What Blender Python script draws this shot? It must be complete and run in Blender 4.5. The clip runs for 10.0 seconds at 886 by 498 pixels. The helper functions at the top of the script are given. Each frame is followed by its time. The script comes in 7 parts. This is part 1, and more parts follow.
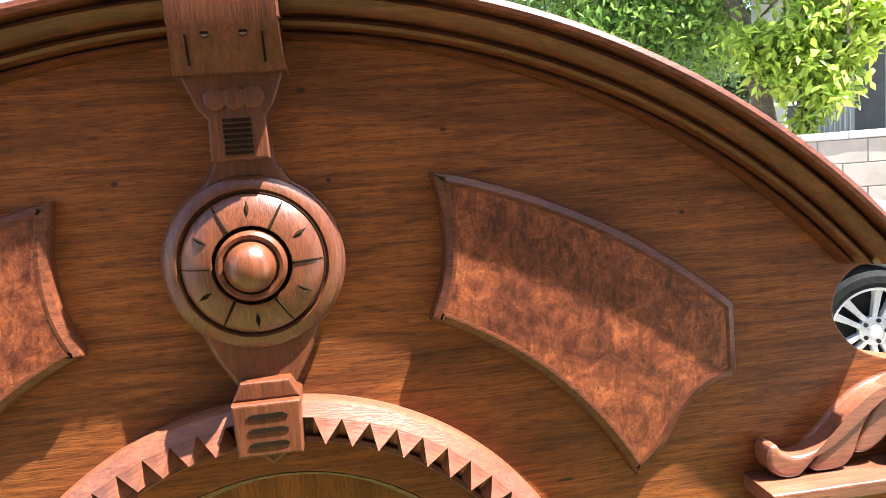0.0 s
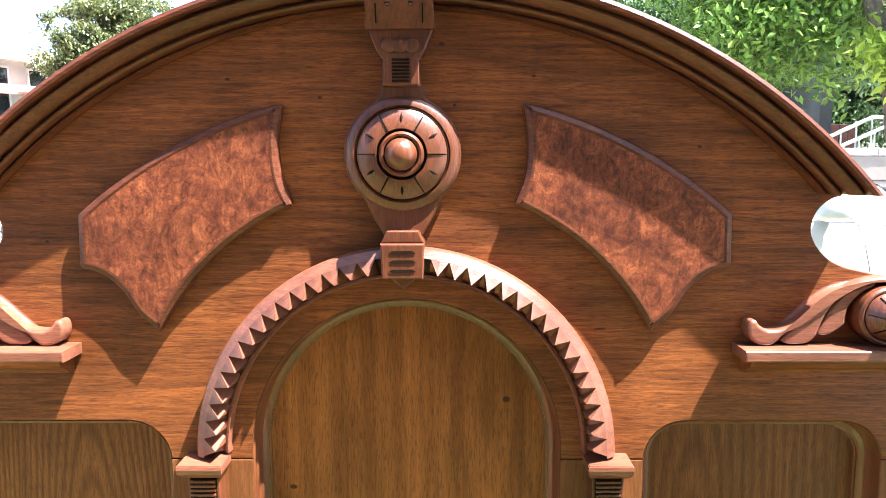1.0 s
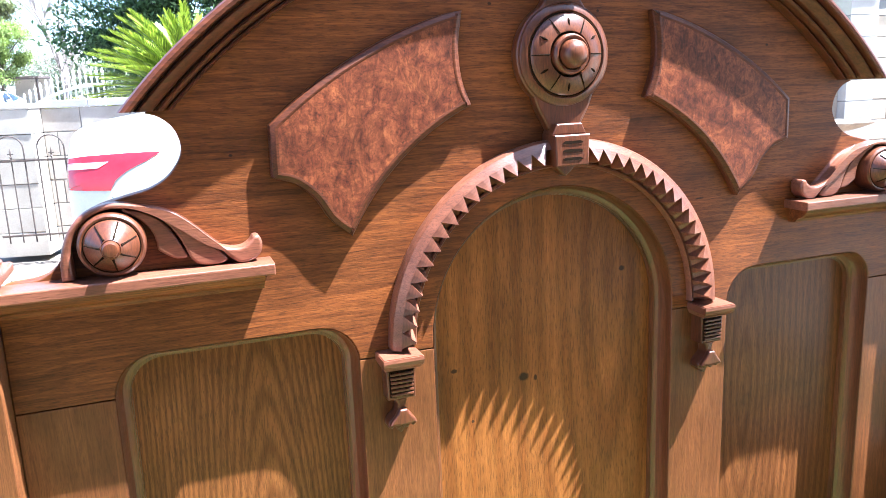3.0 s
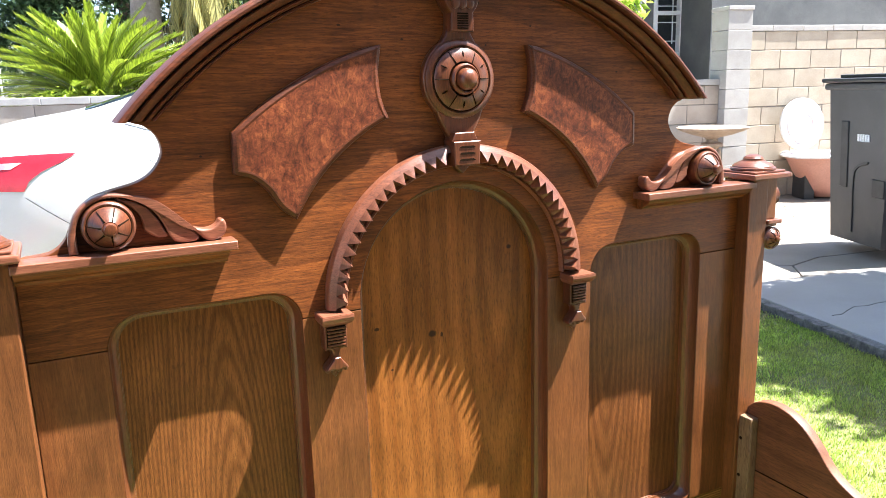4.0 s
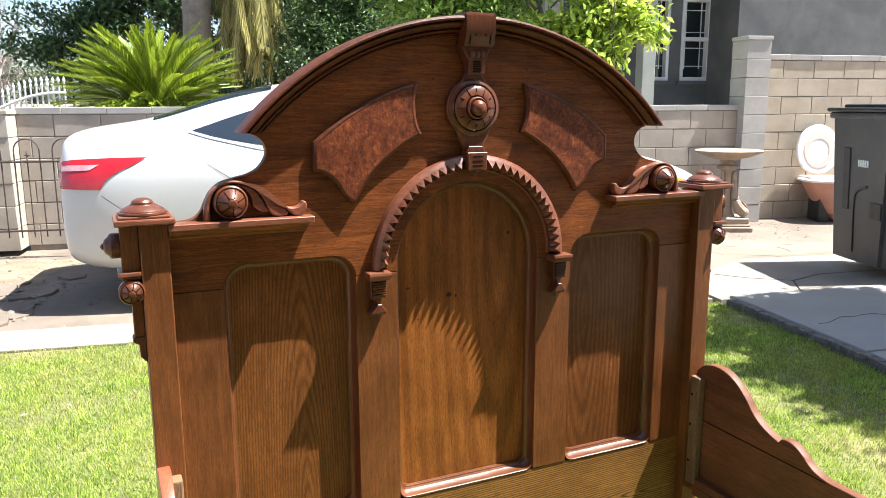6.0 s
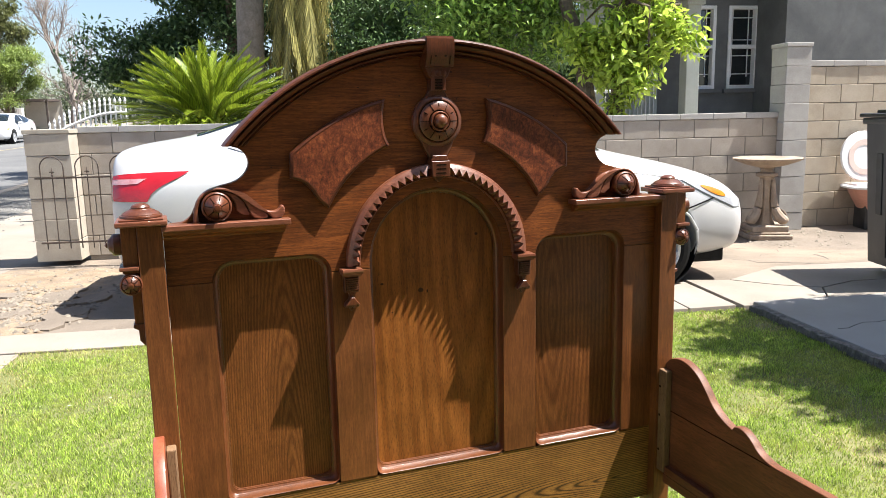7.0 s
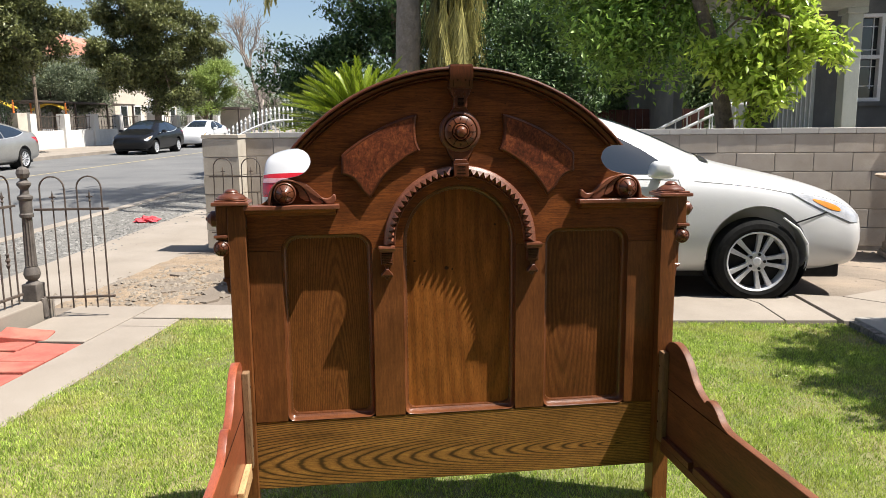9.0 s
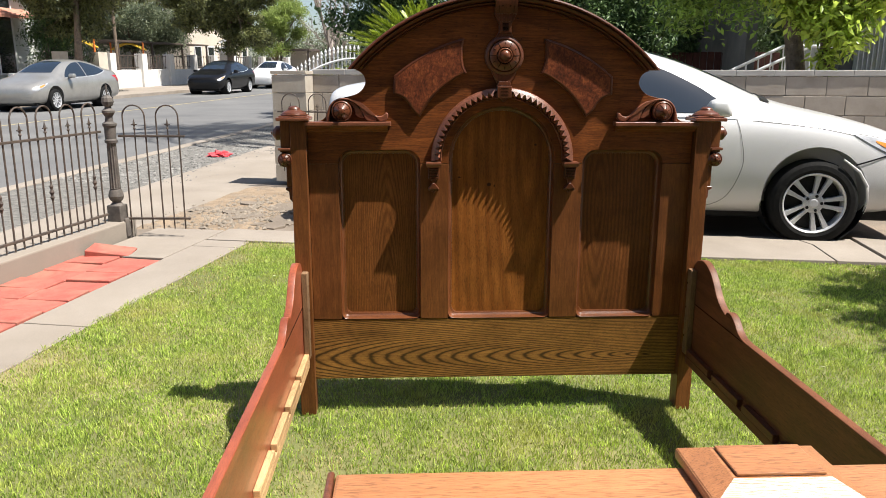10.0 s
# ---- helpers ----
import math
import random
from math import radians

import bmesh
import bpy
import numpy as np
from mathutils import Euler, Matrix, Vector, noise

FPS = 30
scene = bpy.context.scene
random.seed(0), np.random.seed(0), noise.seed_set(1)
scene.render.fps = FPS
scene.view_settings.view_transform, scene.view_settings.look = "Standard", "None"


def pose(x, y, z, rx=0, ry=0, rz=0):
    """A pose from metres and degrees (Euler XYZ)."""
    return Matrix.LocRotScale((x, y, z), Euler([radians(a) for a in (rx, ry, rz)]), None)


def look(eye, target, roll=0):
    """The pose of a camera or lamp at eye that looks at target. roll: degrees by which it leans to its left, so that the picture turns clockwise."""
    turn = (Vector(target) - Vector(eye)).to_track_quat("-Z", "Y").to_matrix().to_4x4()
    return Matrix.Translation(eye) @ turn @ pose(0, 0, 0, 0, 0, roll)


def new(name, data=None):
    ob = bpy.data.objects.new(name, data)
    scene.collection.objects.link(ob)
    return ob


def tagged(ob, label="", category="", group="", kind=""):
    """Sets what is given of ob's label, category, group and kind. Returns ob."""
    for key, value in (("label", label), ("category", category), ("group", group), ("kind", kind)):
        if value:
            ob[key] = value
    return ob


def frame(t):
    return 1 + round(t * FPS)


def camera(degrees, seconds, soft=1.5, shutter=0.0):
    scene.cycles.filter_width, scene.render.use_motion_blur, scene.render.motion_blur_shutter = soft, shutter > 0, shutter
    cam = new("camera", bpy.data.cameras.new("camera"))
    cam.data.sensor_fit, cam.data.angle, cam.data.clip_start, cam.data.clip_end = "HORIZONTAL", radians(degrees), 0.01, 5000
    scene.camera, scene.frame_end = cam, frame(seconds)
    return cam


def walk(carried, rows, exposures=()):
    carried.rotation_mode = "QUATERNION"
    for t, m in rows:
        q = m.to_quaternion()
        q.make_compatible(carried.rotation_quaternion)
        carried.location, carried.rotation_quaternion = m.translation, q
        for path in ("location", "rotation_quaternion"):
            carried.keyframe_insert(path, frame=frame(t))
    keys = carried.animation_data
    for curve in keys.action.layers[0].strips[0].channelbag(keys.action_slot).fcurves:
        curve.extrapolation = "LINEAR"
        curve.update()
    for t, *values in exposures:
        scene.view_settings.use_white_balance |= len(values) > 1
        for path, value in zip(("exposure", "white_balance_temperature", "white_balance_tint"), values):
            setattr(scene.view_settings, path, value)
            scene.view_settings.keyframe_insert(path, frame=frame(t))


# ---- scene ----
cam = camera(60.9, 10.0, soft=0.6)
PATH = [
    (0, (0.065, -0.579, 1.369), (0.328, 1.388, 1.118), -4.3),
    (0.5, (0.098, -0.755, 1.335), (0.161, 1.228, 1.086), -2.2),
    (1, (0.056, -0.875, 1.306), (0.032, 1.108, 1.042), -0.2),
    (1.5, (-0.113, -0.955, 1.265), (-0.126, 1.02, 0.952), 0.5),
    (2, (-0.165, -0.876, 1.279), (-0.01, 1.088, 0.931), -0.7),
    (2.5, (-0.249, -0.832, 1.266), (0.179, 1.075, 0.843), -1.6),
    (2.7, (-0.359, -0.851, 1.261), (0.168, 1.033, 0.843), -2.0),
    (3.8, (-0.603, -1.064, 1.283), (0.273, 0.681, 0.852), -1.7),
    (4, (-0.605, -1.136, 1.287), (0.276, 0.61, 0.869), -1.6),
    (4.5, (-0.631, -1.27, 1.306), (0.239, 0.488, 0.917), -1.2),
    (5, (-0.734, -1.395, 1.305), (0.125, 0.372, 0.932), -0.6),
    (5.2, (-0.8, -1.436, 1.332), (0.078, 0.314, 0.925), -0.1),
    (6.3, (-0.781, -1.657, 1.301), (-0.003, 0.149, 0.937), -0.5),
    (6.5, (-0.734, -1.718, 1.301), (0.02, 0.099, 0.94), -0.8),
    (7, (-0.659, -1.845, 1.307), (0.016, 0.007, 0.965), -1.2),
    (7.5, (-0.644, -1.969, 1.296), (-0.057, -0.084, 0.978), -1.3),
    (8, (-0.612, -2.138, 1.295), (-0.122, -0.222, 0.995), -1.2),
    (8.5, (-0.505, -2.262, 1.297), (-0.123, -0.321, 1.0), -1.0),
    (9, (-0.376, -2.409, 1.305), (-0.116, -0.451, 0.994), -0.5),
    (9.5, (-0.327, -2.539, 1.282), (-0.17, -0.578, 0.921), 0.0),
    (10, (-0.324, -2.643, 1.234), (-0.237, -0.696, 0.785), 0.2),
]
walk(cam, [(t, look(eye, target, roll)) for t, eye, target, roll in PATH],
     [(t, stops, kelvin, 10) for t, stops, kelvin in ((0.0, 1.90, 6050), (1.0, 2.05, 5700), (2.7, 2.08, 5100), (4.0, 1.56, 5950), (5.0, 1.18, 6200), (6.5, 0.60, 6200), (7.5, 0.34, 6400), (8.5, 0.08, 6450), (10.0, -0.04, 6500))])

SKY, SUN = 0.15, 11.0

# world and sun
SUN_DIR = Vector((0.47, -0.19, 1.0)).normalized()
world = bpy.data.worlds.new("sky")
scene.world = world
world.use_nodes = True
_n = world.node_tree.nodes
_sky = _n.new("ShaderNodeTexSky")
_sky.sky_type = "NISHITA"
_sky.sun_disc = False
_sky.sun_elevation = math.asin(SUN_DIR.z)
_sky.sun_rotation = math.atan2(SUN_DIR.x, SUN_DIR.y)
_sky.air_density = 1.0
_sky.dust_density = 1.5
_sky.ozone_density = 1.2
world.node_tree.links.new(_sky.outputs[0], _n["Background"].inputs[0])
_n["Background"].inputs[1].default_value = SKY
sun = new("sun", bpy.data.lights.new("sun", "SUN"))
sun.data.energy = SUN
sun.data.angle = radians(0.55)
sun.data.color = (1.0, 0.95, 0.87)
sun.matrix_world = look(SUN_DIR * 30, (0, 0, 0))


# ---- builders ----
def to_mesh(name, bm, material=None, smooth=None):
    me = bpy.data.meshes.new(name)
    bmesh.ops.recalc_face_normals(bm, faces=bm.faces[:])
    bm.to_mesh(me)
    bm.free()
    if material:
        me.materials.append(material)
    if smooth is not None:
        soften(me, smooth)
    return me


def soften(me, angle=35):
    """Smooth shading with sharp edges past an angle."""
    me.polygons.foreach_set("use_smooth", [True] * len(me.polygons))
    me.set_sharp_from_angle(angle=radians(angle))
    return me


def part(name, data, material, parent, label="", smooth=20):
    """One mesh object (from a bmesh or a mesh) under a thing or a part."""
    me = data if isinstance(data, bpy.types.Mesh) else to_mesh(name, data)
    if material and not me.materials:
        me.materials.append(material)
    if smooth:
        soften(me, smooth)
    ob = new(name, me)
    ob.parent = parent
    if label:
        ob["label"] = label
    return ob


def thing(name, label, category, group="", kind="", at=None):
    ob = new(name)
    ob.empty_display_size = 0.05
    if at is not None:
        ob.matrix_world = at
    return tagged(ob, label, category, group, kind)


def solo(name, data, material, label, category, group="", kind="", smooth=20):
    ob = part(name, data, material, None, "", smooth)
    return tagged(ob, label, category, group, kind)


def numpy_mesh(name, verts, faces, material, uv=None):
    """A mesh from arrays: verts n x 3, faces m x k."""
    me = bpy.data.meshes.new(name)
    verts, faces = np.asarray(verts, np.float32), np.asarray(faces, np.int32)
    me.vertices.add(len(verts))
    me.vertices.foreach_set("co", verts.ravel())
    m, k = faces.shape
    me.loops.add(m * k)
    me.loops.foreach_set("vertex_index", faces.ravel())
    me.polygons.add(m)
    me.polygons.foreach_set("loop_start", np.arange(m, dtype=np.int32) * k)
    me.update(calc_edges=True)
    me.validate()
    me.materials.append(material)
    return me


def box(bm, x0, x1, y0, y1, z0, z1, bevel=0.0, m=None):
    r = bmesh.ops.create_cube(bm, size=1.0)
    vs = r["verts"]
    for v in vs:
        v.co = Vector((x0 + (v.co.x + 0.5) * (x1 - x0), y0 + (v.co.y + 0.5) * (y1 - y0), z0 + (v.co.z + 0.5) * (z1 - z0)))
    if bevel:
        es = list({e for v in vs for e in v.link_edges})
        r = bmesh.ops.bevel(bm, geom=es, offset=bevel, segments=2, affect="EDGES", profile=0.5)
        vs = list({v for f in r["faces"] for v in f.verts} | {v for v in vs if v.is_valid})
    if m:
        bmesh.ops.transform(bm, matrix=m, verts=vs)
    return vs


def block(x0, x1, y0, y1, z0, z1, bevel=0.004):
    bm = bmesh.new()
    box(bm, x0, x1, y0, y1, z0, z1, bevel)
    return bm


def lathe(bm, prof, n=32, m=None, shape=None, caps=True):
    """Turns a profile of (radius, height) round z. shape(k, i, r, h) may alter a point."""
    rings = []
    for k, (r, h) in enumerate(prof):
        if r < 1e-6:
            rings.append([bm.verts.new((0, 0, h))])
            continue
        ring = []
        for i in range(n):
            rr, hh = shape(k, i, r, h) if shape else (r, h)
            a = 2 * math.pi * i / n
            ring.append(bm.verts.new((rr * math.cos(a), rr * math.sin(a), hh)))
        rings.append(ring)
    for a, b in zip(rings, rings[1:]):
        for i in range(n):
            j = (i + 1) % n
            if len(a) == 1 and len(b) == 1:
                continue
            if len(a) == 1:
                bm.faces.new((a[0], b[i], b[j]))
            elif len(b) == 1:
                bm.faces.new((a[i], b[0], a[j]))
            else:
                bm.faces.new((a[i], b[i], b[j], a[j]))
    for ring in (rings[0], rings[-1]):
        if len(ring) > 2 and caps:
            bm.faces.new(ring)
    vs = [v for r in rings for v in r]
    if m:
        bmesh.ops.transform(bm, matrix=m, verts=vs)
    return vs


def tube(bm, pts, radius, n=6, closed_ends=True):
    """A round bar along points; radius may be a list."""
    rings, up = [], Vector((0, 0, 1))
    pts = [Vector(p) for p in pts]
    for k, p in enumerate(pts):
        d = (pts[min(k + 1, len(pts) - 1)] - pts[max(k - 1, 0)]).normalized()
        s = d.cross(up)
        if s.length < 0.3:
            s = d.cross(Vector((0, 1, 0)))
        s.normalize()
        t = s.cross(d)
        r = radius[k] if isinstance(radius, (list, tuple)) else radius
        rings.append([bm.verts.new(p + r * (math.cos(2 * math.pi * i / n) * s + math.sin(2 * math.pi * i / n) * t)) for i in range(n)])
    for a, b in zip(rings, rings[1:]):
        for i in range(n):
            j = (i + 1) % n
            bm.faces.new((a[i], a[j], b[j], b[i]))
    if closed_ends:
        bm.faces.new(rings[0])
        bm.faces.new(rings[-1])


def plate(outline, y0, y1, bevel=0.0, holes=(), segments=2):
    """A flat shape in x, z between two depths, its front and back edges rounded."""
    cu = bpy.data.curves.new("shape", "CURVE")
    cu.dimensions = "2D"
    cu.fill_mode = "BOTH"
    for loop in (outline, *holes):
        sp = cu.splines.new("POLY")
        sp.points.add(len(loop) - 1)
        for p, (x, z) in zip(sp.points, loop):
            p.co = (x, z, 0, 1)
        sp.use_cyclic_u = True
    half = abs(y1 - y0) / 2
    cu.bevel_depth, cu.bevel_resolution = bevel, segments
    cu.offset = -bevel
    cu.extrude = max(half - bevel, 0.0)
    tmp = new("shape", cu)
    me = bpy.data.meshes.new_from_object(tmp.evaluated_get(bpy.context.evaluated_depsgraph_get()))
    bpy.data.objects.remove(tmp)
    bpy.data.curves.remove(cu)
    me.transform(Matrix.Translation((0, (y0 + y1) / 2, 0)) @ Matrix.Rotation(radians(90), 4, "X"))
    me.materials.clear()
    return me


def joined(meshes):
    bm = bmesh.new()
    for me in meshes:
        bm.from_mesh(me)
    return bm


def arc(cx, cz, r, a0, a1, n):
    """Points on a circle; angles in degrees from straight up, clockwise."""
    return [(cx + r * math.sin(radians(a0 + (a1 - a0) * i / n)), cz + r * math.cos(radians(a0 + (a1 - a0) * i / n))) for i in range(n + 1)]


def curve_through(pts, n=6, closed=False):
    """Catmull-Rom through points."""
    out, m = [], len(pts)
    for i in range(m if closed else m - 1):
        p = [pts[(i + k) % m] if closed else pts[min(max(i + k, 0), m - 1)] for k in (-1, 0, 1, 2)]
        for s in range(n):
            t = s / n
            out.append(tuple(0.5 * (2 * p[1][c] + (p[2][c] - p[0][c]) * t + (2 * p[0][c] - 5 * p[1][c] + 4 * p[2][c] - p[3][c]) * t * t + (3 * p[1][c] - p[0][c] - 3 * p[2][c] + p[3][c]) * t ** 3) for c in range(len(p[0]))))
    if not closed:
        out.append(tuple(pts[-1]))
    return out


def mirrored(pts):
    return [(-x, z) for x, z in reversed(pts)]


def yard(a, b, z=0.0):
    """The plot's own grid, turned against the bed: a along the house wall, b away from it."""
    return Vector((0.98 * a + 0.199 * b, -0.199 * a + 0.98 * b, z))


YARD = Matrix(((0.98, 0.199, 0, 0), (-0.199, 0.98, 0, 0), (0, 0, 1, 0), (0, 0, 0, 1)))
STREET = Matrix.Translation((-4.75, 6.5, -0.03)) @ Matrix.Rotation(-math.atan(0.15), 4, "Z") @ Matrix.Rotation(math.atan(0.0162), 4, "X")


def shift(bm, m):
    if isinstance(bm, bpy.types.Mesh):
        bm.transform(m)
        return bm
    bmesh.ops.transform(bm, matrix=m, verts=bm.verts[:])
    return bm


# ---- materials ----
def shader(name, rough=0.6, metal=0.0, coat=0.0):
    m = bpy.data.materials.new(name)
    m.use_nodes = True
    b = m.node_tree.nodes["Principled BSDF"]
    b.inputs["Roughness"].default_value = rough
    b.inputs["Metallic"].default_value = metal
    b.inputs["Coat Weight"].default_value = coat
    b.inputs["Coat Roughness"].default_value = 0.15
    return m, m.node_tree.nodes, m.node_tree.links, b


def coords(nodes, links, scale=(1, 1, 1), turn=(0, 0, 0), spread=0.0):
    tc = nodes.new("ShaderNodeTexCoord")
    mp = nodes.new("ShaderNodeMapping")
    mp.inputs["Scale"].default_value = scale
    mp.inputs["Rotation"].default_value = [radians(t) for t in turn]
    links.new(tc.outputs["Object"], mp.inputs["Vector"])
    if spread:
        oi = nodes.new("ShaderNodeObjectInfo")
        mu = nodes.new("ShaderNodeMath")
        mu.operation = "MULTIPLY"
        mu.inputs[1].default_value = spread
        links.new(oi.outputs["Random"], mu.inputs[0])
        links.new(mu.outputs[0], mp.inputs["Location"])
    return mp.outputs[0]


def noise_tex(nodes, links, vec, scale, detail=4.0, rough=0.55, distortion=0.0):
    t = nodes.new("ShaderNodeTexNoise")
    t.inputs["Scale"].default_value = scale
    t.inputs["Detail"].default_value = detail
    t.inputs["Roughness"].default_value = rough
    t.inputs["Distortion"].default_value = distortion
    links.new(vec, t.inputs["Vector"])
    return t.outputs[0]


def ramp(nodes, links, fac, stops):
    r = nodes.new("ShaderNodeValToRGB")
    el = r.color_ramp.elements
    while len(el) < len(stops):
        el.new(0.5)
    for e, (p, c) in zip(el, stops):
        e.position = p
        e.color = (*c, 1) if len(c) == 3 else c
    links.new(fac, r.inputs[0])
    return r.outputs[0]


def blend(nodes, links, fac, a, b, mode="MIX"):
    x = nodes.new("ShaderNodeMix")
    x.data_type = "RGBA"
    x.blend_type = mode
    for s, v in ((0, fac), (6, a), (7, b)):
        if isinstance(v, (int, float)):
            x.inputs[s].default_value = v
        elif isinstance(v, tuple):
            x.inputs[s].default_value = (*v, 1)
        else:
            links.new(v, x.inputs[s])
    return x.outputs[2]


def relief(nodes, links, bsdf, height, strength=0.3, distance=0.002):
    b = nodes.new("ShaderNodeBump")
    b.inputs["Strength"].default_value = strength
    b.inputs["Distance"].default_value = distance
    links.new(height, b.inputs["Height"])
    links.new(b.outputs[0], bsdf.inputs["Normal"])


def plain(name, a, b, scale=8.0, rough=0.6, bump=0.15, fine=120.0, metal=0.0, coat=0.0, distance=0.002, spread=0.0, stain=None):
    """A surface that varies between two colours, broad and fine."""
    m, n, l, p = shader(name, rough, metal, coat)
    v = coords(n, l, spread=spread)
    broad = noise_tex(n, l, v, scale, 5, 0.6)
    small = noise_tex(n, l, v, fine, 3, 0.6)
    c = ramp(n, l, broad, [(0.3, a), (0.7, b)])
    g = ramp(n, l, small, [(0.3, (0.72, 0.72, 0.72)), (0.7, (1.15, 1.15, 1.15))])
    c = blend(n, l, 0.6, c, g, "MULTIPLY")
    if stain:
        s = ramp(n, l, noise_tex(n, l, v, scale * 0.37, 6, 0.65, 0.6), [(0.5, (0, 0, 0)), (0.68, (1, 1, 1))])
        c = blend(n, l, s, c, stain)
    l.new(c, p.inputs["Base Color"])
    if bump:
        relief(n, l, p, small, bump, distance)
    return m


def spots(n, l, c, marks, dark):
    """Dark flaws of a board at (x, z, half width, half height)."""
    for x, z, rx, rz in marks:
        tc = n.new("ShaderNodeTexCoord")
        mp = n.new("ShaderNodeMapping")
        mp.inputs["Location"].default_value = (-x / rx, 0, -z / rz)
        mp.inputs["Scale"].default_value = (1 / rx, 0, 1 / rz)
        l.new(tc.outputs["Object"], mp.inputs["Vector"])
        wob = n.new("ShaderNodeTexNoise")
        wob.inputs["Scale"].default_value = 1.3
        l.new(mp.outputs[0], wob.inputs["Vector"])
        ad = n.new("ShaderNodeMix")
        ad.data_type, ad.blend_type = "VECTOR", "MIX"
        ad.inputs[0].default_value = 0.35
        l.new(mp.outputs[0], ad.inputs[4])
        l.new(wob.outputs["Color"], ad.inputs[5])
        g = n.new("ShaderNodeTexGradient")
        g.gradient_type = "SPHERICAL"
        l.new(ad.outputs[1], g.inputs[0])
        c = blend(n, l, ramp(n, l, g.outputs[1], [(0.35, (0, 0, 0)), (0.6, (0.9, 0.9, 0.9))]), c, dark)
    return c


def wood(name, dark, light, along="x", grain=1.0, rough=0.5, coat=0.0, figure=0.0, pores=(0.022, 0.009, 0.005), spread=0.0, contrast=1.0, heart=(0.0, 0.0), blot=0.7, spec=0.3, ring_dark=0.4, marks=(), bands=0.8, pore_mix=0.42, stretch=0.17, ring_wide=0.22):
    """Timber with streaks, tonal bands and pores along one axis; figure adds arched growth rings."""
    m, n, l, p = shader(name, rough, 0.0, coat)
    p.inputs["Specular IOR Level"].default_value = spec
    axis = {"x": lambda s, w: (s, w, w), "z": lambda s, w: (w, w, s), "y": lambda s, w: (w, s, w)}[along]
    streak = noise_tex(n, l, coords(n, l, axis(6.5 * grain, 105 * grain), spread=spread), 1.5, 8, 0.74, 1.3)
    band = noise_tex(n, l, coords(n, l, axis(1.5 * grain, 10 * grain), spread=spread), 1.0, 5, 0.62, 1.4)
    pore = noise_tex(n, l, coords(n, l, axis(70, 800), spread=spread), 1.0, 2, 0.5)
    tone = noise_tex(n, l, coords(n, l, spread=spread), 4.5, 5, 0.62, 0.5)
    w = 0.205 / contrast
    c = ramp(n, l, streak, [(0.5 - w, dark), (0.5 + w, light)])
    bd = ramp(n, l, band, [(0.32, (0.50, 0.47, 0.45)), (0.5, (0.95, 0.94, 0.93)), (0.7, (1.28, 1.24, 1.2))])
    c = blend(n, l, bands, c, bd, "MULTIPLY")
    if figure:
        w3 = n.new("ShaderNodeTexWave")
        w3.wave_type = "RINGS"
        w3.rings_direction = "Y"
        w3.inputs["Scale"].default_value = figure
        w3.inputs["Distortion"].default_value = 4.0
        w3.inputs["Detail"].default_value = 4
        w3.inputs["Detail Scale"].default_value = 0.45
        fs = {"x": (stretch, 0.02, 1.2), "z": (1.2, 0.02, stretch)}[along]
        cv = coords(n, l, fs, spread=spread)
        cv.node.inputs["Location"].default_value = (-heart[0] * fs[0], 0, -heart[1] * fs[2])
        l.new(cv, w3.inputs["Vector"])
        k = ring_dark
        ring = ramp(n, l, w3.outputs["Fac"], [(0.0, (k, k * 0.9, k * 0.8)), (ring_wide, (0.8, 0.78, 0.76)), (0.5 + ring_wide * 0.5, (1.05, 1.05, 1.05)), (1.0, (1.14, 1.14, 1.12))])
        c = blend(n, l, 0.85, c, ring, "MULTIPLY")
    t = ramp(n, l, tone, [(0.3, (0.62, 0.60, 0.58)), (0.7, (1.22, 1.22, 1.22))])
    c = blend(n, l, blot, c, t, "MULTIPLY")
    pm = ramp(n, l, pore, [(0.38, (pore_mix, pore_mix, pore_mix)), (0.46, (0, 0, 0))])
    c = blend(n, l, pm, c, pores)
    c = spots(n, l, c, marks, pores)
    l.new(c, p.inputs["Base Color"])
    rr = n.new("ShaderNodeMapRange")
    rr.inputs[3].default_value, rr.inputs[4].default_value = rough - 0.1, rough + 0.14
    l.new(tone, rr.inputs[0])
    l.new(rr.outputs[0], p.inputs["Roughness"])
    relief(n, l, p, pore, 0.3, 0.0008)
    return m


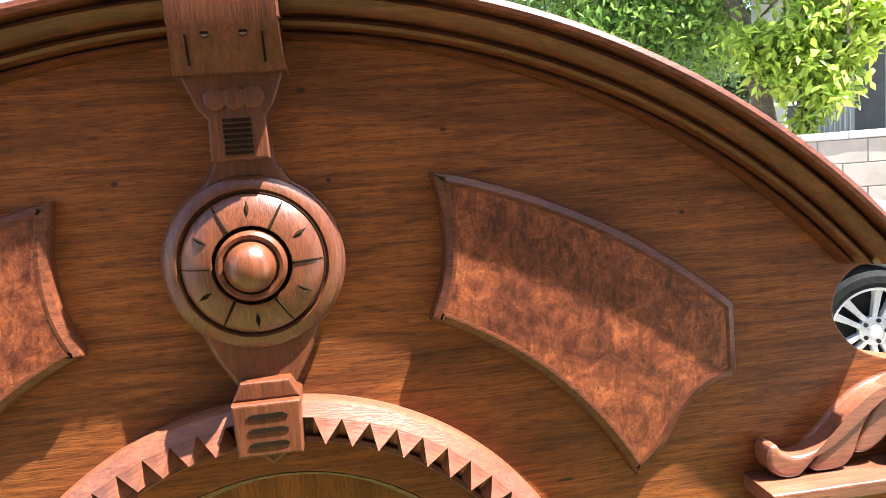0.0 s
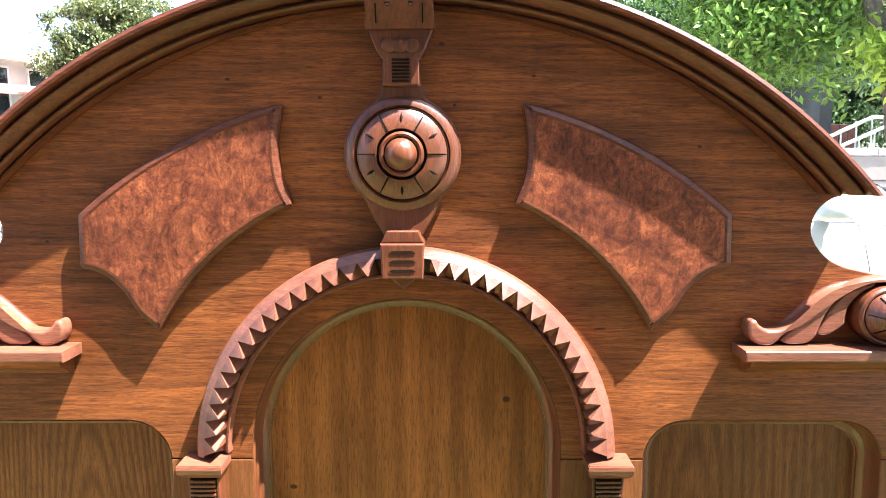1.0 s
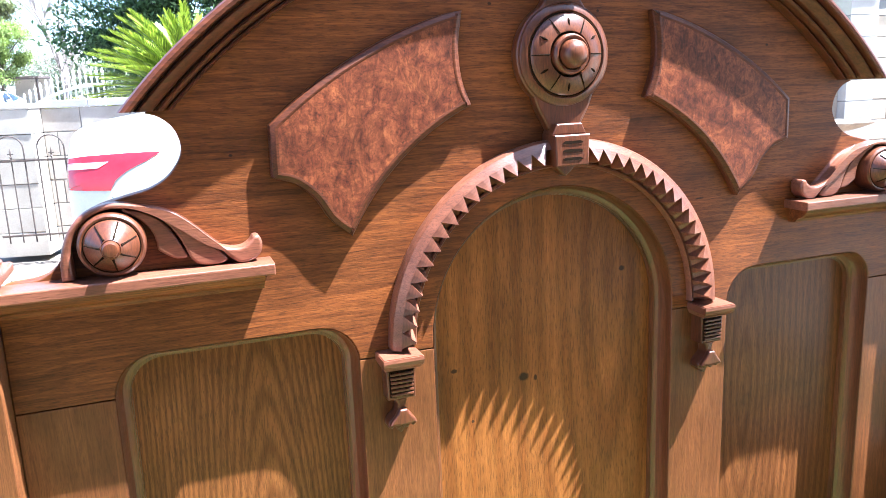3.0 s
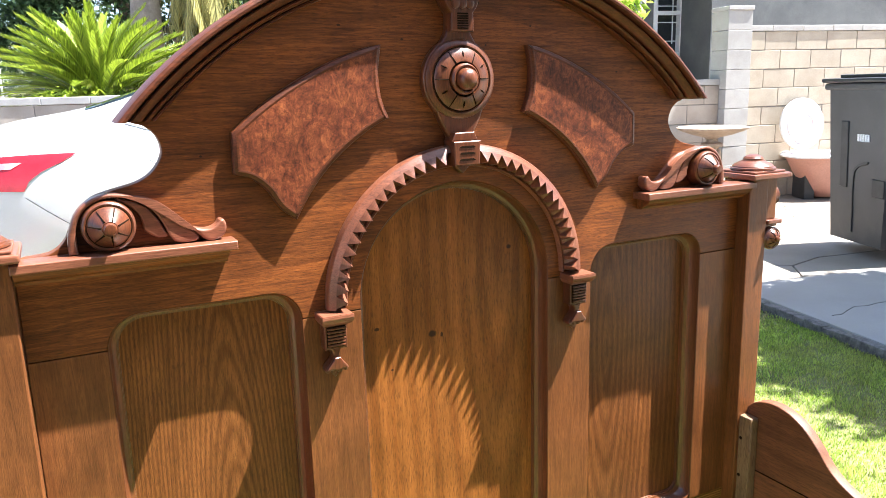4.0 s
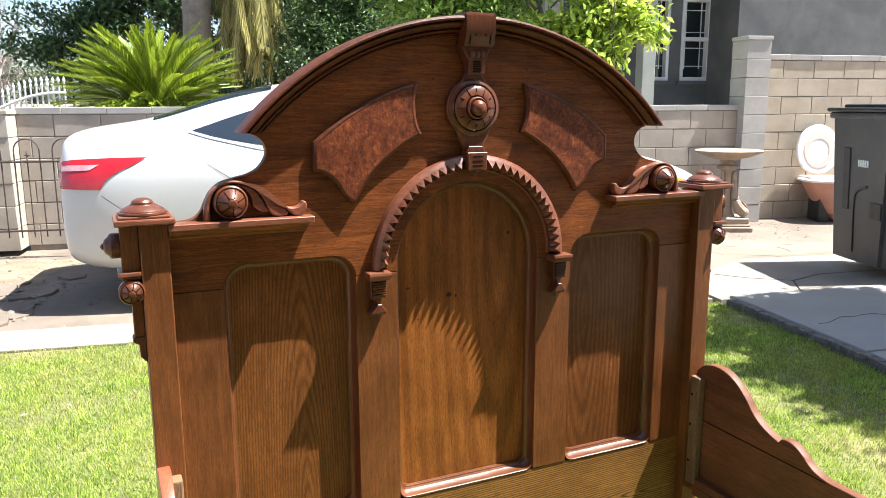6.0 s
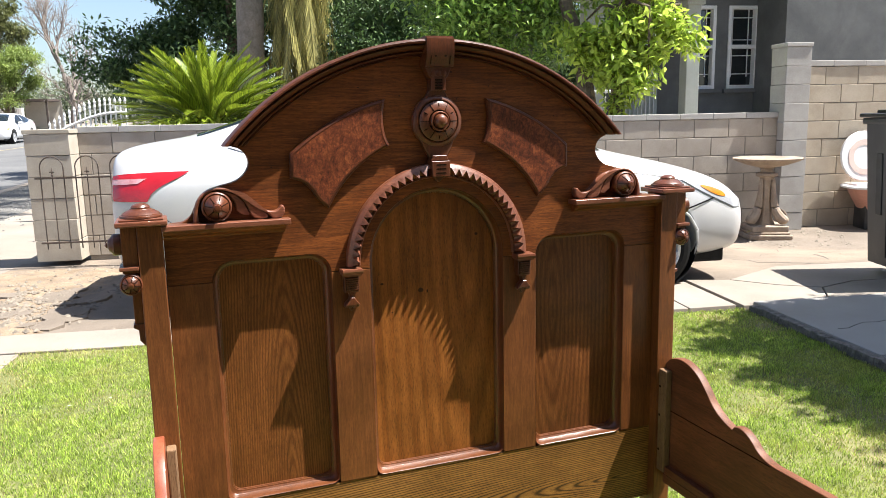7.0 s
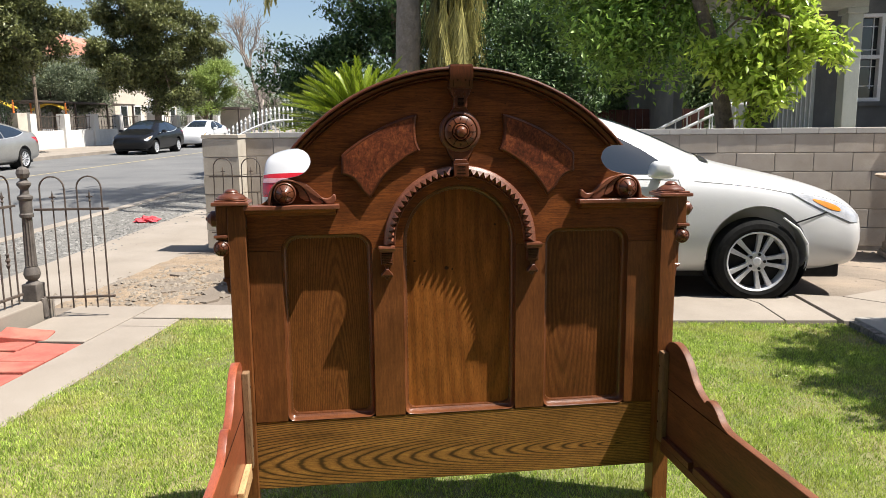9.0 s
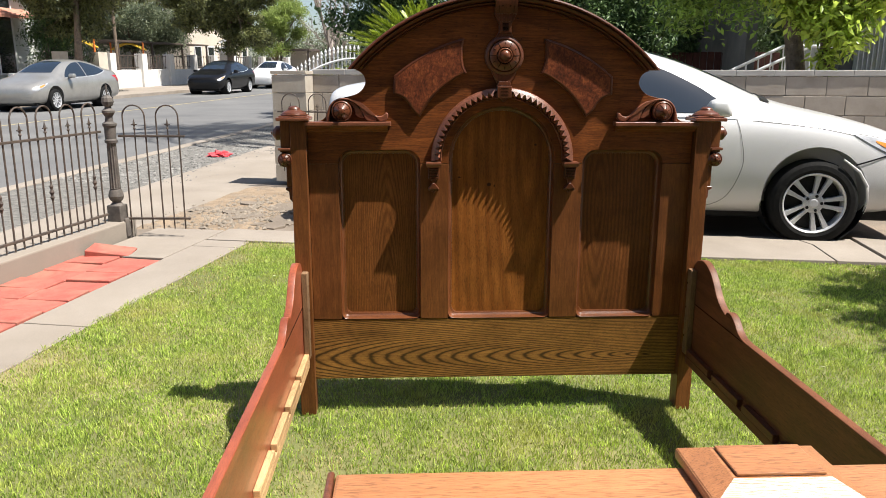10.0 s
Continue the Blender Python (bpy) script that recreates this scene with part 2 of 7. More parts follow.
def burl_wood():
    m, n, l, p = shader("burl_veneer", 0.42, 0.0, 0.06)
    p.inputs["Specular IOR Level"].default_value = 0.35
    v = coords(n, l)
    a = noise_tex(n, l, v, 42, 8, 0.74, 1.6)
    b = noise_tex(n, l, v, 190, 4, 0.7, 1.8)
    d = noise_tex(n, l, v, 7, 6, 0.68, 1.8)
    speck = noise_tex(n, l, v, 75, 3, 0.6, 0.6)
    e = noise_tex(n, l, coords(n, l, (15, 15, 5), (0, 38, 0)), 4, 6, 0.68, 3.0)
    c = ramp(n, l, a, [(0.30, (0.030, 0.0070, 0.0038)), (0.44, (0.108, 0.0270, 0.0108)), (0.57, (0.186, 0.053, 0.0195)), (0.72, (0.290, 0.097, 0.0325))])
    c = blend(n, l, 0.75, c, ramp(n, l, e, [(0.36, (0.45, 0.38, 0.36)), (0.58, (1.2, 1.2, 1.2))]), "MULTIPLY")
    c = blend(n, l, 0.9, c, ramp(n, l, b, [(0.32, (0.45, 0.40, 0.40)), (0.48, (0.98, 0.98, 0.98)), (0.7, (1.15, 1.15, 1.15))]), "MULTIPLY")
    c = blend(n, l, 0.9, c, ramp(n, l, d, [(0.33, (0.36, 0.32, 0.34)), (0.48, (0.85, 0.80, 0.78)), (0.64, (1.28, 1.26, 1.22))]), "MULTIPLY")
    c = blend(n, l, ramp(n, l, speck, [(0.27, (0.85, 0.85, 0.85)), (0.34, (0, 0, 0))]), c, (0.016, 0.005, 0.003))
    l.new(c, p.inputs["Base Color"])
    relief(n, l, p, b, 0.15, 0.0008)
    return m


def leafy(name, dark, light, rough=0.5, through_light=0.35):
    """Foliage that varies leaf by leaf and lets some light through."""
    m, n, l, p = shader(name, rough)
    g = n.new("ShaderNodeNewGeometry")
    c = ramp(n, l, g.outputs["Random Per Island"], [(0.0, dark), (0.6, light), (1.0, tuple(min(1, x * 1.35) for x in light))])
    l.new(c, p.inputs["Base Color"])
    t = n.new("ShaderNodeBsdfTranslucent")
    l.new(c, t.inputs[0])
    x = n.new("ShaderNodeMixShader")
    x.inputs[0].default_value = through_light
    l.new(p.outputs[0], x.inputs[1])
    l.new(t.outputs[0], x.inputs[2])
    l.new(x.outputs[0], n["Material Output"].inputs[0])
    return m


def grassy(name, dark, light, straw):
    """Blades that vary one by one, yellower in broad soft patches."""
    m = leafy(name, dark, light, 0.5, 0.4)
    n, l = m.node_tree.nodes, m.node_tree.links
    p = n["Principled BSDF"]
    c = p.inputs["Base Color"].links[0].from_socket
    patch_a = noise_tex(n, l, coords(n, l), 2.6, 4, 0.6, 0.4)
    patch_b = noise_tex(n, l, coords(n, l), 11.0, 3, 0.6)
    c = blend(n, l, ramp(n, l, patch_a, [(0.46, (0, 0, 0)), (0.74, (0.7, 0.7, 0.7))]), c, straw)
    c = blend(n, l, 0.7, c, ramp(n, l, patch_b, [(0.3, (0.55, 0.58, 0.5)), (0.7, (1.25, 1.2, 1.15))]), "MULTIPLY")
    l.new(c, p.inputs["Base Color"])
    for x in n:
        if x.type == "BSDF_TRANSLUCENT":
            l.new(c, x.inputs[0])
    return m


def flat_glass(name, tint=(0.02, 0.025, 0.03), rough=0.03):
    m, n, l, p = shader(name, rough)
    p.inputs["Base Color"].default_value = (*tint, 1)
    p.inputs["Specular IOR Level"].default_value = 0.8
    return m


BOARD_MARKS = ((-0.094, 1.365, 0.0033, 0.0022), (0.060, 1.356, 0.0028, 0.0022), (-0.199, 1.386, 0.0039, 0.0022), (0.046, 1.424, 0.0044, 0.0028), (0.150, 1.388, 0.0028, 0.0022), (0.341, 1.308, 0.0033, 0.0022), (0.233, 1.094, 0.0088, 0.0014), (-0.42, 1.20, 0.0028, 0.0022))
WALNUT_H = wood("walnut_along", (0.048, 0.0110, 0.0034), (0.285, 0.088, 0.0190), "x", rough=0.46, coat=0.10, spec=0.25, pore_mix=0.42, bands=0.95, contrast=1.0, marks=BOARD_MARKS)
WALNUT_V = wood("walnut_upright", (0.080, 0.0245, 0.0070), (0.220, 0.079, 0.0220), "z", bands=0.6, blot=0.9, contrast=0.85, pore_mix=0.25, rough=0.44, coat=0.10, spec=0.28)
WALNUT_D = wood("walnut_carved", (0.056, 0.0160, 0.0066), (0.165, 0.049, 0.0185), "z", rough=0.34, spec=0.42, coat=0.18, pore_mix=0.35, bands=0.5, blot=0.9)
WALNUT_M = wood("walnut_moulding", (0.112, 0.0375, 0.0200), (0.270, 0.097, 0.0520), "x", rough=0.34, spec=0.45, coat=0.18, pore_mix=0.3, bands=0.5, blot=0.9)
WALNUT_E = wood("walnut_panel_edge", (0.066, 0.0190, 0.0068), (0.180, 0.060, 0.0195), "z", rough=0.32, spec=0.5, coat=0.2, pore_mix=0.25, bands=0.4, blot=0.8)
CROWN_W = wood("crown_wood", (0.040, 0.0112, 0.0045), (0.150, 0.042, 0.0160), "x", rough=0.40, spec=0.28, coat=0.04, bands=0.7, blot=0.9, pore_mix=0.4)
OAK_P = wood("oak_panel", (0.108, 0.035, 0.0080), (0.235, 0.088, 0.0215), "z", rough=0.44, coat=0.08, spec=0.25, pore_mix=0.4, figure=44.0, heart=(-0.405, 0.30), stretch=0.11, ring_dark=0.66, bands=0.4)
OAK_R = wood("oak_panel_plain", (0.085, 0.028, 0.0072), (0.190, 0.069, 0.0180), "z", rough=0.44, coat=0.08, spec=0.25, pore_mix=0.4, figure=20.0, heart=(0.36, 0.75), ring_dark=0.75, bands=0.4)
PANEL_C = wood("walnut_panel", (0.140, 0.042, 0.0075), (0.345, 0.128, 0.0260), "z", grain=0.9, contrast=0.75, rough=0.44, coat=0.08, spec=0.22, pore_mix=0.4, figure=7.0, heart=(0.10, 0.98), ring_dark=0.85, bands=0.55, marks=((-0.037, 0.855, 0.010, 0.008), (-0.145, 0.88, 0.006, 0.004), (0.125, 0.996, 0.006, 0.005), (-0.02, 0.85, 0.003, 0.006), (-0.12, 0.80, 0.003, 0.003)))
OAK_B = wood("oak_board", (0.165, 0.073, 0.0170), (0.340, 0.170, 0.0430), "x", figure=46.0, heart=(0.62, 0.212), ring_dark=0.04, bands=0.6, stretch=0.105, ring_wide=0.30)
# pale tone of sunlit panel feet, with some worn varnish
LEDGE = wood("sunlit_ledge", (0.24, 0.120, 0.070), (0.40, 0.230, 0.150), "x", rough=0.34, coat=0.3, spec=0.5, pore_mix=0.2, bands=0.3, blot=0.5)
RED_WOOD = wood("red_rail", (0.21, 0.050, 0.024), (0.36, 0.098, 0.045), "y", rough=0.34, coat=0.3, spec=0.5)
RAIL_SHADED = wood("shaded_rail", (0.100, 0.036, 0.017), (0.205, 0.078, 0.035), "y", rough=0.5)
WORN = wood("worn_grey_wood", (0.13, 0.076, 0.040), (0.25, 0.155, 0.085), "z", rough=0.6)
PINE_SUNLIT = wood("sunlit_raw_pine", (0.42, 0.25, 0.12), (0.60, 0.39, 0.20), "y", rough=0.65)
HONEY = wood("honey_top", (0.33, 0.135, 0.055), (0.47, 0.205, 0.085), "x", rough=0.36, coat=0.3, spec=0.5, bands=0.3, blot=0.4)
BURL = burl_wood()
# near-black stands in for the shade inside cuts, slots, holes and seams
CUT_SHADE = plain("cut_shade", (0.010, 0.006, 0.003), (0.022, 0.011, 0.006), 40, 0.98)
CUT_SHADE.node_tree.nodes["Principled BSDF"].inputs["Specular IOR Level"].default_value = 0.05

# ---- the bed ----
CROWN_Z, ARCH_Z = 0.807, 0.945
bed = thing("bed", "antique carved walnut bed with arched headboard on the lawn", "bed")


def rounded_opening(x0, x1, z0, z1, r_top, r_low):
    pts = arc(x0 + r_low, z0 + r_low, r_low, 180, 270, 5) + arc(x0 + r_top, z1 - r_top, r_top, 270, 360, 8)
    return pts + arc(x1 - r_top, z1 - r_top, r_top, 0, 90, 8) + arc(x1 - r_low, z0 + r_low, r_low, 90, 180, 5)


def arch_opening(w, top, z0, r_low):
    pts = arc(-w + r_low, z0 + r_low, r_low, 180, 270, 5) + arc(0, top - w, w, 270, 450, 32)
    return pts + arc(w - r_low, z0 + r_low, r_low, 90, 180, 5)


def side_opening(s, d=0.0):
    """The side panel's opening; d draws it in."""
    a = rounded_opening(0.287 + d, 0.574 - d, 0.364 + d, 0.980 - d, 0.050 - d * 0.6, 0.022)
    return a if s > 0 else mirrored(a)


def splay(front, back, y0, y1):
    """The coved edge of an opening, from its front loop in to its back loop, with a small step at the foot."""
    bm = bmesh.new()
    stations = [(0.0, 0.0), (0.04, 0.03), (0.08, 0.26), (0.20, 0.50), (0.42, 0.68), (0.68, 0.77), (0.86, 0.79), (0.89, 0.88), (0.96, 0.885), (1.0, 1.0)]
    rows = [[bm.verts.new((f[0] + (b[0] - f[0]) * u, y0 + (y1 - y0) * w, f[1] + (b[1] - f[1]) * u)) for f, b in zip(front, back)] for u, w in stations]
    n = len(front)
    for a, b in zip(rows, rows[1:]):
        for i in range(n):
            j = (i + 1) % n
            bm.faces.new((a[i], a[j], b[j], b[i]))
    return bm


# upper board: crown, shoulders and the heads of the three openings
SEAM = 0.932
shoulder = [(0.676, 1.06), (0.668, 1.075), (0.632, 1.080), (0.612, 1.094), (0.600, 1.118), (0.590, 1.135), (0.570, 1.152), (0.540, 1.161), (0.512, 1.168), (0.492, 1.179), (0.478, 1.196), (0.473, 1.213), (0.479, 1.233), (0.493, 1.246), (0.507, 1.2505)]
right_edge = [(0.676, SEAM)] + curve_through(shoulder, 4)
top = arc(0, CROWN_Z, 0.676, 41, -41, 40)
heads = []
for lo, hi in ((-0.574, -0.287), (0.287, 0.574)):
    heads.append([(lo, SEAM)] + arc(lo + 0.05, 0.93, 0.05, 270, 360, 8) + arc(hi - 0.05, 0.93, 0.05, 0, 90, 8) + [(hi, SEAM)])
head_c = [(-0.187, SEAM)] + arc(0, ARCH_Z - 0.002, 0.187, 270, 450, 36) + [(0.187, SEAM)]
heads[0] = [p for p in heads[0] if p[1] >= SEAM]
heads[1] = [p for p in heads[1] if p[1] >= SEAM]
outline = right_edge + top + mirrored(right_edge) + heads[0] + head_c + heads[1]
part("headboard_panel", plate(outline, 0.0, 0.026, 0.0015), WALNUT_H, bed, "dark walnut upper board with horizontal grain")

# stiles below the seam, with their inner edges left to the mouldings
for x0, x1 in ((-0.676, -0.574), (-0.287, -0.187), (0.187, 0.287), (0.574, 0.676)):
    part("stile", block(x0, x1, 0.0, 0.026, 0.364, SEAM - 0.0012, 0.001), WALNUT_V, bed)
part("bottom_board", block(-0.680, 0.680, 0.002, 0.028, 0.130, 0.3628, 0.003), OAK_B, bed, "wide oak board with bold cathedral grain")

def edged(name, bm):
    """Panel moulding; its up-facing foot is coloured pale for sunlight and worn varnish."""
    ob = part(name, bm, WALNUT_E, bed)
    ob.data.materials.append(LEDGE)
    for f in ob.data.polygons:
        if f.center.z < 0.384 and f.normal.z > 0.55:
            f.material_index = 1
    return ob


for s in (-1, 1):
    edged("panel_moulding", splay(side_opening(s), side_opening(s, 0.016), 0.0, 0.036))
    part("side_panel", block(min(s * 0.28, s * 0.58), max(s * 0.28, s * 0.58), 0.036, 0.042, 0.355, 0.99, 0.0), OAK_P if s < 0 else OAK_R, bed, "flat oak panel with arched grain")
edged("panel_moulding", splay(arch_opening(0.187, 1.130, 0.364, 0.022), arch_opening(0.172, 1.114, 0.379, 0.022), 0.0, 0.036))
part("arched_panel", block(-0.195, 0.195, 0.0365, 0.0425, 0.355, 1.14, 0.0), PANEL_C, bed, "tall arched walnut panel")
part("back_board", block(-0.676, 0.676, 0.043, 0.050, 0.355, 1.0, 0.0), WALNUT_V, bed)


def swept_arc(cz, prof, ends, n=72):
    """A moulding along a circle: profile of (radius, y); ends gives the half angle for a radius."""
    bm = bmesh.new()
    rows = [[bm.verts.new((r * math.sin(a), y, cz + r * math.cos(a))) for a in (ends(r) * (2 * i / n - 1) for i in range(n + 1))] for r, y in prof]
    m = len(rows)
    for k in range(m):
        a, b = rows[k], rows[(k + 1) % m]
        for i in range(n):
            bm.faces.new((a[i], a[i + 1], b[i + 1], b[i]))
    bm.faces.new([r[0] for r in rows])
    bm.faces.new([r[-1] for r in rows])
    return bm


crown = [(0.6945, 0.034), (0.6945, -0.038), (0.6925, -0.0440), (0.6885, -0.0460), (0.6850, -0.0455), (0.6838, -0.0430), (0.6835, -0.0290), (0.6815, -0.0285), (0.6805, -0.0365), (0.6785, -0.0375), (0.6750, -0.0355), (0.6710, -0.0310), (0.6690, -0.0270), (0.6685, -0.0160), (0.6668, -0.0155), (0.6660, -0.0225), (0.6640, -0.0235), (0.6615, -0.0210), (0.6600, -0.0165), (0.6596, -0.0085), (0.6582, -0.0080), (0.6575, -0.0135), (0.6556, -0.0140), (0.6540, -0.0100), (0.6535, 0.001), (0.66, 0.034)]
part("crown_moulding", swept_arc(CROWN_Z, crown, lambda r: math.acos(0.446 / r)), CROWN_W, bed, "stepped arched cornice moulding, worn along its edge", smooth=20)

# notched arch round the middle panel
arch = [(0.2485, 0.001), (0.2496, -0.0100), (0.2492, -0.0160), (0.2474, -0.0198), (0.2383, -0.0259), (0.2378, -0.0180), (0.2360, -0.0025), (0.2176, -0.0025), (0.2170, -0.0090), (0.2140, -0.0100), (0.2118, -0.0060), (0.2112, 0.001)]
arch_part = part("notched_arch", swept_arc(ARCH_Z, arch, lambda r: math.radians(90.4)), WALNUT_M, bed, "reddish carved arch moulding with pointed teeth", smooth=30)
tooth = bmesh.new()
N_TEETH = 35
half = radians(174.4 / (N_TEETH - 1) / 2)
tv = [tooth.verts.new(c) for c in ((-0.2385 * math.sin(half), -0.0258, 0.2385 * math.cos(half)), (0.2385 * math.sin(half), -0.0258, 0.2385 * math.cos(half)), (0, -0.0362, 0.2215), (-0.2173 * math.sin(half), -0.0030, 0.2173 * math.cos(half)), (0.2173 * math.sin(half), -0.0030, 0.2173 * math.cos(half)), (0, -0.0034, 0.2168), (0, -0.0262, 0.2385))]
for f in ((0, 6, 2), (6, 1, 2), (0, 2, 5, 3), (2, 1, 4, 5), (0, 3, 5, 4, 1, 6)):
    tooth.faces.new([tv[i] for i in f])
tooth_me = to_mesh("tooth", tooth, WALNUT_M)
for i in range(N_TEETH):
    a = -87.2 + 174.4 * i / (N_TEETH - 1)
    if abs(a) < 7:
        continue
    ob = new("tooth", tooth_me)
    ob.parent = arch_part
    ob.matrix_basis = Matrix.Translation((0, 0, ARCH_Z)) @ Matrix.Rotation(radians(a), 4, "Y")

# burl panels
burl = [(0.136, 1.356)] + arc(0, CROWN_Z, 0.5675, 14.2, 41.6, 16)[1:] + [(0.378, 1.172)] + curve_through([(0.374, 1.169), (0.352, 1.162), (0.330, 1.143), (0.312, 1.115), (0.288, 1.094)], 5)
burl += arc(0, ARCH_Z, 0.3235, 62.2, 23.2, 16)[1:] + curve_through([(0.126, 1.240), (0.139, 1.275), (0.142, 1.315), (0.136, 1.356)], 5)[1:-1]


def inset(pts, d):
    """Moves a clockwise loop inward."""
    out, n = [], len(pts)
    for i in range(n):
        a, b, c = Vector(pts[i - 1]), Vector(pts[i]), Vector(pts[(i + 1) % n])
        e1, e2 = (b - a).normalized(), (c - b).normalized()
        n1, n2 = Vector((e1.y, -e1.x)), Vector((e2.y, -e2.x))
        k = (n1 + n2).normalized()
        out.append(tuple(b + k * d / max(0.75, k.dot(n1))))
    return out


def raised_panel(pts, mat):
    bm = bmesh.new()
    loops = [(pts, 0.001), (pts, -0.0100), (inset(pts, 0.0015), -0.0125), (inset(pts, 0.0065), -0.0150), (inset(pts, 0.0085), -0.0150), (inset(pts, 0.0095), -0.0147)]
    rows = [[bm.verts.new((x, y, z)) for x, z in lp] for lp, y in loops]
    n = len(pts)
    for a, b in zip(rows, rows[1:]):
        for i in range(n):
            j = (i + 1) % n
            bm.faces.new((a[i], a[j], b[j], b[i]))
    return bm


for s in (-1, 1):
    pts = burl if s > 0 else mirrored(burl)
    frame_part = part("burl_panel", raised_panel(pts, None), CROWN_W, bed, "raised fan-shaped panel of mottled burl veneer", smooth=25)
    part("burl_veneer", plate(inset(pts, 0.009), -0.0146, -0.004, 0.0), BURL, frame_part, "mottled red-brown burl veneer")


# middle column: keystone, stem, boss and key block
def turned(prof, x, z, n=80, y0=0.0, shape=None):
    bm = bmesh.new()
    lathe(bm, prof, n, Matrix.Translation((x, y0, z)) @ Matrix.Rotation(radians(90), 4, "X"), shape)
    return bm


boss_prof = [(0.0645, -0.002), (0.0655, 0.012), (0.0635, 0.018), (0.0590, 0.0215), (0.0545, 0.0225), (0.0525, 0.0205), (0.0505, 0.0230), (0.0480, 0.0255), (0.0400, 0.0290), (0.0300, 0.0325), (0.0285, 0.0325), (0.0275, 0.0250), (0.0255, 0.0250), (0.0250, 0.0360), (0.0225, 0.0395), (0.0200, 0.0390), (0.0190, 0.0345), (0.0175, 0.0345), (0.0178, 0.0420), (0.0165, 0.0480), (0.0130, 0.0530), (0.0080, 0.0560), (0, 0.0570)]
boss = part("boss", turned(boss_prof, 0, 1.300, 80, 0.0), WALNUT_D, bed, "round turned boss with carved petals and ball centre", smooth=32)
# petal cuts and ring grooves laid on in the colour of their shade
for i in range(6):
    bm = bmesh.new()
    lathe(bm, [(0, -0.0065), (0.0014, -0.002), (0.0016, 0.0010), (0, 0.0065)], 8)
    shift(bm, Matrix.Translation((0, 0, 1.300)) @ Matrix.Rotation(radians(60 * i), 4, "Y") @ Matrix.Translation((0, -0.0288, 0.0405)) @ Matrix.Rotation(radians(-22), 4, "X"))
    part("petal_cut", bm, CUT_SHADE, boss, smooth=0)
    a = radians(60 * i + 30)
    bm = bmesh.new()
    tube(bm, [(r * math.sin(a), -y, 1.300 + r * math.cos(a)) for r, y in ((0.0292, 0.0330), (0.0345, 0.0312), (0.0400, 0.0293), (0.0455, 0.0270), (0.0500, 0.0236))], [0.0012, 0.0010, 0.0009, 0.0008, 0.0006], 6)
    part("petal_cut", bm, CUT_SHADE, boss, smooth=0)
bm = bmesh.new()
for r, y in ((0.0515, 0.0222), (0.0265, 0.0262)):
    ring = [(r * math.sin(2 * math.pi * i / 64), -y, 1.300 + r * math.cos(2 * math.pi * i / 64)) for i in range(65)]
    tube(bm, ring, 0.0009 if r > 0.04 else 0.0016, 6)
part("ring_groove", bm, CUT_SHADE, boss, "dark groove round the petals", smooth=0)
teardrop = arc(0, 1.300, 0.0668, -140, -29, 14) + curve_through([(-0.032, 1.3585), (-0.0235, 1.372), (-0.0205, 1.385)], 4) + mirrored(curve_through([(-0.032, 1.3585), (-0.0235, 1.372), (-0.0205, 1.385)], 4))
teardrop += arc(0, 1.300, 0.0668, 29, 140, 14) + curve_through([(0.043, 1.2485), (0.036, 1.2310), (0.028, 1.2170), (0.021, 1.2050)], 4) + mirrored(curve_through([(0.043, 1.2485), (0.036, 1.2310), (0.028, 1.2170), (0.021, 1.2050)], 4))
part("stem", plate(teardrop, -0.016, 0.002, 0.004), WALNUT_D, bed)
neck = [(-0.0205, 1.375), (-0.0200, 1.402)] + curve_through([(-0.0195, 1.404), (-0.026, 1.412), (-0.031, 1.424), (-0.036, 1.436)], 4)
part("neck", plate(neck + mirrored(neck), -0.030, 0.002, 0.002), WALNUT_D, bed)
for i in range(7):
    z = 1.379 + i * 0.0038
    part("neck_rib", block(-0.0098, 0.0098, -0.0318, -0.0295, z, z + 0.0023, 0.0006), CUT_SHADE, bed, smooth=0)
bm = bmesh.new()
rows = [[bm.verts.new(q) for q in ((-w, 0.036, z), (-w, y, z), (w, y, z), (w, 0.036, z))] for w, y, z in ((0.0370, -0.0430, 1.4340), (0.0375, -0.0440, 1.4400), (0.0368, -0.0450, 1.4425), (0.0358, -0.0530, 1.4680), (0.0355, -0.0530, 1.5000))]
for p, q in zip(rows, rows[1:]):
    for i in range(4):
        bm.faces.new((p[i], p[(i + 1) % 4], q[(i + 1) % 4], q[i]))
bm.faces.new(rows[0])
bm.faces.new(rows[-1])
keystone = part("keystone", bm, WALNUT_D, bed, "square keystone block on the crown")
bm = bmesh.new()
cap_v = [bm.verts.new(c) for c in ((-0.037, -0.053, 1.466), (0.037, -0.053, 1.466), (0.037, 0.037, 1.507), (-0.037, 0.037, 1.507), (-0.037, -0.046, 1.507), (0.037, -0.046, 1.507), (-0.037, 0.037, 1.466), (0.037, 0.037, 1.466))]
for f in ((0, 1, 5, 4), (4, 5, 2, 3), (0, 4, 3, 6), (1, 7, 2, 5), (0, 6, 7, 1), (3, 2, 7, 6)):
    bm.faces.new([cap_v[i] for i in f])
bmesh.ops.bevel(bm, geom=bm.edges[:], offset=0.002, segments=2, affect="EDGES")
part("cap", bm, WALNUT_D, keystone)
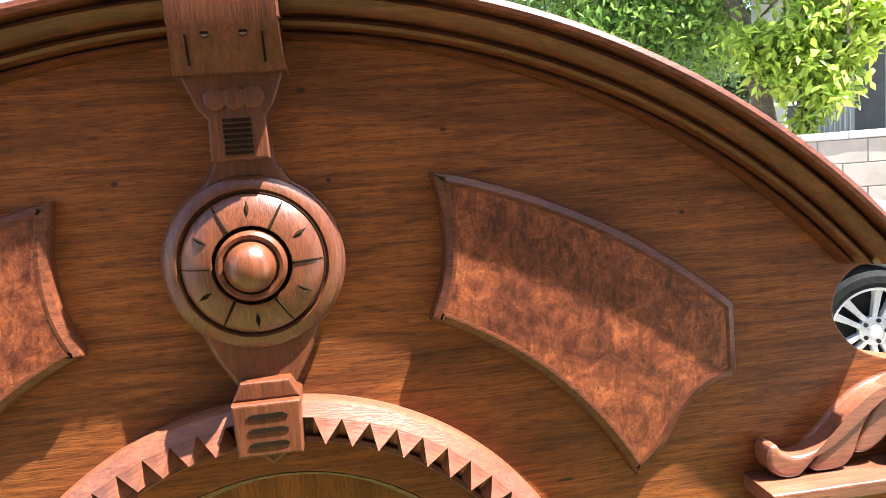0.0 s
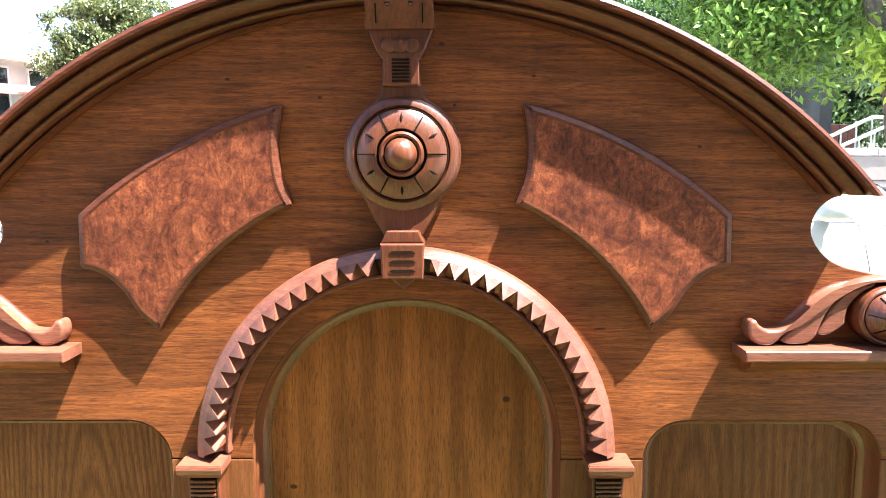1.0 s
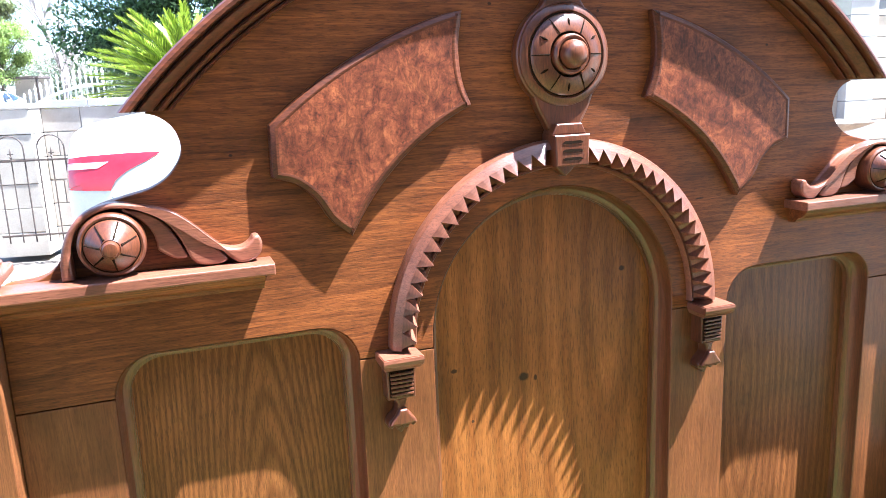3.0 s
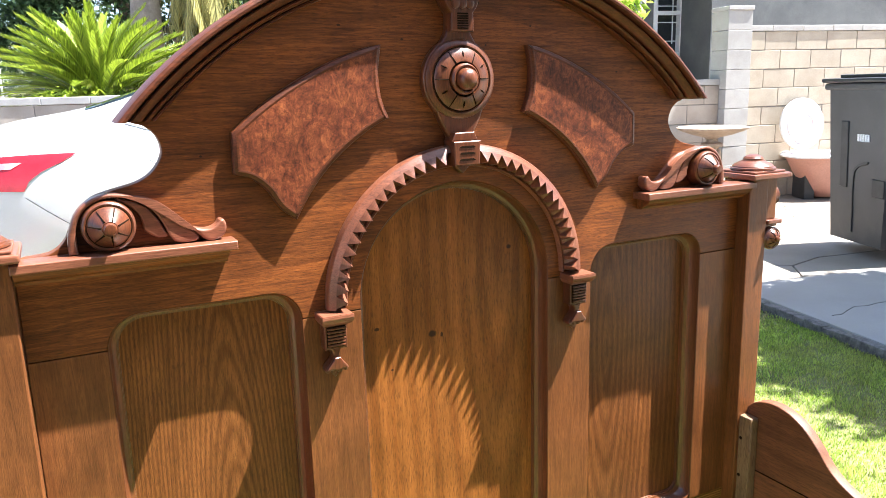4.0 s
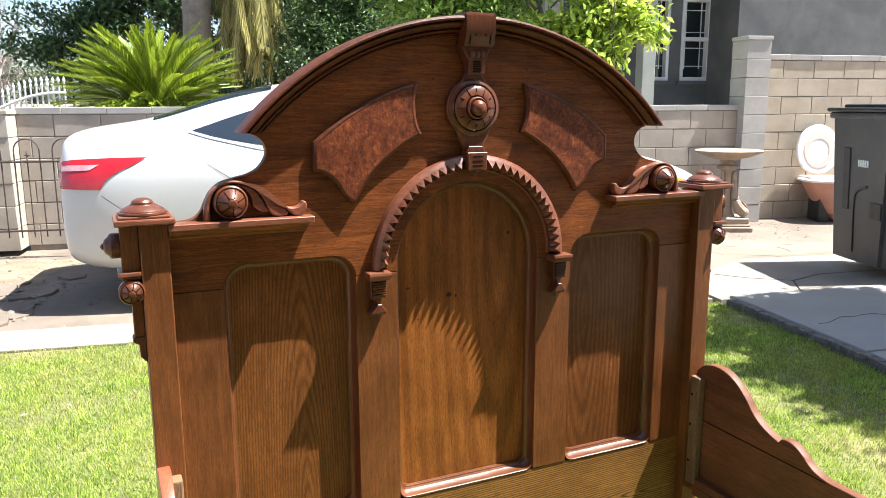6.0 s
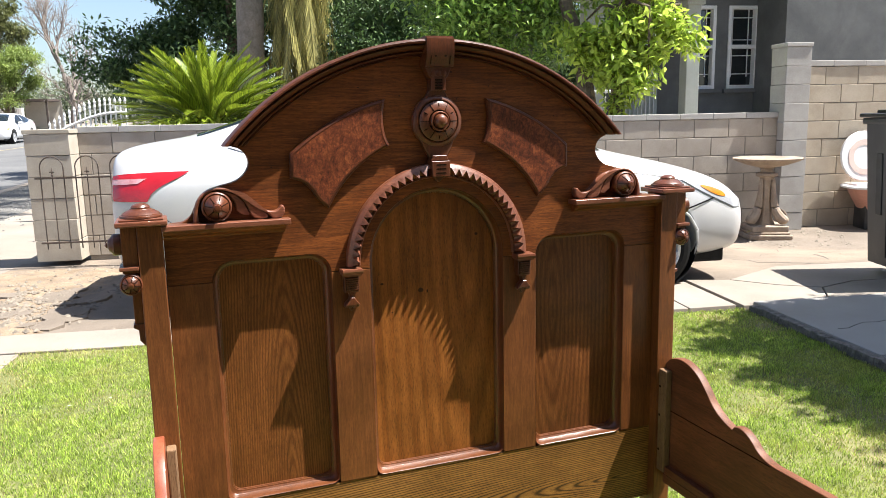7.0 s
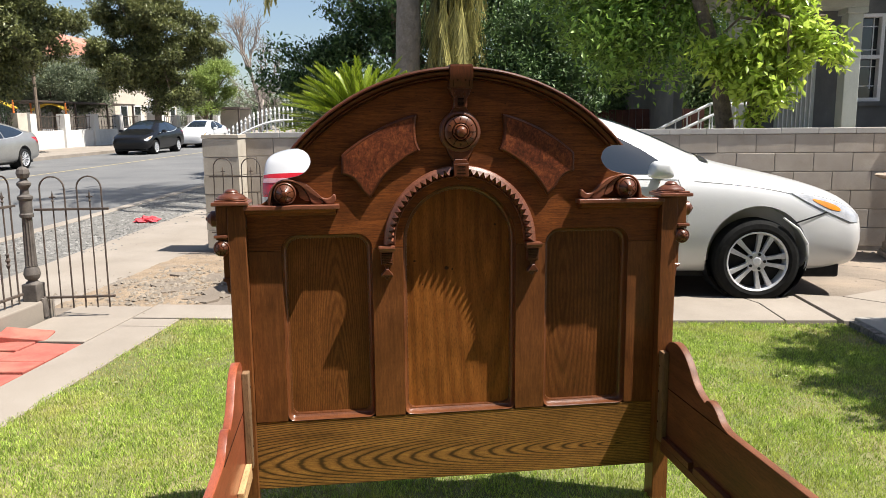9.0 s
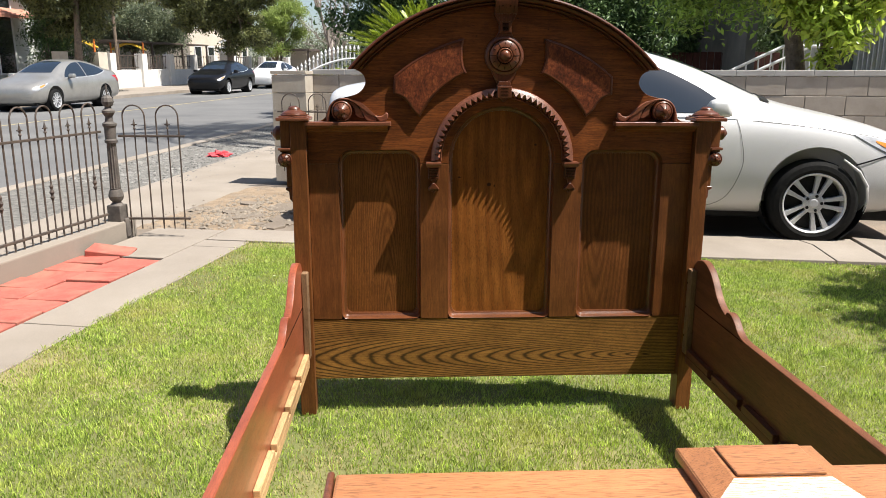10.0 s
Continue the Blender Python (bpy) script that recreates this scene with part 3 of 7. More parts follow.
for x in (-0.0125, 0.0125):
    bm = bmesh.new()
    lathe(bm, [(0.0029, 0), (0.0029, 0.0016), (0, 0.0016)], 12, Matrix.Translation((x, -0.0495, 1.459)) @ Matrix.Rotation(radians(73), 4, "X"))
    box(bm, x - 0.0007, x + 0.0007, -0.0010, 0.0020, 0.0, 0.0205, 0.0, Matrix.Translation((x, -0.0452, 1.4395)) @ Matrix.Rotation(radians(16.5), 4, "X"))
    part("drilled_slot", bm, CUT_SHADE, keystone, "dark drilled hole with a saw slot", smooth=0)
for i in range(3):
    x = -0.013 + 0.013 * i
    bm = bmesh.new()
    lathe(bm, [(0.0078, 0), (0.0078, 0.0035), (0.005, 0.0045), (0, 0.0047)], 20, Matrix.Translation((x, -0.029, 1.418)) @ Matrix.Rotation(radians(90), 4, "X"))
    part("scallop", bm, WALNUT_D, keystone)
key = part("key_block", plate([(-0.0235, 1.160), (-0.0250, 1.200), (0.0250, 1.200), (0.0235, 1.160)], -0.038, 0.0, 0.002), WALNUT_D, bed, "small block with three cut slots")
part("collar", plate([(-0.0250, 1.200), (-0.0180, 1.214), (0.0180, 1.214), (0.0250, 1.200)], -0.030, 0.0, 0.002), WALNUT_D, bed)
for i in range(3):
    z = 1.169 + i * 0.0105
    part("slot", plate([(-0.015, z), (-0.011, z + 0.0024), (0.011, z + 0.0024), (0.015, z), (0.011, z - 0.0012), (-0.011, z - 0.0012)], -0.0388, -0.036, 0.0), CUT_SHADE, key, smooth=0)
part("drop_leaf", plate([(-0.017, 1.161), (-0.009, 1.152), (0, 1.145), (0.009, 1.152), (0.017, 1.161)], -0.020, 0.0, 0.003), WALNUT_D, bed)

# corbels under the arch feet
for s in (-1, 1):
    c = s * 0.2405
    corb = part("corbel", plate([(c - 0.0185, 0.8795), (c - 0.0195, 0.9215), (c + 0.0195, 0.9215), (c + 0.0185, 0.8795)], -0.024, 0.001, 0.002), WALNUT_D, bed, "small carved bracket with a ribbed face")
    bm = bmesh.new()
    prof = [(0.0225, -0.032, 0.9218), (0.0262, -0.040, 0.9290), (0.0265, -0.0415, 0.9345), (0.0262, -0.0410, 0.9400)]
    rows = [[bm.verts.new(q) for q in ((c - w, 0.001, z), (c - w, y, z), (c + w, y, z), (c + w, 0.001, z))] for w, y, z in prof]
    for p, q in zip(rows, rows[1:]):
        for i in range(4):
            bm.faces.new((p[i], p[(i + 1) % 4], q[(i + 1) % 4], q[i]))
    bm.faces.new(rows[0])
    bm.faces.new(rows[-1])
    bmesh.ops.bevel(bm, geom=[e for e in bm.edges if e.verts[0].co.z > 0.939 and e.verts[1].co.z > 0.939], offset=0.0012, segments=2, affect="EDGES")
    part("corbel_cap", bm, WALNUT_M, corb, "worn pale-edged cap under the arch foot")
    part("rib_panel", block(c - 0.0158, c + 0.0158, -0.0252, -0.023, 0.8835, 0.9180, 0.0005), CUT_SHADE, corb, smooth=0)
    for i in range(6):
        z = 0.8850 + i * 0.0055
        part("rib", block(c - 0.0148, c + 0.0148, -0.0280, -0.0245, z, z + 0.0036, 0.001), WALNUT_D, corb)
    stem = curve_through([(0.0120, 0.8800), (0.0070, 0.8745), (0.0052, 0.8670), (0.0062, 0.8615), (0.0110, 0.8560), (0.0165, 0.8500), (0.0190, 0.8455), (0.0188, 0.8410), (0.0160, 0.8385), (0.0128, 0.8392), (0.0108, 0.8418), (0.0086, 0.8385), (0.0052, 0.8368), (0.0020, 0.8385), (0.0, 0.8412)], 3)
    stem = [(c + x, z) for x, z in stem]
    left = [(2 * c - x, z) for x, z in reversed(stem[:-1])]
    part("pendant", plate(stem + left, -0.020, 0.001, 0.003), WALNUT_D, corb, "carved pendant with a scalloped flaring foot")
    foot = [(0.0050, 0.8660), (0.0105, 0.8570), (0.0160, 0.8505), (0.0182, 0.8455), (0.0, 0.8440)]
    foot = [(c + x, z) for x, z in foot] + [(c - x, z) for x, z in reversed(foot[:-1])]
    part("pendant_skirt", plate(foot, -0.027, -0.018, 0.003), WALNUT_D, corb)
    part("pendant_leaf", plate([(c - 0.0050, 0.8370), (c - 0.0055, 0.8330), (c - 0.0025, 0.8290), (c, 0.8270), (c + 0.0025, 0.8290), (c + 0.0055, 0.8330), (c + 0.0050, 0.8370)], -0.010, 0.001, 0.002), WALNUT_D, corb)

# shelves, rosettes and leaf scrolls on the shoulders
ros_prof = [(0.0345, -0.002), (0.0350, 0.020), (0.0340, 0.0245), (0.0315, 0.0265), (0.0295, 0.0262), (0.0285, 0.0245), (0.0275, 0.0272), (0.0262, 0.0290), (0.0215, 0.0355), (0.0150, 0.0430), (0.0100, 0.0475), (0.0090, 0.0470), (0.0088, 0.0520), (0.0070, 0.0550), (0, 0.0562)]
# the scroll is carved as a band that ends in the curled tip, and two lobes tucked under it
band = curve_through([(0.6075, 1.0790), (0.6060, 1.1050), (0.5960, 1.1320), (0.5790, 1.1500), (0.5550, 1.1585), (0.5300, 1.1555), (0.5050, 1.1440), (0.4800, 1.1260), (0.4560, 1.1075), (0.4360, 1.0985), (0.4200, 1.0975), (0.4100, 1.1030), (0.4060, 1.1085), (0.3995, 1.1080), (0.3965, 1.0990), (0.3995, 1.0875), (0.4100, 1.0800), (0.4230, 1.0790), (0.4320, 1.0850), (0.4420, 1.0955), (0.4560, 1.1085), (0.4720, 1.1240), (0.4880, 1.1370), (0.5020, 1.1440), (0.5180, 1.1480), (0.5400, 1.1520), (0.5580, 1.1515), (0.5750, 1.1440), (0.5880, 1.1310), (0.5950, 1.1130), (0.5955, 1.0960), (0.5950, 1.0790)], 3)
lobe_a = curve_through([(0.4365, 1.0870), (0.4470, 1.0985), (0.4610, 1.1115), (0.4760, 1.1260), (0.4920, 1.1385), (0.5080, 1.1455), (0.5060, 1.1400), (0.4950, 1.1290), (0.4860, 1.1150), (0.4800, 1.1010), (0.4755, 1.0895), (0.4660, 1.0815), (0.4500, 1.0800), (0.4400, 1.0815)], 3, True)
lobe_b = curve_through([(0.4785, 1.0920), (0.4825, 1.1020), (0.4885, 1.1150), (0.4970, 1.1285), (0.5085, 1.1400), (0.5250, 1.1475), (0.5420, 1.1500), (0.5340, 1.1450), (0.5220, 1.1360), (0.5130, 1.1240), (0.5095, 1.1110), (0.5090, 1.1030), (0.5000, 1.0955), (0.4900, 1.0905)], 3, True)
for s in (-1, 1):
    f = (lambda p: p) if s > 0 else mirrored
    shelf = part("shelf", plate(f([(0.387, 1.0655), (0.387, 1.0785), (0.678, 1.0785), (0.678, 1.0655)]), -0.046, 0.0, 0.002), WALNUT_M, bed, "narrow moulded ledge with bright top edge")
    bm = bmesh.new()
    prof = [(0.0, 1.043), (-0.014, 1.044), (-0.017, 1.049), (-0.028, 1.054), (-0.034, 1.060), (-0.037, 1.066), (0.0, 1.066)]
    x0, x1 = sorted((s * 0.398, s * 0.676))
    rows = [[bm.verts.new((x, y, z)) for y, z in prof] for x in (x0, x1)]
    for i in range(len(prof)):
        j = (i + 1) % len(prof)
        bm.faces.new((rows[0][i], rows[0][j], rows[1][j], rows[1][i]))
    bm.faces.new(rows[0])
    bm.faces.new(rows[1])
    part("shelf_moulding", bm, WALNUT_H, shelf)
    scroll = part("leaf_scroll", plate(f(band), -0.024, 0.0, 0.004, segments=3), WALNUT_M, bed, "carved leaf scroll sweeping down to a curled tip")
    part("leaf_lobe", plate(f(lobe_a), -0.0215, 0.0, 0.003, segments=3), WALNUT_M, scroll)
    part("leaf_lobe", plate(f(lobe_b), -0.0190, 0.0, 0.003, segments=3), WALNUT_M, scroll)
    ros = part("rosette", turned(ros_prof, s * 0.554, 1.1145, 64, -0.004), WALNUT_D, scroll, "turned conical rosette with carved petals", smooth=32)
    # near-black bars draw the shade in the cuts between petals
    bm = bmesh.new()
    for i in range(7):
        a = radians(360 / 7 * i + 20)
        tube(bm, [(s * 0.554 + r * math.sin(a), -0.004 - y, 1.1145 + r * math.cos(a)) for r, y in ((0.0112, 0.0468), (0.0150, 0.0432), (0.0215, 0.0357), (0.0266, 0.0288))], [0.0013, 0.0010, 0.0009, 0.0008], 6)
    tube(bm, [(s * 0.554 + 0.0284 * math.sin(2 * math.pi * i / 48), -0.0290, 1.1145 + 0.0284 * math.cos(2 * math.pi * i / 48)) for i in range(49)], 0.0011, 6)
    part("petal_cut", bm, CUT_SHADE, ros, "dark cuts between the petals", smooth=0)

# posts
small_ros = [(0.0245, -0.002), (0.0250, 0.018), (0.0220, 0.022), (0.0200, 0.0205), (0.0190, 0.0230), (0.0140, 0.0290), (0.0080, 0.0320), (0.0065, 0.0310), (0.0060, 0.0350), (0, 0.0385)]
for s in (-1, 1):
    x = lambda v: s * v
    post = part("post", block(min(x(0.677), x(0.732)), max(x(0.677), x(0.732)), -0.030, 0.040, 0.0, 1.080, 0.0025), WALNUT_V, bed, "square walnut post with moulded cap")
    part("post_block", block(min(x(0.7325), x(0.766)), max(x(0.7325), x(0.766)), -0.024, 0.036, 0.990, 1.080, 0.002), WALNUT_V, post)
    part("ledge", block(min(x(0.7325), x(0.774)), max(x(0.7325), x(0.774)), -0.036, 0.036, 0.981, 0.990, 0.002), WALNUT_M, post)
    part("ledge_fillet", block(min(x(0.7325), x(0.768)), max(x(0.7325), x(0.768)), -0.027, 0.034, 0.974, 0.981, 0.002), WALNUT_V, post)
    part("rosette", turned(small_ros, x(0.752), 0.949, 48, -0.012), WALNUT_D, post, smooth=32)
    # small petal cuts, their shade drawn as near-black bars
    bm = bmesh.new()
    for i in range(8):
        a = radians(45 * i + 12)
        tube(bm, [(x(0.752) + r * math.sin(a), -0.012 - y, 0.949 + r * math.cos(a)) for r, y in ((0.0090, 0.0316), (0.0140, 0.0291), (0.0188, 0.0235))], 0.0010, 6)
    part("petal_cut", bm, CUT_SHADE, post, smooth=0)
    part("rosette_block", block(min(x(0.7325), x(0.765)), max(x(0.7325), x(0.765)), -0.014, 0.034, 0.930, 0.975, 0.003), WALNUT_V, post)
    bm = bmesh.new()
    lathe(bm, small_ros, 48, Matrix.Translation((x(0.764), 0.006, 1.038)) @ Matrix.Rotation(radians(90 * s), 4, "Y"))
    part("side_rosette", bm, WALNUT_D, post)
    part("pilaster", block(min(x(0.7325), x(0.753)), max(x(0.7325), x(0.753)), -0.004, 0.030, 0.850, 0.930, 0.002), WALNUT_V, post)
    part("pilaster_drop", plate([(x(0.732), 0.85), (x(0.756), 0.85), (x(0.757), 0.842), (x(0.746), 0.835), (x(0.745), 0.81), (x(0.732), 0.795)], -0.008, 0.028, 0.002), WALNUT_D, post)
    cx = x(0.7195)
    cap_o = part("post_cap", block(cx - 0.0555, cx + 0.0555, -0.052, 0.058, 1.0815, 1.0935, 0.003), WALNUT_M, post)
    bm = bmesh.new()
    box(bm, cx - 0.047, cx + 0.047, -0.043, 0.049, 1.0935, 1.0985, 0.002)
    part("cap_step", bm, WALNUT_M, cap_o)
    bm = bmesh.new()
    prof = [(0.0450, 1.098), (0.0468, 1.1005), (0.0460, 1.1035), (0.0425, 1.1045), (0.0418, 1.1065), (0.0370, 1.1105), (0.0290, 1.1145), (0.0240, 1.1170), (0.0232, 1.1182), (0.0210, 1.1186), (0.0208, 1.1220), (0.0175, 1.1260), (0.0100, 1.1295), (0, 1.1305)]
    lathe(bm, prof, 40, Matrix.Translation((cx, 0.003, 0)))
    part("finial", bm, WALNUT_D, cap_o, "low turned finial")

# side rails
rail_prof = [(-0.012, 0.20), (-0.012, 0.535)] + curve_through([(-0.022, 0.560), (-0.050, 0.586), (-0.090, 0.597), (-0.130, 0.593), (-0.170, 0.575), (-0.205, 0.545), (-0.235, 0.512), (-0.262, 0.492), (-0.292, 0.478), (-0.318, 0.470)], 5)
rail_prof += curve_through([(-0.326, 0.480), (-0.345, 0.484), (-0.368, 0.479), (-0.392, 0.465), (-0.415, 0.446), (-0.445, 0.434), (-0.475, 0.430)], 5) + [(-1.94, 0.430), (-1.94, 0.20)]
for s in (-1, 1):
    bm = joined([plate(rail_prof, -0.0125, 0.0125, 0.003)])
    # the outline runs along y, its thickness along x
    shift(bm, Matrix(((0, 1, 0, s * 0.722), (1, 0, 0, 0), (0, 0, 1, 0), (0, 0, 0, 1))))
    # left rail and cleats get sunlit wood colours, the right ones shaded colours
    rail = part("side_rail", bm, RED_WOOD if s < 0 else RAIL_SHADED, bed, "side rail with scrolled end, red-brown finish on its top edge")
    x0, x1 = sorted((s * 0.7092, s * 0.690))
    part("cleat", block(x0, x1, -1.93, -0.055, 0.200, 0.228, 0.002), PINE_SUNLIT if s < 0 else RAIL_SHADED, rail, "slat cleat with notches")
    y = -0.06
    while y > -1.88:
        part("cleat_block", block(x0, x1, max(y - 0.205, -1.93), y, 0.2285, 0.252, 0.002), PINE_SUNLIT if s < 0 else RAIL_SHADED, rail)
        y -= 0.238
    part("hook_block", block(x0 - 0.004 * (s > 0), x1 + 0.004 * (s < 0), -0.062, -0.006, 0.232, 0.553, 0.004), WORN, rail, "pale joining block with screw holes")
    for z in (0.30, 0.41, 0.50):
        bm = bmesh.new()
        lathe(bm, [(0.004, 0), (0.004, 0.001), (0, 0.001)], 10, Matrix.Translation((s * (0.690 - 0.0035), -0.036, z)) @ Matrix.Rotation(radians(-90 * s), 4, "Y"))
        part("screw_hole", bm, CUT_SHADE, rail, smooth=0)
    x0, x1 = sorted((s * 0.7093, s * 0.7075))
    part("seam", block(x0, x1, -0.46, -0.012, 0.4255, 0.4272, 0.0), CUT_SHADE, rail, smooth=0)

# footboard
FY = -1.985
part("footboard_panel", block(-0.735, 0.735, FY - 0.012, FY + 0.018, 0.12, 0.56, 0.004), WALNUT_V, bed)
part("footboard_middle", block(-0.385, 0.435, FY - 0.010, FY + 0.016, 0.56, 0.822, 0.004), WALNUT_V, bed)
foot_top = part("footboard_top", block(-0.400, 0.450, FY - 0.055, FY + 0.030, 0.822, 0.846, 0.004), HONEY, bed, "orange-brown polished top rail")
part("end_bead", block(-0.408, -0.4005, FY - 0.057, FY + 0.032, 0.818, 0.848, 0.003), WALNUT_M, foot_top)
bm = bmesh.new()
cx, hw = 0.022, 0.073
box(bm, cx - hw, cx + hw, FY - 0.060, FY + 0.048, 0.8465, 0.858, 0.003)
part("cap_base", bm, HONEY, foot_top)
bm = bmesh.new()
lo = [bm.verts.new((cx + a * (hw - 0.002), FY - 0.006 + b * 0.052, 0.8582)) for a, b in ((-1, -1), (1, -1), (1, 1), (-1, 1))]
hi = [bm.verts.new((cx + a * (hw - 0.026), FY - 0.006 + b * 0.030, 0.870)) for a, b in ((-1, -1), (1, -1), (1, 1), (-1, 1))]
for i in range(4):
    j = (i + 1) % 4
    bm.faces.new((lo[i], lo[j], hi[j], hi[i]))
bm.faces.new(hi)
bm.faces.new(lo)
part("cap_bevel", bm, HONEY, foot_top, smooth=0)
part("cap_field", block(cx - hw + 0.030, cx + hw - 0.030, FY - 0.034, FY + 0.022, 0.8702, 0.8735, 0.0015), HONEY, foot_top)
for s in (-1, 1):
    part("foot_post", block(min(s * 0.69, s * 0.75), max(s * 0.69, s * 0.75), FY - 0.03, FY + 0.03, 0.0, 0.60, 0.004), WALNUT_V, bed)

# ---- ground ----
GRASS_SOIL = plain("lawn_soil", (0.090, 0.105, 0.030), (0.17, 0.175, 0.058), 2.2, 0.95, 0.5, 90, distance=0.01, stain=(0.27, 0.225, 0.11))
CONCRETE = plain("pale_concrete", (0.203, 0.172, 0.139), (0.283, 0.246, 0.206), 1.3, 0.85, 0.25, 220, stain=(0.228, 0.194, 0.157))
WALKWAY = plain("grey_concrete", (0.240, 0.229, 0.213), (0.319, 0.306, 0.285), 1.1, 0.85, 0.25, 200, stain=(0.240, 0.224, 0.199))
ASPHALT = plain("cracked_asphalt", (0.125, 0.101, 0.078), (0.215, 0.175, 0.137), 1.2, 0.92, 0.5, 160, distance=0.006, stain=(0.285, 0.222, 0.163))
ROAD = plain("worn_road_asphalt", (0.095, 0.095, 0.096), (0.15, 0.149, 0.146), 0.5, 0.9, 0.4, 120, distance=0.004)
GRAVEL = plain("grey_gravel", (0.08, 0.076, 0.07), (0.22, 0.21, 0.19), 14, 0.95, 0.9, 60, distance=0.02)
DIRT = plain("dry_dirt", (0.30, 0.25, 0.19), (0.46, 0.40, 0.32), 3, 0.95, 0.6, 80, distance=0.01)
KERB_STONE = plain("rough_kerb", (0.06, 0.055, 0.05), (0.22, 0.20, 0.18), 20, 0.95, 0.9, 60, distance=0.01)
CRACK = plain("crack_dirt", (0.05, 0.045, 0.04), (0.10, 0.09, 0.08), 30, 0.95)
RED_BRICK = plain("red_paver", (0.29, 0.070, 0.052), (0.42, 0.118, 0.085), 9, 0.85, 0.4, 90, spread=9.0, stain=(0.30, 0.13, 0.09))
STONE_BIT = plain("rubble", (0.11, 0.092, 0.072), (0.25, 0.21, 0.165), 20, 0.95, 0.6, 80, spread=5.0)
RED_CLOTH = plain("red_cloth", (0.55, 0.03, 0.05), (0.75, 0.08, 0.09), 30, 0.8)


def sheet(name, pts, z, mat, label, cat, kind="structure", thick=0.0):
    bm = bmesh.new()
    bm.faces.new([bm.verts.new((p[0], p[1], z + (p[2] if len(p) > 2 else 0))) for p in pts])
    if thick:
        r = bmesh.ops.extrude_face_region(bm, geom=bm.faces[:])
        for v in r["geom"]:
            if isinstance(v, bmesh.types.BMVert):
                v.co.z -= thick
    return solo(name, bm, mat, label, cat, kind=kind, smooth=0)


def yq(a0, a1, b0, b1):
    return [yard(a0, b0), yard(a1, b0), yard(a1, b1), yard(a0, b1)]


def sq(c0, c1, d0, d1):
    return [STREET @ Vector((c, d, 0)) for c, d in ((c0, d0), (c1, d0), (c1, d1), (c0, d1))]


sheet("ground", [(-900, -900), (900, -900), (900, 900), (-900, 900)], -0.6, DIRT, "dry bare earth beyond the yard", "ground")
sheet("driveway", yq(-3.3, 12.0, 2.6, 6.1), -0.028, ASPHALT, "worn tan-grey asphalt driveway with cracks and dirt", "driveway", thick=0.12)
sheet("back_garden", yq(-2.6, 40, 6.1, 60), -0.03, DIRT, "dry earth behind the block wall", "ground")
sheet("lawn", yq(-2.1, 2.44, -7.0, 2.62), -0.004, GRASS_SOIL, "patchy green lawn with dry spots", "lawn")
sheet("front_yard", yq(-3.2, 12, -9.0, 2.6), -0.05, DIRT, "bare earth under the yard", "ground")

DIRT_WARM = plain("orange_dirt", (0.165, 0.118, 0.076), (0.285, 0.215, 0.145), 5, 0.95, 0.7, 60, distance=0.012, stain=(0.15, 0.13, 0.11))
V, F = [], []
NX, NY = 46, 74
for i in range(NX):
    for j in range(NY):
        a, b = -3.30 + 1.40 * i / (NX - 1), 3.02 + 2.70 * j / (NY - 1)
        fade = min(1.0, max(0.0, (-2.02 - a + 0.22 * noise.noise(Vector((a * 2, b * 2.3, 0.4)))) / 0.35)) * min(1.0, (b - 3.02) / 0.1) * min(1.0, (5.72 - b) / 0.4)
        h = 0.6 * noise.noise(Vector((a * 3.5, b * 3.5, 2.0))) + 0.5 * abs(noise.noise(Vector((a * 9, b * 9, 5.0)))) + 0.35 * noise.noise(Vector((a * 26, b * 26, 8.0)))
        V.append(yard(a, b, -0.036 + fade * (0.016 + 0.020 * h)))
for i in range(NX - 1):
    for j in range(NY - 1):
        k = i * NY + j
        F.append((k, k + NY, k + NY + 1, k + 1))
solo("dirt_patch", numpy_mesh("dirt_patch", V, F, DIRT_WARM), None, "broken dry orange dirt beside the driveway", "dirt", kind="structure", smooth=60)
# tilted pieces of broken asphalt at its edge
broken = thing("broken_asphalt", "cracked pieces of old asphalt lifting from the dirt", "rubble")
g = np.random.default_rng(17)
for k in range(16):
    ring = [(g.uniform(0.7, 1.15) * math.cos(t), g.uniform(0.7, 1.15) * math.sin(t)) for t in [2 * math.pi * i / 7 for i in range(7)]]
    r = g.uniform(0.06, 0.19)
    a, b = (g.uniform(-2.45, -1.95), g.uniform(3.3, 4.9)) if k < 11 else (g.uniform(-3.0, -2.5), g.uniform(3.5, 4.4))
    me = plate([(x * r, y * r) for x, y in ring], -0.015, 0.015, 0.004)
    me.transform(Matrix(((1, 0, 0, 0), (0, 0, 1, 0), (0, 1, 0, 0), (0, 0, 0, 1))))
    part("piece", shift(me, YARD @ pose(a, b, -0.024, g.uniform(-5, 5), g.uniform(-5, 5), g.uniform(0, 360))), ASPHALT, broken)

# pale mow strips round the lawn, each slab with its joint
for k, (a0, a1, b0, b1) in enumerate(((-2.46, -2.1, -7.0, -1.2), (-2.46, -2.1, -1.19, 0.6), (-2.46, -2.1, 0.61, 2.40), (-2.46, -0.6, 2.64, 3.05), (-0.59, 0.70, 2.64, 3.16), (-3.05, -2.47, 2.02, 2.98), (-2.46, -2.1, 2.41, 2.61))):
    bm = bmesh.new()
    box(bm, a0, a1, b0, b1, -0.10, 0.006, 0.006)
    ob = solo("mow_strip", shift(bm, YARD), CONCRETE, "pale concrete edging strip beside the lawn", "edging", kind="structure")
# raised walkway with a rough broken edge
walk_o = thing("walkway", "grey concrete walkway raised above the lawn", "walkway", kind="structure")
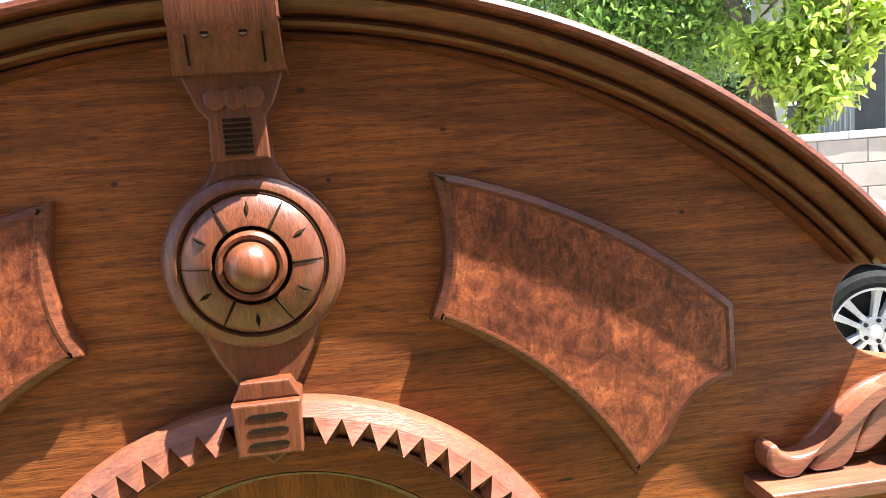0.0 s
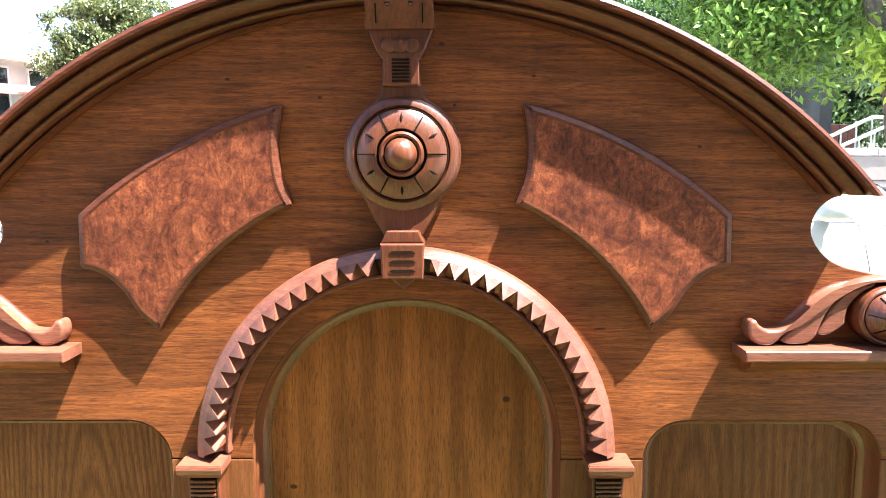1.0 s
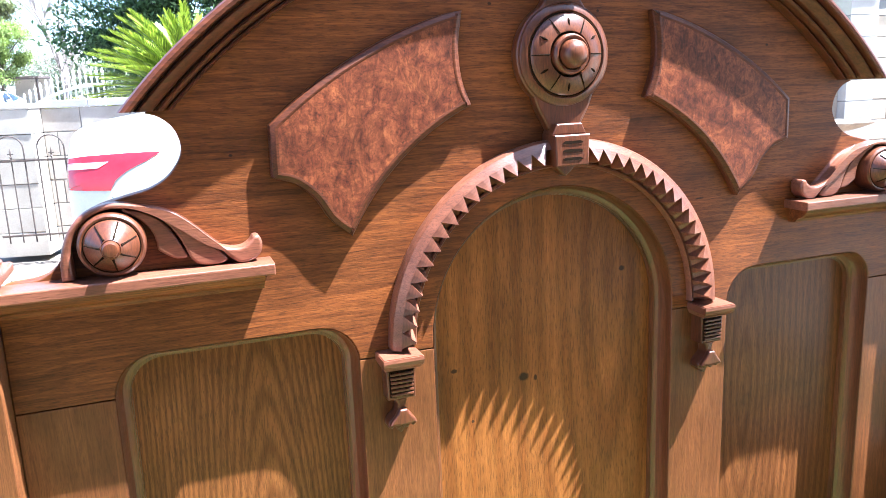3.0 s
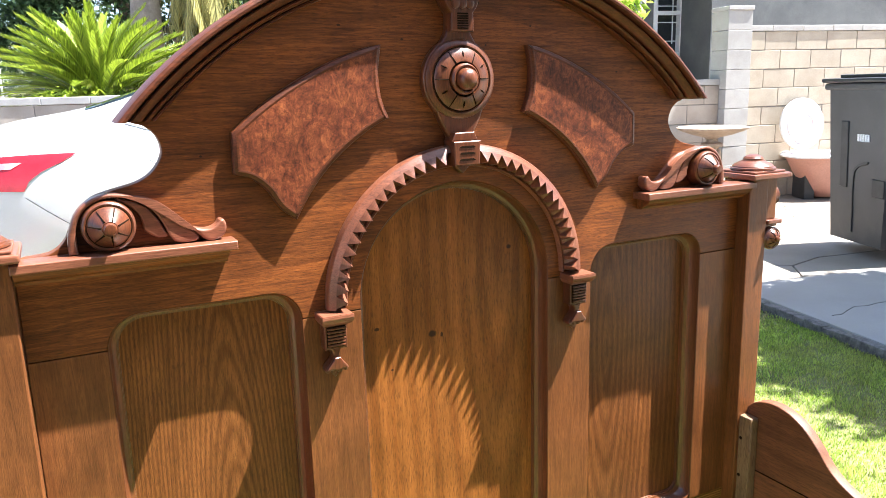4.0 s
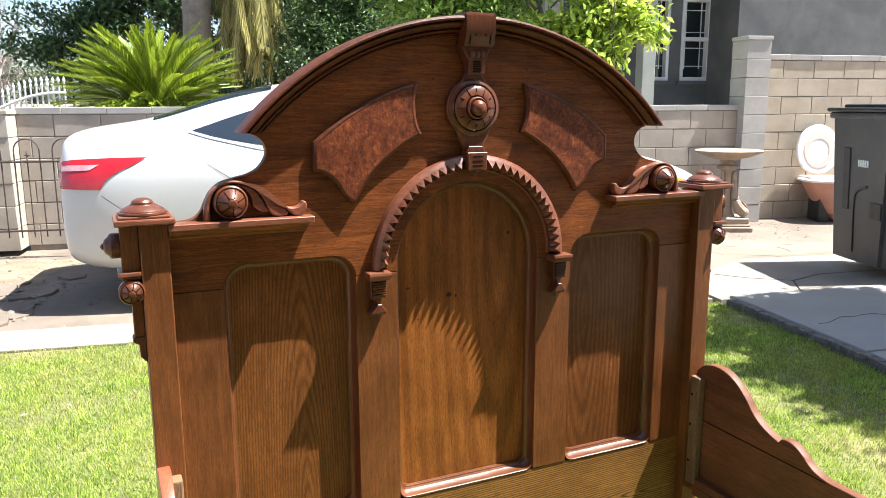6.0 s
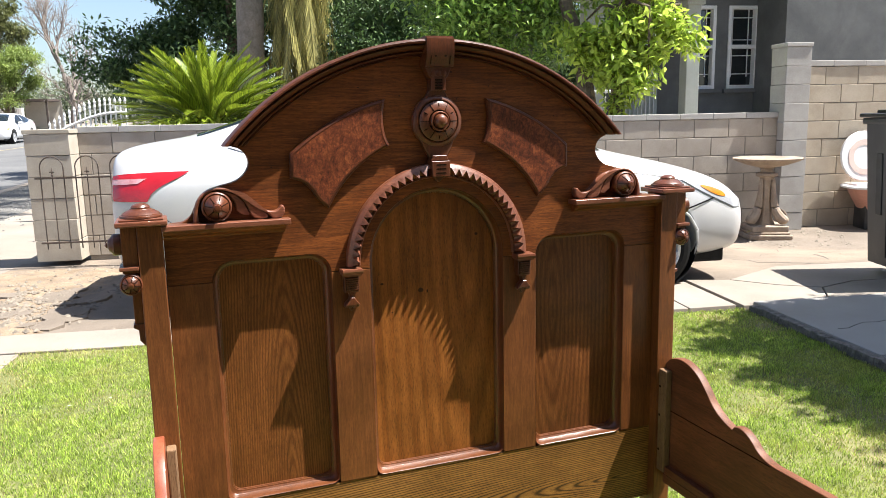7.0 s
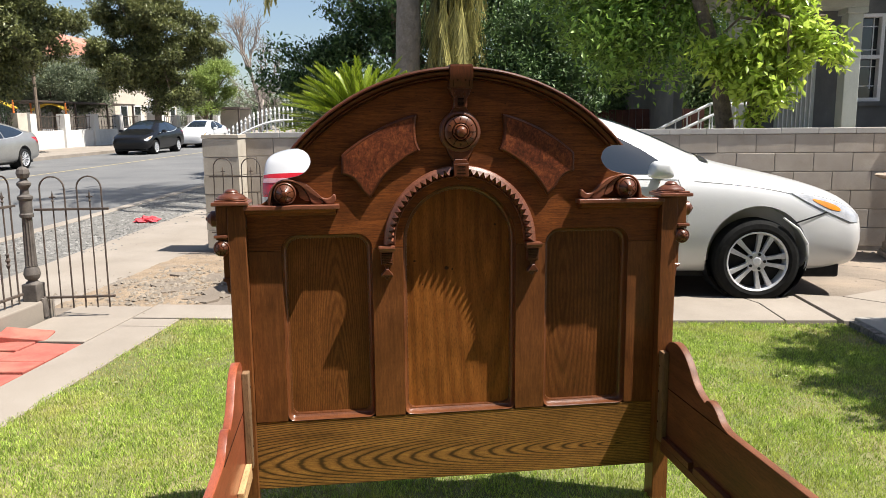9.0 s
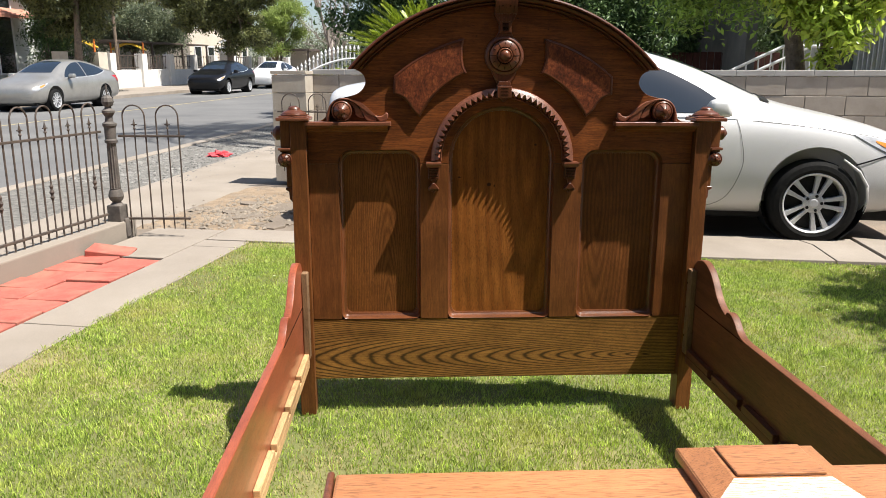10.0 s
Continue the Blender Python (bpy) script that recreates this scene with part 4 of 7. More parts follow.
for a0, a1, b0, b1 in ((2.50, 3.75, 1.42, 2.612), (2.50, 3.75, -0.6, 1.405), (2.50, 3.75, -3.2, -0.615), (3.765, 5.2, 1.42, 2.612), (3.765, 5.2, -0.6, 1.405), (3.765, 5.2, -3.2, -0.615)):
    bm = bmesh.new()
    box(bm, a0, a1, b0, b1, -0.08, 0.056, 0.008)
    part("slab", shift(bm, YARD), WALKWAY, walk_o)


def slab_poly(pts, z0, z1):
    """A slab of any outline, its upper edge eased."""
    me = plate(pts, z0, z1, 0.005)
    return shift(me, YARD @ Matrix(((1, 0, 0, 0), (0, 0, 1, 0), (0, 1, 0, 0), (0, 0, 0, 1))))


# broken apron where walkway, lawn and driveway meet
for pts in ([(2.775, 3.395), (3.40, 3.78), (5.2, 3.74), (5.2, 3.150), (4.1, 3.150), (3.62, 3.140), (3.28, 3.000), (3.02, 3.150)],
            [(2.445, 2.625), (2.445, 3.465), (2.760, 3.385), (3.01, 3.135), (3.272, 2.988), (3.07, 2.625)],
            [(3.082, 2.625), (3.284, 2.985), (3.62, 3.127), (4.1, 3.137), (5.2, 3.137), (5.2, 2.625)]):
    part("slab", slab_poly(pts, -0.08, 0.026), CONCRETE, walk_o)
for pts in ([(0.712, 2.64), (0.712, 3.30), (1.15, 3.42), (1.990, 3.455), (2.080, 3.20), (2.080, 2.69)], [(2.092, 2.69), (2.092, 3.20), (2.004, 3.456), (2.433, 3.468), (2.433, 2.70)]):
    part("slab", slab_poly(pts, -0.10, 0.012), CONCRETE, walk_o, "pale concrete apron slab")
rng = np.random.default_rng(5)
for path in ([(2.6, 1.9), (3.0, 2.0), (3.3, 1.85), (3.7, 1.9)], [(2.52, 1.30), (3.0, 1.22), (3.5, 1.28), (3.74, 1.2)]):
    bm = bmesh.new()
    tube(bm, [yard(x + 0.02 * math.sin(30 * y), y + 0.02 * math.sin(23 * x), 0.055) for x, y in curve_through(path, 5)], 0.0035, 5)
    part("crack", bm, CRACK, walk_o, "dark crack", smooth=0)
bm = bmesh.new()
n = 90
for i in range(n):
    b0 = -3.2 + i * (2.56 + 3.2) / n
    wob = rng.uniform(0.0, 0.022)
    box(bm, 2.445 + wob * 0.6, 2.505, b0, b0 + 0.075, -0.08, 0.040 + rng.uniform(0, 0.012), 0.006)
part("broken_edge", shift(bm, YARD), KERB_STONE, walk_o, "dark crumbling concrete edge")

# brick paving by the fence
paving = thing("brick_paving", "weathered red brick paving beside the fence", "paving", kind="structure")
brick_me = to_mesh("brick", block(-0.148, 0.148, -0.098, 0.098, -0.05, 0.0, 0.006), RED_BRICK)
for i in range(22):
    for j in range(2):
        a, b = -2.625 - 0.302 * j, 1.90 - 0.202 * i
        ob = new("brick", brick_me)
        ob.parent = paving
        ob.matrix_basis = YARD @ pose(a, b, 0.006 + rng.uniform(-0.008, 0.006), rng.uniform(-1.5, 1.5), rng.uniform(-1.5, 1.5), rng.uniform(-1.5, 1.5))
ob = new("brick", brick_me)
ob.parent = paving
ob.matrix_basis = YARD @ pose(-2.9, 2.09, 0.035, 4, 8, 14)
bm = bmesh.new()
box(bm, -3.28, -3.075, -7.0, 2.72, -0.1, 0.135, 0.012)
solo("fence_kerb", shift(bm, YARD), CONCRETE, "low pale concrete kerb under the iron fence", "kerb", kind="structure")

# street side
sheet("sidewalk", sq(1.35, 3.6, -9, 90), -0.004, CONCRETE, "sunlit pale concrete sidewalk along the street", "sidewalk")
sheet("gravel_strip", sq(-0.02, 1.4, -9, 90), -0.012, GRAVEL, "loose grey gravel strip beside the street", "gravel")
bm = bmesh.new()
box(bm, -0.2, 0.0, -9, 90, -0.2, 0.0, 0.01)
solo("kerb", shift(bm, STREET), CONCRETE, "worn pale concrete kerb beside the gravel", "kerb", kind="structure")
sheet("road", sq(-10.6, -0.19, -40, 160), -0.045, ROAD, "worn grey asphalt street", "road")
bm = bmesh.new()
box(bm, -10.95, -10.6, -20, 120, -0.2, 0.10, 0.02)
solo("kerb", shift(bm, STREET), CONCRETE, "pale concrete kerb across the street", "kerb", kind="structure")
sheet("far_sidewalk", sq(-60, -10.9, -40, 160), 0.092, CONCRETE, "pale sidewalk and lots across the street", "sidewalk")
LINE = plain("faded_yellow_paint", (0.24, 0.20, 0.11), (0.34, 0.29, 0.18), 3, 0.8)
sheet("road_line", sq(-6.35, -6.22, -10, 120), -0.040, LINE, "faded yellow road line", "marking")

# cracks in the driveway: thin dark sunken strips
bm = bmesh.new()
for k in range(26):
    a, b = rng.uniform(-3.0, 4.8), rng.uniform(3.2, 5.8)
    h = rng.uniform(0, 6.28)
    pts = []
    for i in range(rng.integers(5, 12)):
        pts.append((a, b))
        h += rng.normal(0, 0.6)
        a += 0.13 * math.cos(h)
        b += 0.13 * math.sin(h)
    w = rng.uniform(0.004, 0.011)
    row = []
    for (x, y) in pts:
        row.append((bm.verts.new(yard(x - w, y - w * 0.7, -0.0265)), bm.verts.new(yard(x + w, y + w * 0.7, -0.0265))))
    for p, q in zip(row, row[1:]):
        bm.faces.new((p[0], p[1], q[1], q[0]))
solo("driveway_cracks", bm, CRACK, "dark cracks across the asphalt", "crack", kind="structure", smooth=0)

# broken dirt and rubble beside the driveway
V, F = [], []
for k in range(1500):
    if k < 1000:
        a, b, r = rng.normal(-2.65, 0.30), rng.normal(3.75, 0.55), abs(rng.normal(0.004, 0.011)) + 0.004
    elif k < 1120:
        a, b, r = rng.uniform(4.0, 5.2), rng.uniform(4.8, 5.9), abs(rng.normal(0.01, 0.008)) + 0.004
    else:
        a, b, r = rng.uniform(-3.2, 5.0), rng.uniform(3.0, 5.9), abs(rng.normal(0.005, 0.004)) + 0.003
    if a < -2.45 and b < 3.0:
        continue
    base = len(V)
    c = yard(a, b, -0.016 if a < -2.05 else -0.026)
    for dx, dy, dz in ((1, 0, 0), (0, 1, 0), (-1, 0, 0), (0, -1, 0), (0.15, 0.1, 0.85)):
        V.append((c.x + r * dx * rng.uniform(0.6, 1.5), c.y + r * dy * rng.uniform(0.6, 1.5), c.z + r * dz * rng.uniform(0.6, 1.3)))
    F += [(base, base + 1, base + 4), (base + 1, base + 2, base + 4), (base + 2, base + 3, base + 4), (base + 3, base, base + 4)]
solo("rubble", numpy_mesh("rubble", V, F, STONE_BIT), None, "loose dirt clods and stones on the driveway edge", "rubble", kind="stuff", smooth=0)
bm = bmesh.new()
bmesh.ops.create_icosphere(bm, subdivisions=3, radius=1.0)
for v in bm.verts:
    k = 0.75 + 0.5 * noise.noise(v.co * 2.1)
    v.co = Vector((v.co.x * 0.22 * k, v.co.y * 0.13 * k, max(v.co.z * 0.09 * k, -0.01)))
shift(bm, STREET @ Matrix.Translation((1.1, 2.8, 0.01)))
solo("red_cloth", bm, RED_CLOTH, "crumpled red cloth lying on the sidewalk edge", "cloth")

# pebbles on the gravel strip
V, F = [], []
for k in range(4200):
    q = STREET @ Vector((rng.uniform(0.0, 1.45) if k % 5 else rng.normal(1.4, 0.2), 0.2 + 15 * rng.uniform(0, 1) ** 1.5, -0.012))
    r = abs(rng.normal(0.007, 0.008)) + 0.005
    base = len(V)
    for dx, dy, dz in ((1, 0, 0), (0, 1, 0), (-1, 0, 0), (0, -1, 0), (0.15, 0.1, 0.8)):
        V.append((q.x + r * dx * rng.uniform(0.6, 1.5), q.y + r * dy * rng.uniform(0.6, 1.5), q.z + r * dz * rng.uniform(0.6, 1.3)))
    F += [(base, base + 1, base + 4), (base + 1, base + 2, base + 4), (base + 2, base + 3, base + 4), (base + 3, base, base + 4)]
PEBBLE = leafy("pebbles", (0.05, 0.049, 0.046), (0.17, 0.165, 0.155), 0.9, 0.0)
solo("gravel", numpy_mesh("gravel", V, F, PEBBLE), None, "loose grey pebbles on the gravel strip", "gravel", kind="stuff", smooth=0)

# a few fallen leaves
V, F = [], []
for k in range(26):
    q, h, r = yard(rng.uniform(-1.9, 2.2), rng.uniform(-1.2, 2.3), 0.024), rng.uniform(0, 6.28), rng.uniform(0.010, 0.024)
    base = len(V)
    for f, g, z in ((-1, 0, 0.0), (0, 0.38, 0.2), (1, 0, 0.1), (0, -0.38, 0.25)):
        V.append((q.x + r * (f * math.cos(h) - g * math.sin(h)), q.y + r * (f * math.sin(h) + g * math.cos(h)), q.z + r * z))
    F += [(base, base + 1, base + 2), (base, base + 2, base + 3)]
FALLEN = leafy("fallen_leaves", (0.20, 0.16, 0.06), (0.42, 0.48, 0.24), 0.6, 0.2)
solo("fallen_leaves", numpy_mesh("fallen_leaves", V, F, FALLEN), None, "small pale fallen leaves on the lawn", "leaves", kind="stuff", smooth=0)

# grass: many short blades, thinner where the lawn is dry
GRASS = grassy("grass_blades", (0.115, 0.205, 0.026), (0.425, 0.545, 0.105), (0.52, 0.48, 0.16))
DRY_GRASS = leafy("dry_blades", (0.30, 0.25, 0.095), (0.47, 0.40, 0.17), 0.7, 0.3)


def blades(name, count, area, height, mat, label, keep):
    a0, a1, b0, b1 = area
    a, b = rng.uniform(a0, a1, count * 2), rng.uniform(b0, b1, count * 2)
    ok = np.array([keep(x, y) for x, y in zip(a, b)]) > rng.uniform(0, 1, count * 2)
    a, b = a[ok][:count], b[ok][:count]
    m = len(a)
    x, y = 0.98 * a + 0.199 * b, -0.199 * a + 0.98 * b
    tuft = np.array([(noise.noise(Vector((u * 7, w * 7, 1.3))) + 1.2 * noise.noise(Vector((u * 32, w * 32, 4.1)))) for u, w in zip(a, b)])
    h = height * rng.uniform(0.5, 1.2, m) * np.clip(1.0 + 0.55 * tuft, 0.45, 1.8)
    w = rng.uniform(0.0010, 0.0019, m)
    th, lean, ld = rng.uniform(0, 6.28, m), rng.uniform(0.15, 0.9, m) * h, rng.uniform(0, 6.28, m)
    dx, dy = np.cos(th) * w, np.sin(th) * w
    lx, ly = np.cos(ld) * lean, np.sin(ld) * lean
    z = np.full(m, -0.003)
    P = np.stack([np.stack([x - dx, y - dy, z], 1), np.stack([x + dx, y + dy, z], 1),
                  np.stack([x + lx * 0.4 + dx * 0.8, y + ly * 0.4 + dy * 0.8, z + h * 0.62], 1), np.stack([x + lx * 0.4 - dx * 0.8, y + ly * 0.4 - dy * 0.8, z + h * 0.62], 1),
                  np.stack([x + lx, y + ly, z + h], 1)], 1).reshape(-1, 3)
    i = np.arange(m)[:, None] * 5
    T = np.concatenate([i + np.array([[0, 1, 2]]), i + np.array([[0, 2, 3]]), i + np.array([[3, 2, 4]])])
    solo(name, numpy_mesh(name, P, T, mat), None, label, "grass", kind="stuff", smooth=0)


def dry(x, y):
    return noise.noise(Vector((x * 1.15, y * 1.15, 3.7))) * 0.6 + noise.noise(Vector((x * 3.2, y * 3.2, 9.1))) * 0.4


def edge_dry(x, y):
    return max(0.0, 1 - (x + 2.1) / 0.5) * 0.25


def green_keep(x, y):
    return min(1.0, max(0.12, 0.95 - 2.0 * max(0.0, dry(x, y) + edge_dry(x, y) - 0.02)))


def dry_keep(x, y):
    return min(1.0, max(0.02, 2.6 * (dry(x, y) + edge_dry(x, y) + 0.03)))


blades("lawn_grass", 430000, (-2.12, 2.46, -2.0, 2.64), 0.0175, GRASS, "short green grass blades of the lawn", green_keep)
blades("dry_grass", 60000, (-2.12, 2.46, -2.0, 2.64), 0.014, DRY_GRASS, "dry straw-coloured grass in the lawn", dry_keep)

# ---- walls, fence and yard things ----
BLOCK_GREY = plain("grey_block", (0.320, 0.276, 0.228), (0.424, 0.376, 0.320), 4, 0.9, 0.45, 160, spread=20.0)
BLOCK_TAN = plain("tan_block", (0.368, 0.308, 0.232), (0.480, 0.416, 0.328), 4, 0.9, 0.45, 160, spread=20.0)
BLOCK_PALE = plain("pale_block", (0.336, 0.320, 0.296), (0.432, 0.416, 0.392), 4, 0.9, 0.4, 160, spread=20.0)
BLOCK_GATE = plain("gate_pillar_block", (0.344, 0.300, 0.240), (0.448, 0.400, 0.332), 4, 0.9, 0.4, 160, spread=20.0)
MORTAR = plain("mortar", (0.17, 0.15, 0.13), (0.27, 0.245, 0.215), 12, 0.95, 0.5, 120)
IRON = plain("rusty_iron", (0.035, 0.028, 0.024), (0.10, 0.07, 0.052), 25, 0.7, 0.4, 200)
POST_IRON = plain("weathered_iron", (0.06, 0.052, 0.046), (0.13, 0.11, 0.095), 18, 0.75, 0.4, 160)
PITCH, COURSE = 0.407, 0.203
block_full = {m: to_mesh("block", block(-PITCH / 2 + 0.004, PITCH / 2 - 0.004, -0.10, 0.0, -COURSE / 2 + 0.004, COURSE / 2 - 0.004, 0.004), m) for m in (BLOCK_GREY, BLOCK_TAN)}
cap_me = {m: to_mesh("cap_block", block(-0.1985, 0.1985, -0.112, 0.215, 0.0, 0.062, 0.005), m) for m in (BLOCK_PALE, BLOCK_TAN)}


def block_wall(name, a0, a1, rows, b, z0, joint, mat, cap, label):
    """Running bond between a0 and a1; joint is where one joint of the top course stands."""
    w = thing(name, label, "wall", kind="structure")
    bm = bmesh.new()
    box(bm, a0 + 0.01, a1 - 0.01, b - 0.094, b + 0.19, -0.1, z0 + rows * COURSE - 0.004)
    part("mortar", shift(bm, YARD), MORTAR, w, smooth=0)
    for r in range(rows):
        z = z0 + COURSE * (r + 0.5)
        p = joint + (PITCH / 2 if (rows - 1 - r) % 2 else 0.0)
        x = p - PITCH * math.ceil((p - a0) / PITCH)
        while x < a1 - 0.02:
            lo, hi = max(x, a0), min(x + PITCH, a1)
            if hi - lo > PITCH - 0.01:
                me, c = block_full[mat], (lo + hi) / 2
            elif hi - lo > 0.03:
                me, c = to_mesh("block", block((lo - hi) / 2 + 0.004, (hi - lo) / 2 - 0.004, -0.10, 0.0, -COURSE / 2 + 0.004, COURSE / 2 - 0.004, 0.004), mat), (lo + hi) / 2
            else:
                x += PITCH
                continue
            ob = new("block", me)
            ob.parent = w
            ob.matrix_basis = YARD @ pose(c, b - rng.uniform(0, 0.003), z, rng.uniform(-0.2, 0.2), 0, rng.uniform(-0.25, 0.25))
            x += PITCH
    n = round((a1 - a0) / 0.40)
    for i in range(n):
        ob = new("cap_block", cap_me[cap])
        ob.parent = w
        ob.matrix_basis = YARD @ pose(a0 + (i + 0.5) * (a1 - a0) / n, b, z0 + rows * COURSE - 0.002 + rng.uniform(0, 0.003), 0, 0, rng.uniform(-0.3, 0.3)) @ Matrix.Scale((a1 - a0) / n / 0.40, 4, (1, 0, 0))
    return w


def pillar(name, a, b, rows, mat, label, width=0.40, depth=0.40, course=0.2, z0=0.0):
    """A stack of blocks; a and b are its middle."""
    w = thing(name, label, "pillar", kind="structure")
    for r in range(rows):
        part("block", shift(block(-width / 2, width / 2, -depth / 2, depth / 2, 0.002, course - 0.002, 0.004), YARD @ pose(a + rng.uniform(-0.003, 0.003), b + rng.uniform(-0.003, 0.003), z0 + course * r, 0, 0, rng.uniform(-0.5, 0.5))), mat, w)
    part("cap", shift(block(-width / 2 - 0.010, width / 2 + 0.010, -depth / 2 - 0.010, depth / 2 + 0.010, 0.0, 0.042, 0.006), YARD @ pose(a, b, z0 + course * rows)), mat, w)
    return w


block_wall("wall_low", -2.68, 4.735, 6, 6.06, 0.02, 4.553, BLOCK_GREY, BLOCK_PALE, "low grey concrete block wall with pale cap course")
block_wall("wall_high", 5.03, 10.6, 9, 6.14, -0.03, 5.343, BLOCK_TAN, BLOCK_PALE, "taller tan concrete block wall in running bond")
pillar("gate_pillar", -2.88, 5.90, 6, BLOCK_GATE, "pale tan concrete block gate pillar with flat cap", 0.40, 0.40, 0.203, 0.02)
pillar("wall_pillar", 4.8825, 5.995, 10, BLOCK_PALE, "tall white-washed block pillar with flat cap", 0.295, 0.29, 0.203, -0.03)


# iron fence with hooped tops
def hoop(bm, x0, x1, z0, zs, r=0.0062):
    w = (x1 - x0) / 2
    c = (x0 + x1) / 2
    pts = [(x0, 0, z0), (x0, 0, zs)] + [(c - w * math.cos(t), 0, zs + w * 1.0 * math.sin(t)) for t in [math.pi * i / 10 for i in range(1, 10)]] + [(x1, 0, zs), (x1, 0, z0)]
    tube(bm, pts, r, 6)


def spear(bm, x, z0, z1, mid=True):
    tube(bm, [(x, 0, z0), (x, 0, z1)], 0.0052, 6)
    lathe(bm, [(0.004, z1 - 0.05), (0.012, z1 - 0.042), (0.005, z1 - 0.03), (0.010, z1 - 0.012), (0, z1 + 0.035)], 8, Matrix.Translation((x, 0, 0)))
    box(bm, x - 0.022, x + 0.022, -0.004, 0.004, z1 - 0.018, z1 - 0.010)
    if mid:
        lathe(bm, [(0.005, -0.06), (0.014, -0.035), (0.008, -0.02), (0.017, 0.0), (0.008, 0.02), (0.013, 0.04), (0.005, 0.055)], 8, Matrix.Translation((x, 0, z0 + (z1 - z0) * 0.42)))


def iron_panel(name, length, bays, m, label, z0=0.06, rail_lo=0.16, rail_hi=0.78, top=0.99, mid=True):
    t = thing(name, label, "gate" if "gate" in name else "fence", at=m)
    p = length / bays
    for z, nm in ((rail_lo, "bottom_rail"), (rail_hi, "top_rail")):
        part(nm, block(0, length, -0.012, 0.012, z - 0.008, z + 0.008, 0.002), IRON, t)
    for i in range(bays):
        bm = bmesh.new()
        hoop(bm, p * i + p * 0.17, p * (i + 1) - p * 0.17, z0, top - p * 0.33)
        part("hoop", bm, IRON, t)
        bm = bmesh.new()
        spear(bm, p * (i + 0.5), z0, top - 0.13, mid and i % 2 == 0)
        part("spear_picket", bm, IRON, t)
    return t


iron_panel("iron_fence", 3.60, 15, YARD @ pose(-3.17, 2.50, 0.10, 0, 0, -90), "rusty wrought iron fence with hooped tops and spear pickets", z0=0.04, rail_lo=0.10, rail_hi=0.72, top=0.93)
iron_panel("iron_gate", 0.50, 2, YARD @ pose(-3.10, 2.62, 0.02, 0, 0, 9), "open rusty iron gate leaf with two hoops", z0=0.05, rail_lo=0.13, rail_hi=0.76, top=0.99, mid=False)
iron_panel("iron_gate", 0.93, 3, YARD @ pose(-2.977, 5.58, 0.0, 0, 0, 0), "rusty iron gate leaf folded back against the pillar", z0=0.16, rail_lo=0.22, rail_hi=0.83, top=1.03, mid=False)
fp = thing("fence_post", "ornate fluted cast iron post with ball finial", "post", at=YARD @ pose(-3.15, 2.60, 0.125))
part("plinth", block(-0.055, 0.055, -0.055, 0.055, 0.0, 0.135, 0.008), POST_IRON, fp)
bm = bmesh.new()
lathe(bm, [(0.050, 0.135), (0.030, 0.155), (0.048, 0.175), (0.056, 0.20), (0.050, 0.235), (0.040, 0.255), (0.043, 0.262)], 24)
part("vase", bm, POST_IRON, fp)
bm = bmesh.new()
lathe(bm, [(0.040, 0.262), (0.034, 0.60), (0.036, 0.61)], 24, None, lambda k, i, r, h: (r * (1.0 if i % 2 else 0.86), h))
part("fluted_shaft", bm, POST_IRON, fp, smooth=20)
bm = bmesh.new()
lathe(bm, [(0.044, 0.605), (0.046, 0.625), (0.040, 0.635), (0.042, 0.72), (0.050, 0.735), (0.050, 0.75), (0.030, 0.765), (0.026, 0.80), (0.046, 0.83), (0.046, 0.845), (0.026, 0.86), (0.022, 0.875)], 24)
part("capital", bm, POST_IRON, fp)
bm = bmesh.new()
lathe(bm, [(0.012, 0.868), (0.036, 0.882), (0.046, 0.91), (0.040, 0.938), (0.020, 0.955), (0.006, 0.958), (0.006, 1.03), (0, 1.035)], 20, None, lambda k, i, r, h: (r * (1.0 if i % 2 else 0.94), h))
part("ball_finial", bm, POST_IRON, fp)
part("foot_brace", block(0.058, 0.085, -0.03, 0.03, -0.115, 0.03, 0.01), POST_IRON, fp)

# bird bath
STONE = plain("cast_stone", (0.262, 0.193, 0.139), (0.394, 0.316, 0.242), 10, 0.9, 0.5, 120, stain=(0.213, 0.164, 0.131))
bath = thing("bird_bath", "weathered cast stone bird bath with wide bowl and carved pedestal", "bird bath", at=YARD @ pose(4.33, 5.47, -0.028, 0, 0, -12))
part("base", block(-0.225, 0.225, -0.225, 0.225, 0.0, 0.055, 0.015), STONE, bath)
part("base_moulding", block(-0.205, 0.205, -0.205, 0.205, 0.055, 0.080, 0.012), STONE, bath)
part("base_step", block(-0.19, 0.19, -0.19, 0.19, 0.080, 0.145, 0.012), STONE, bath)
bm = bmesh.new()
lathe(bm, [(0.10, 0.14), (0.065, 0.22), (0.052, 0.38), (0.048, 0.52), (0.055, 0.62), (0.075, 0.66)], 24, None, lambda k, i, r, h: (r * (1 + 0.10 * math.sin(i * 1.7)), h))
part("pedestal", bm, STONE, bath)
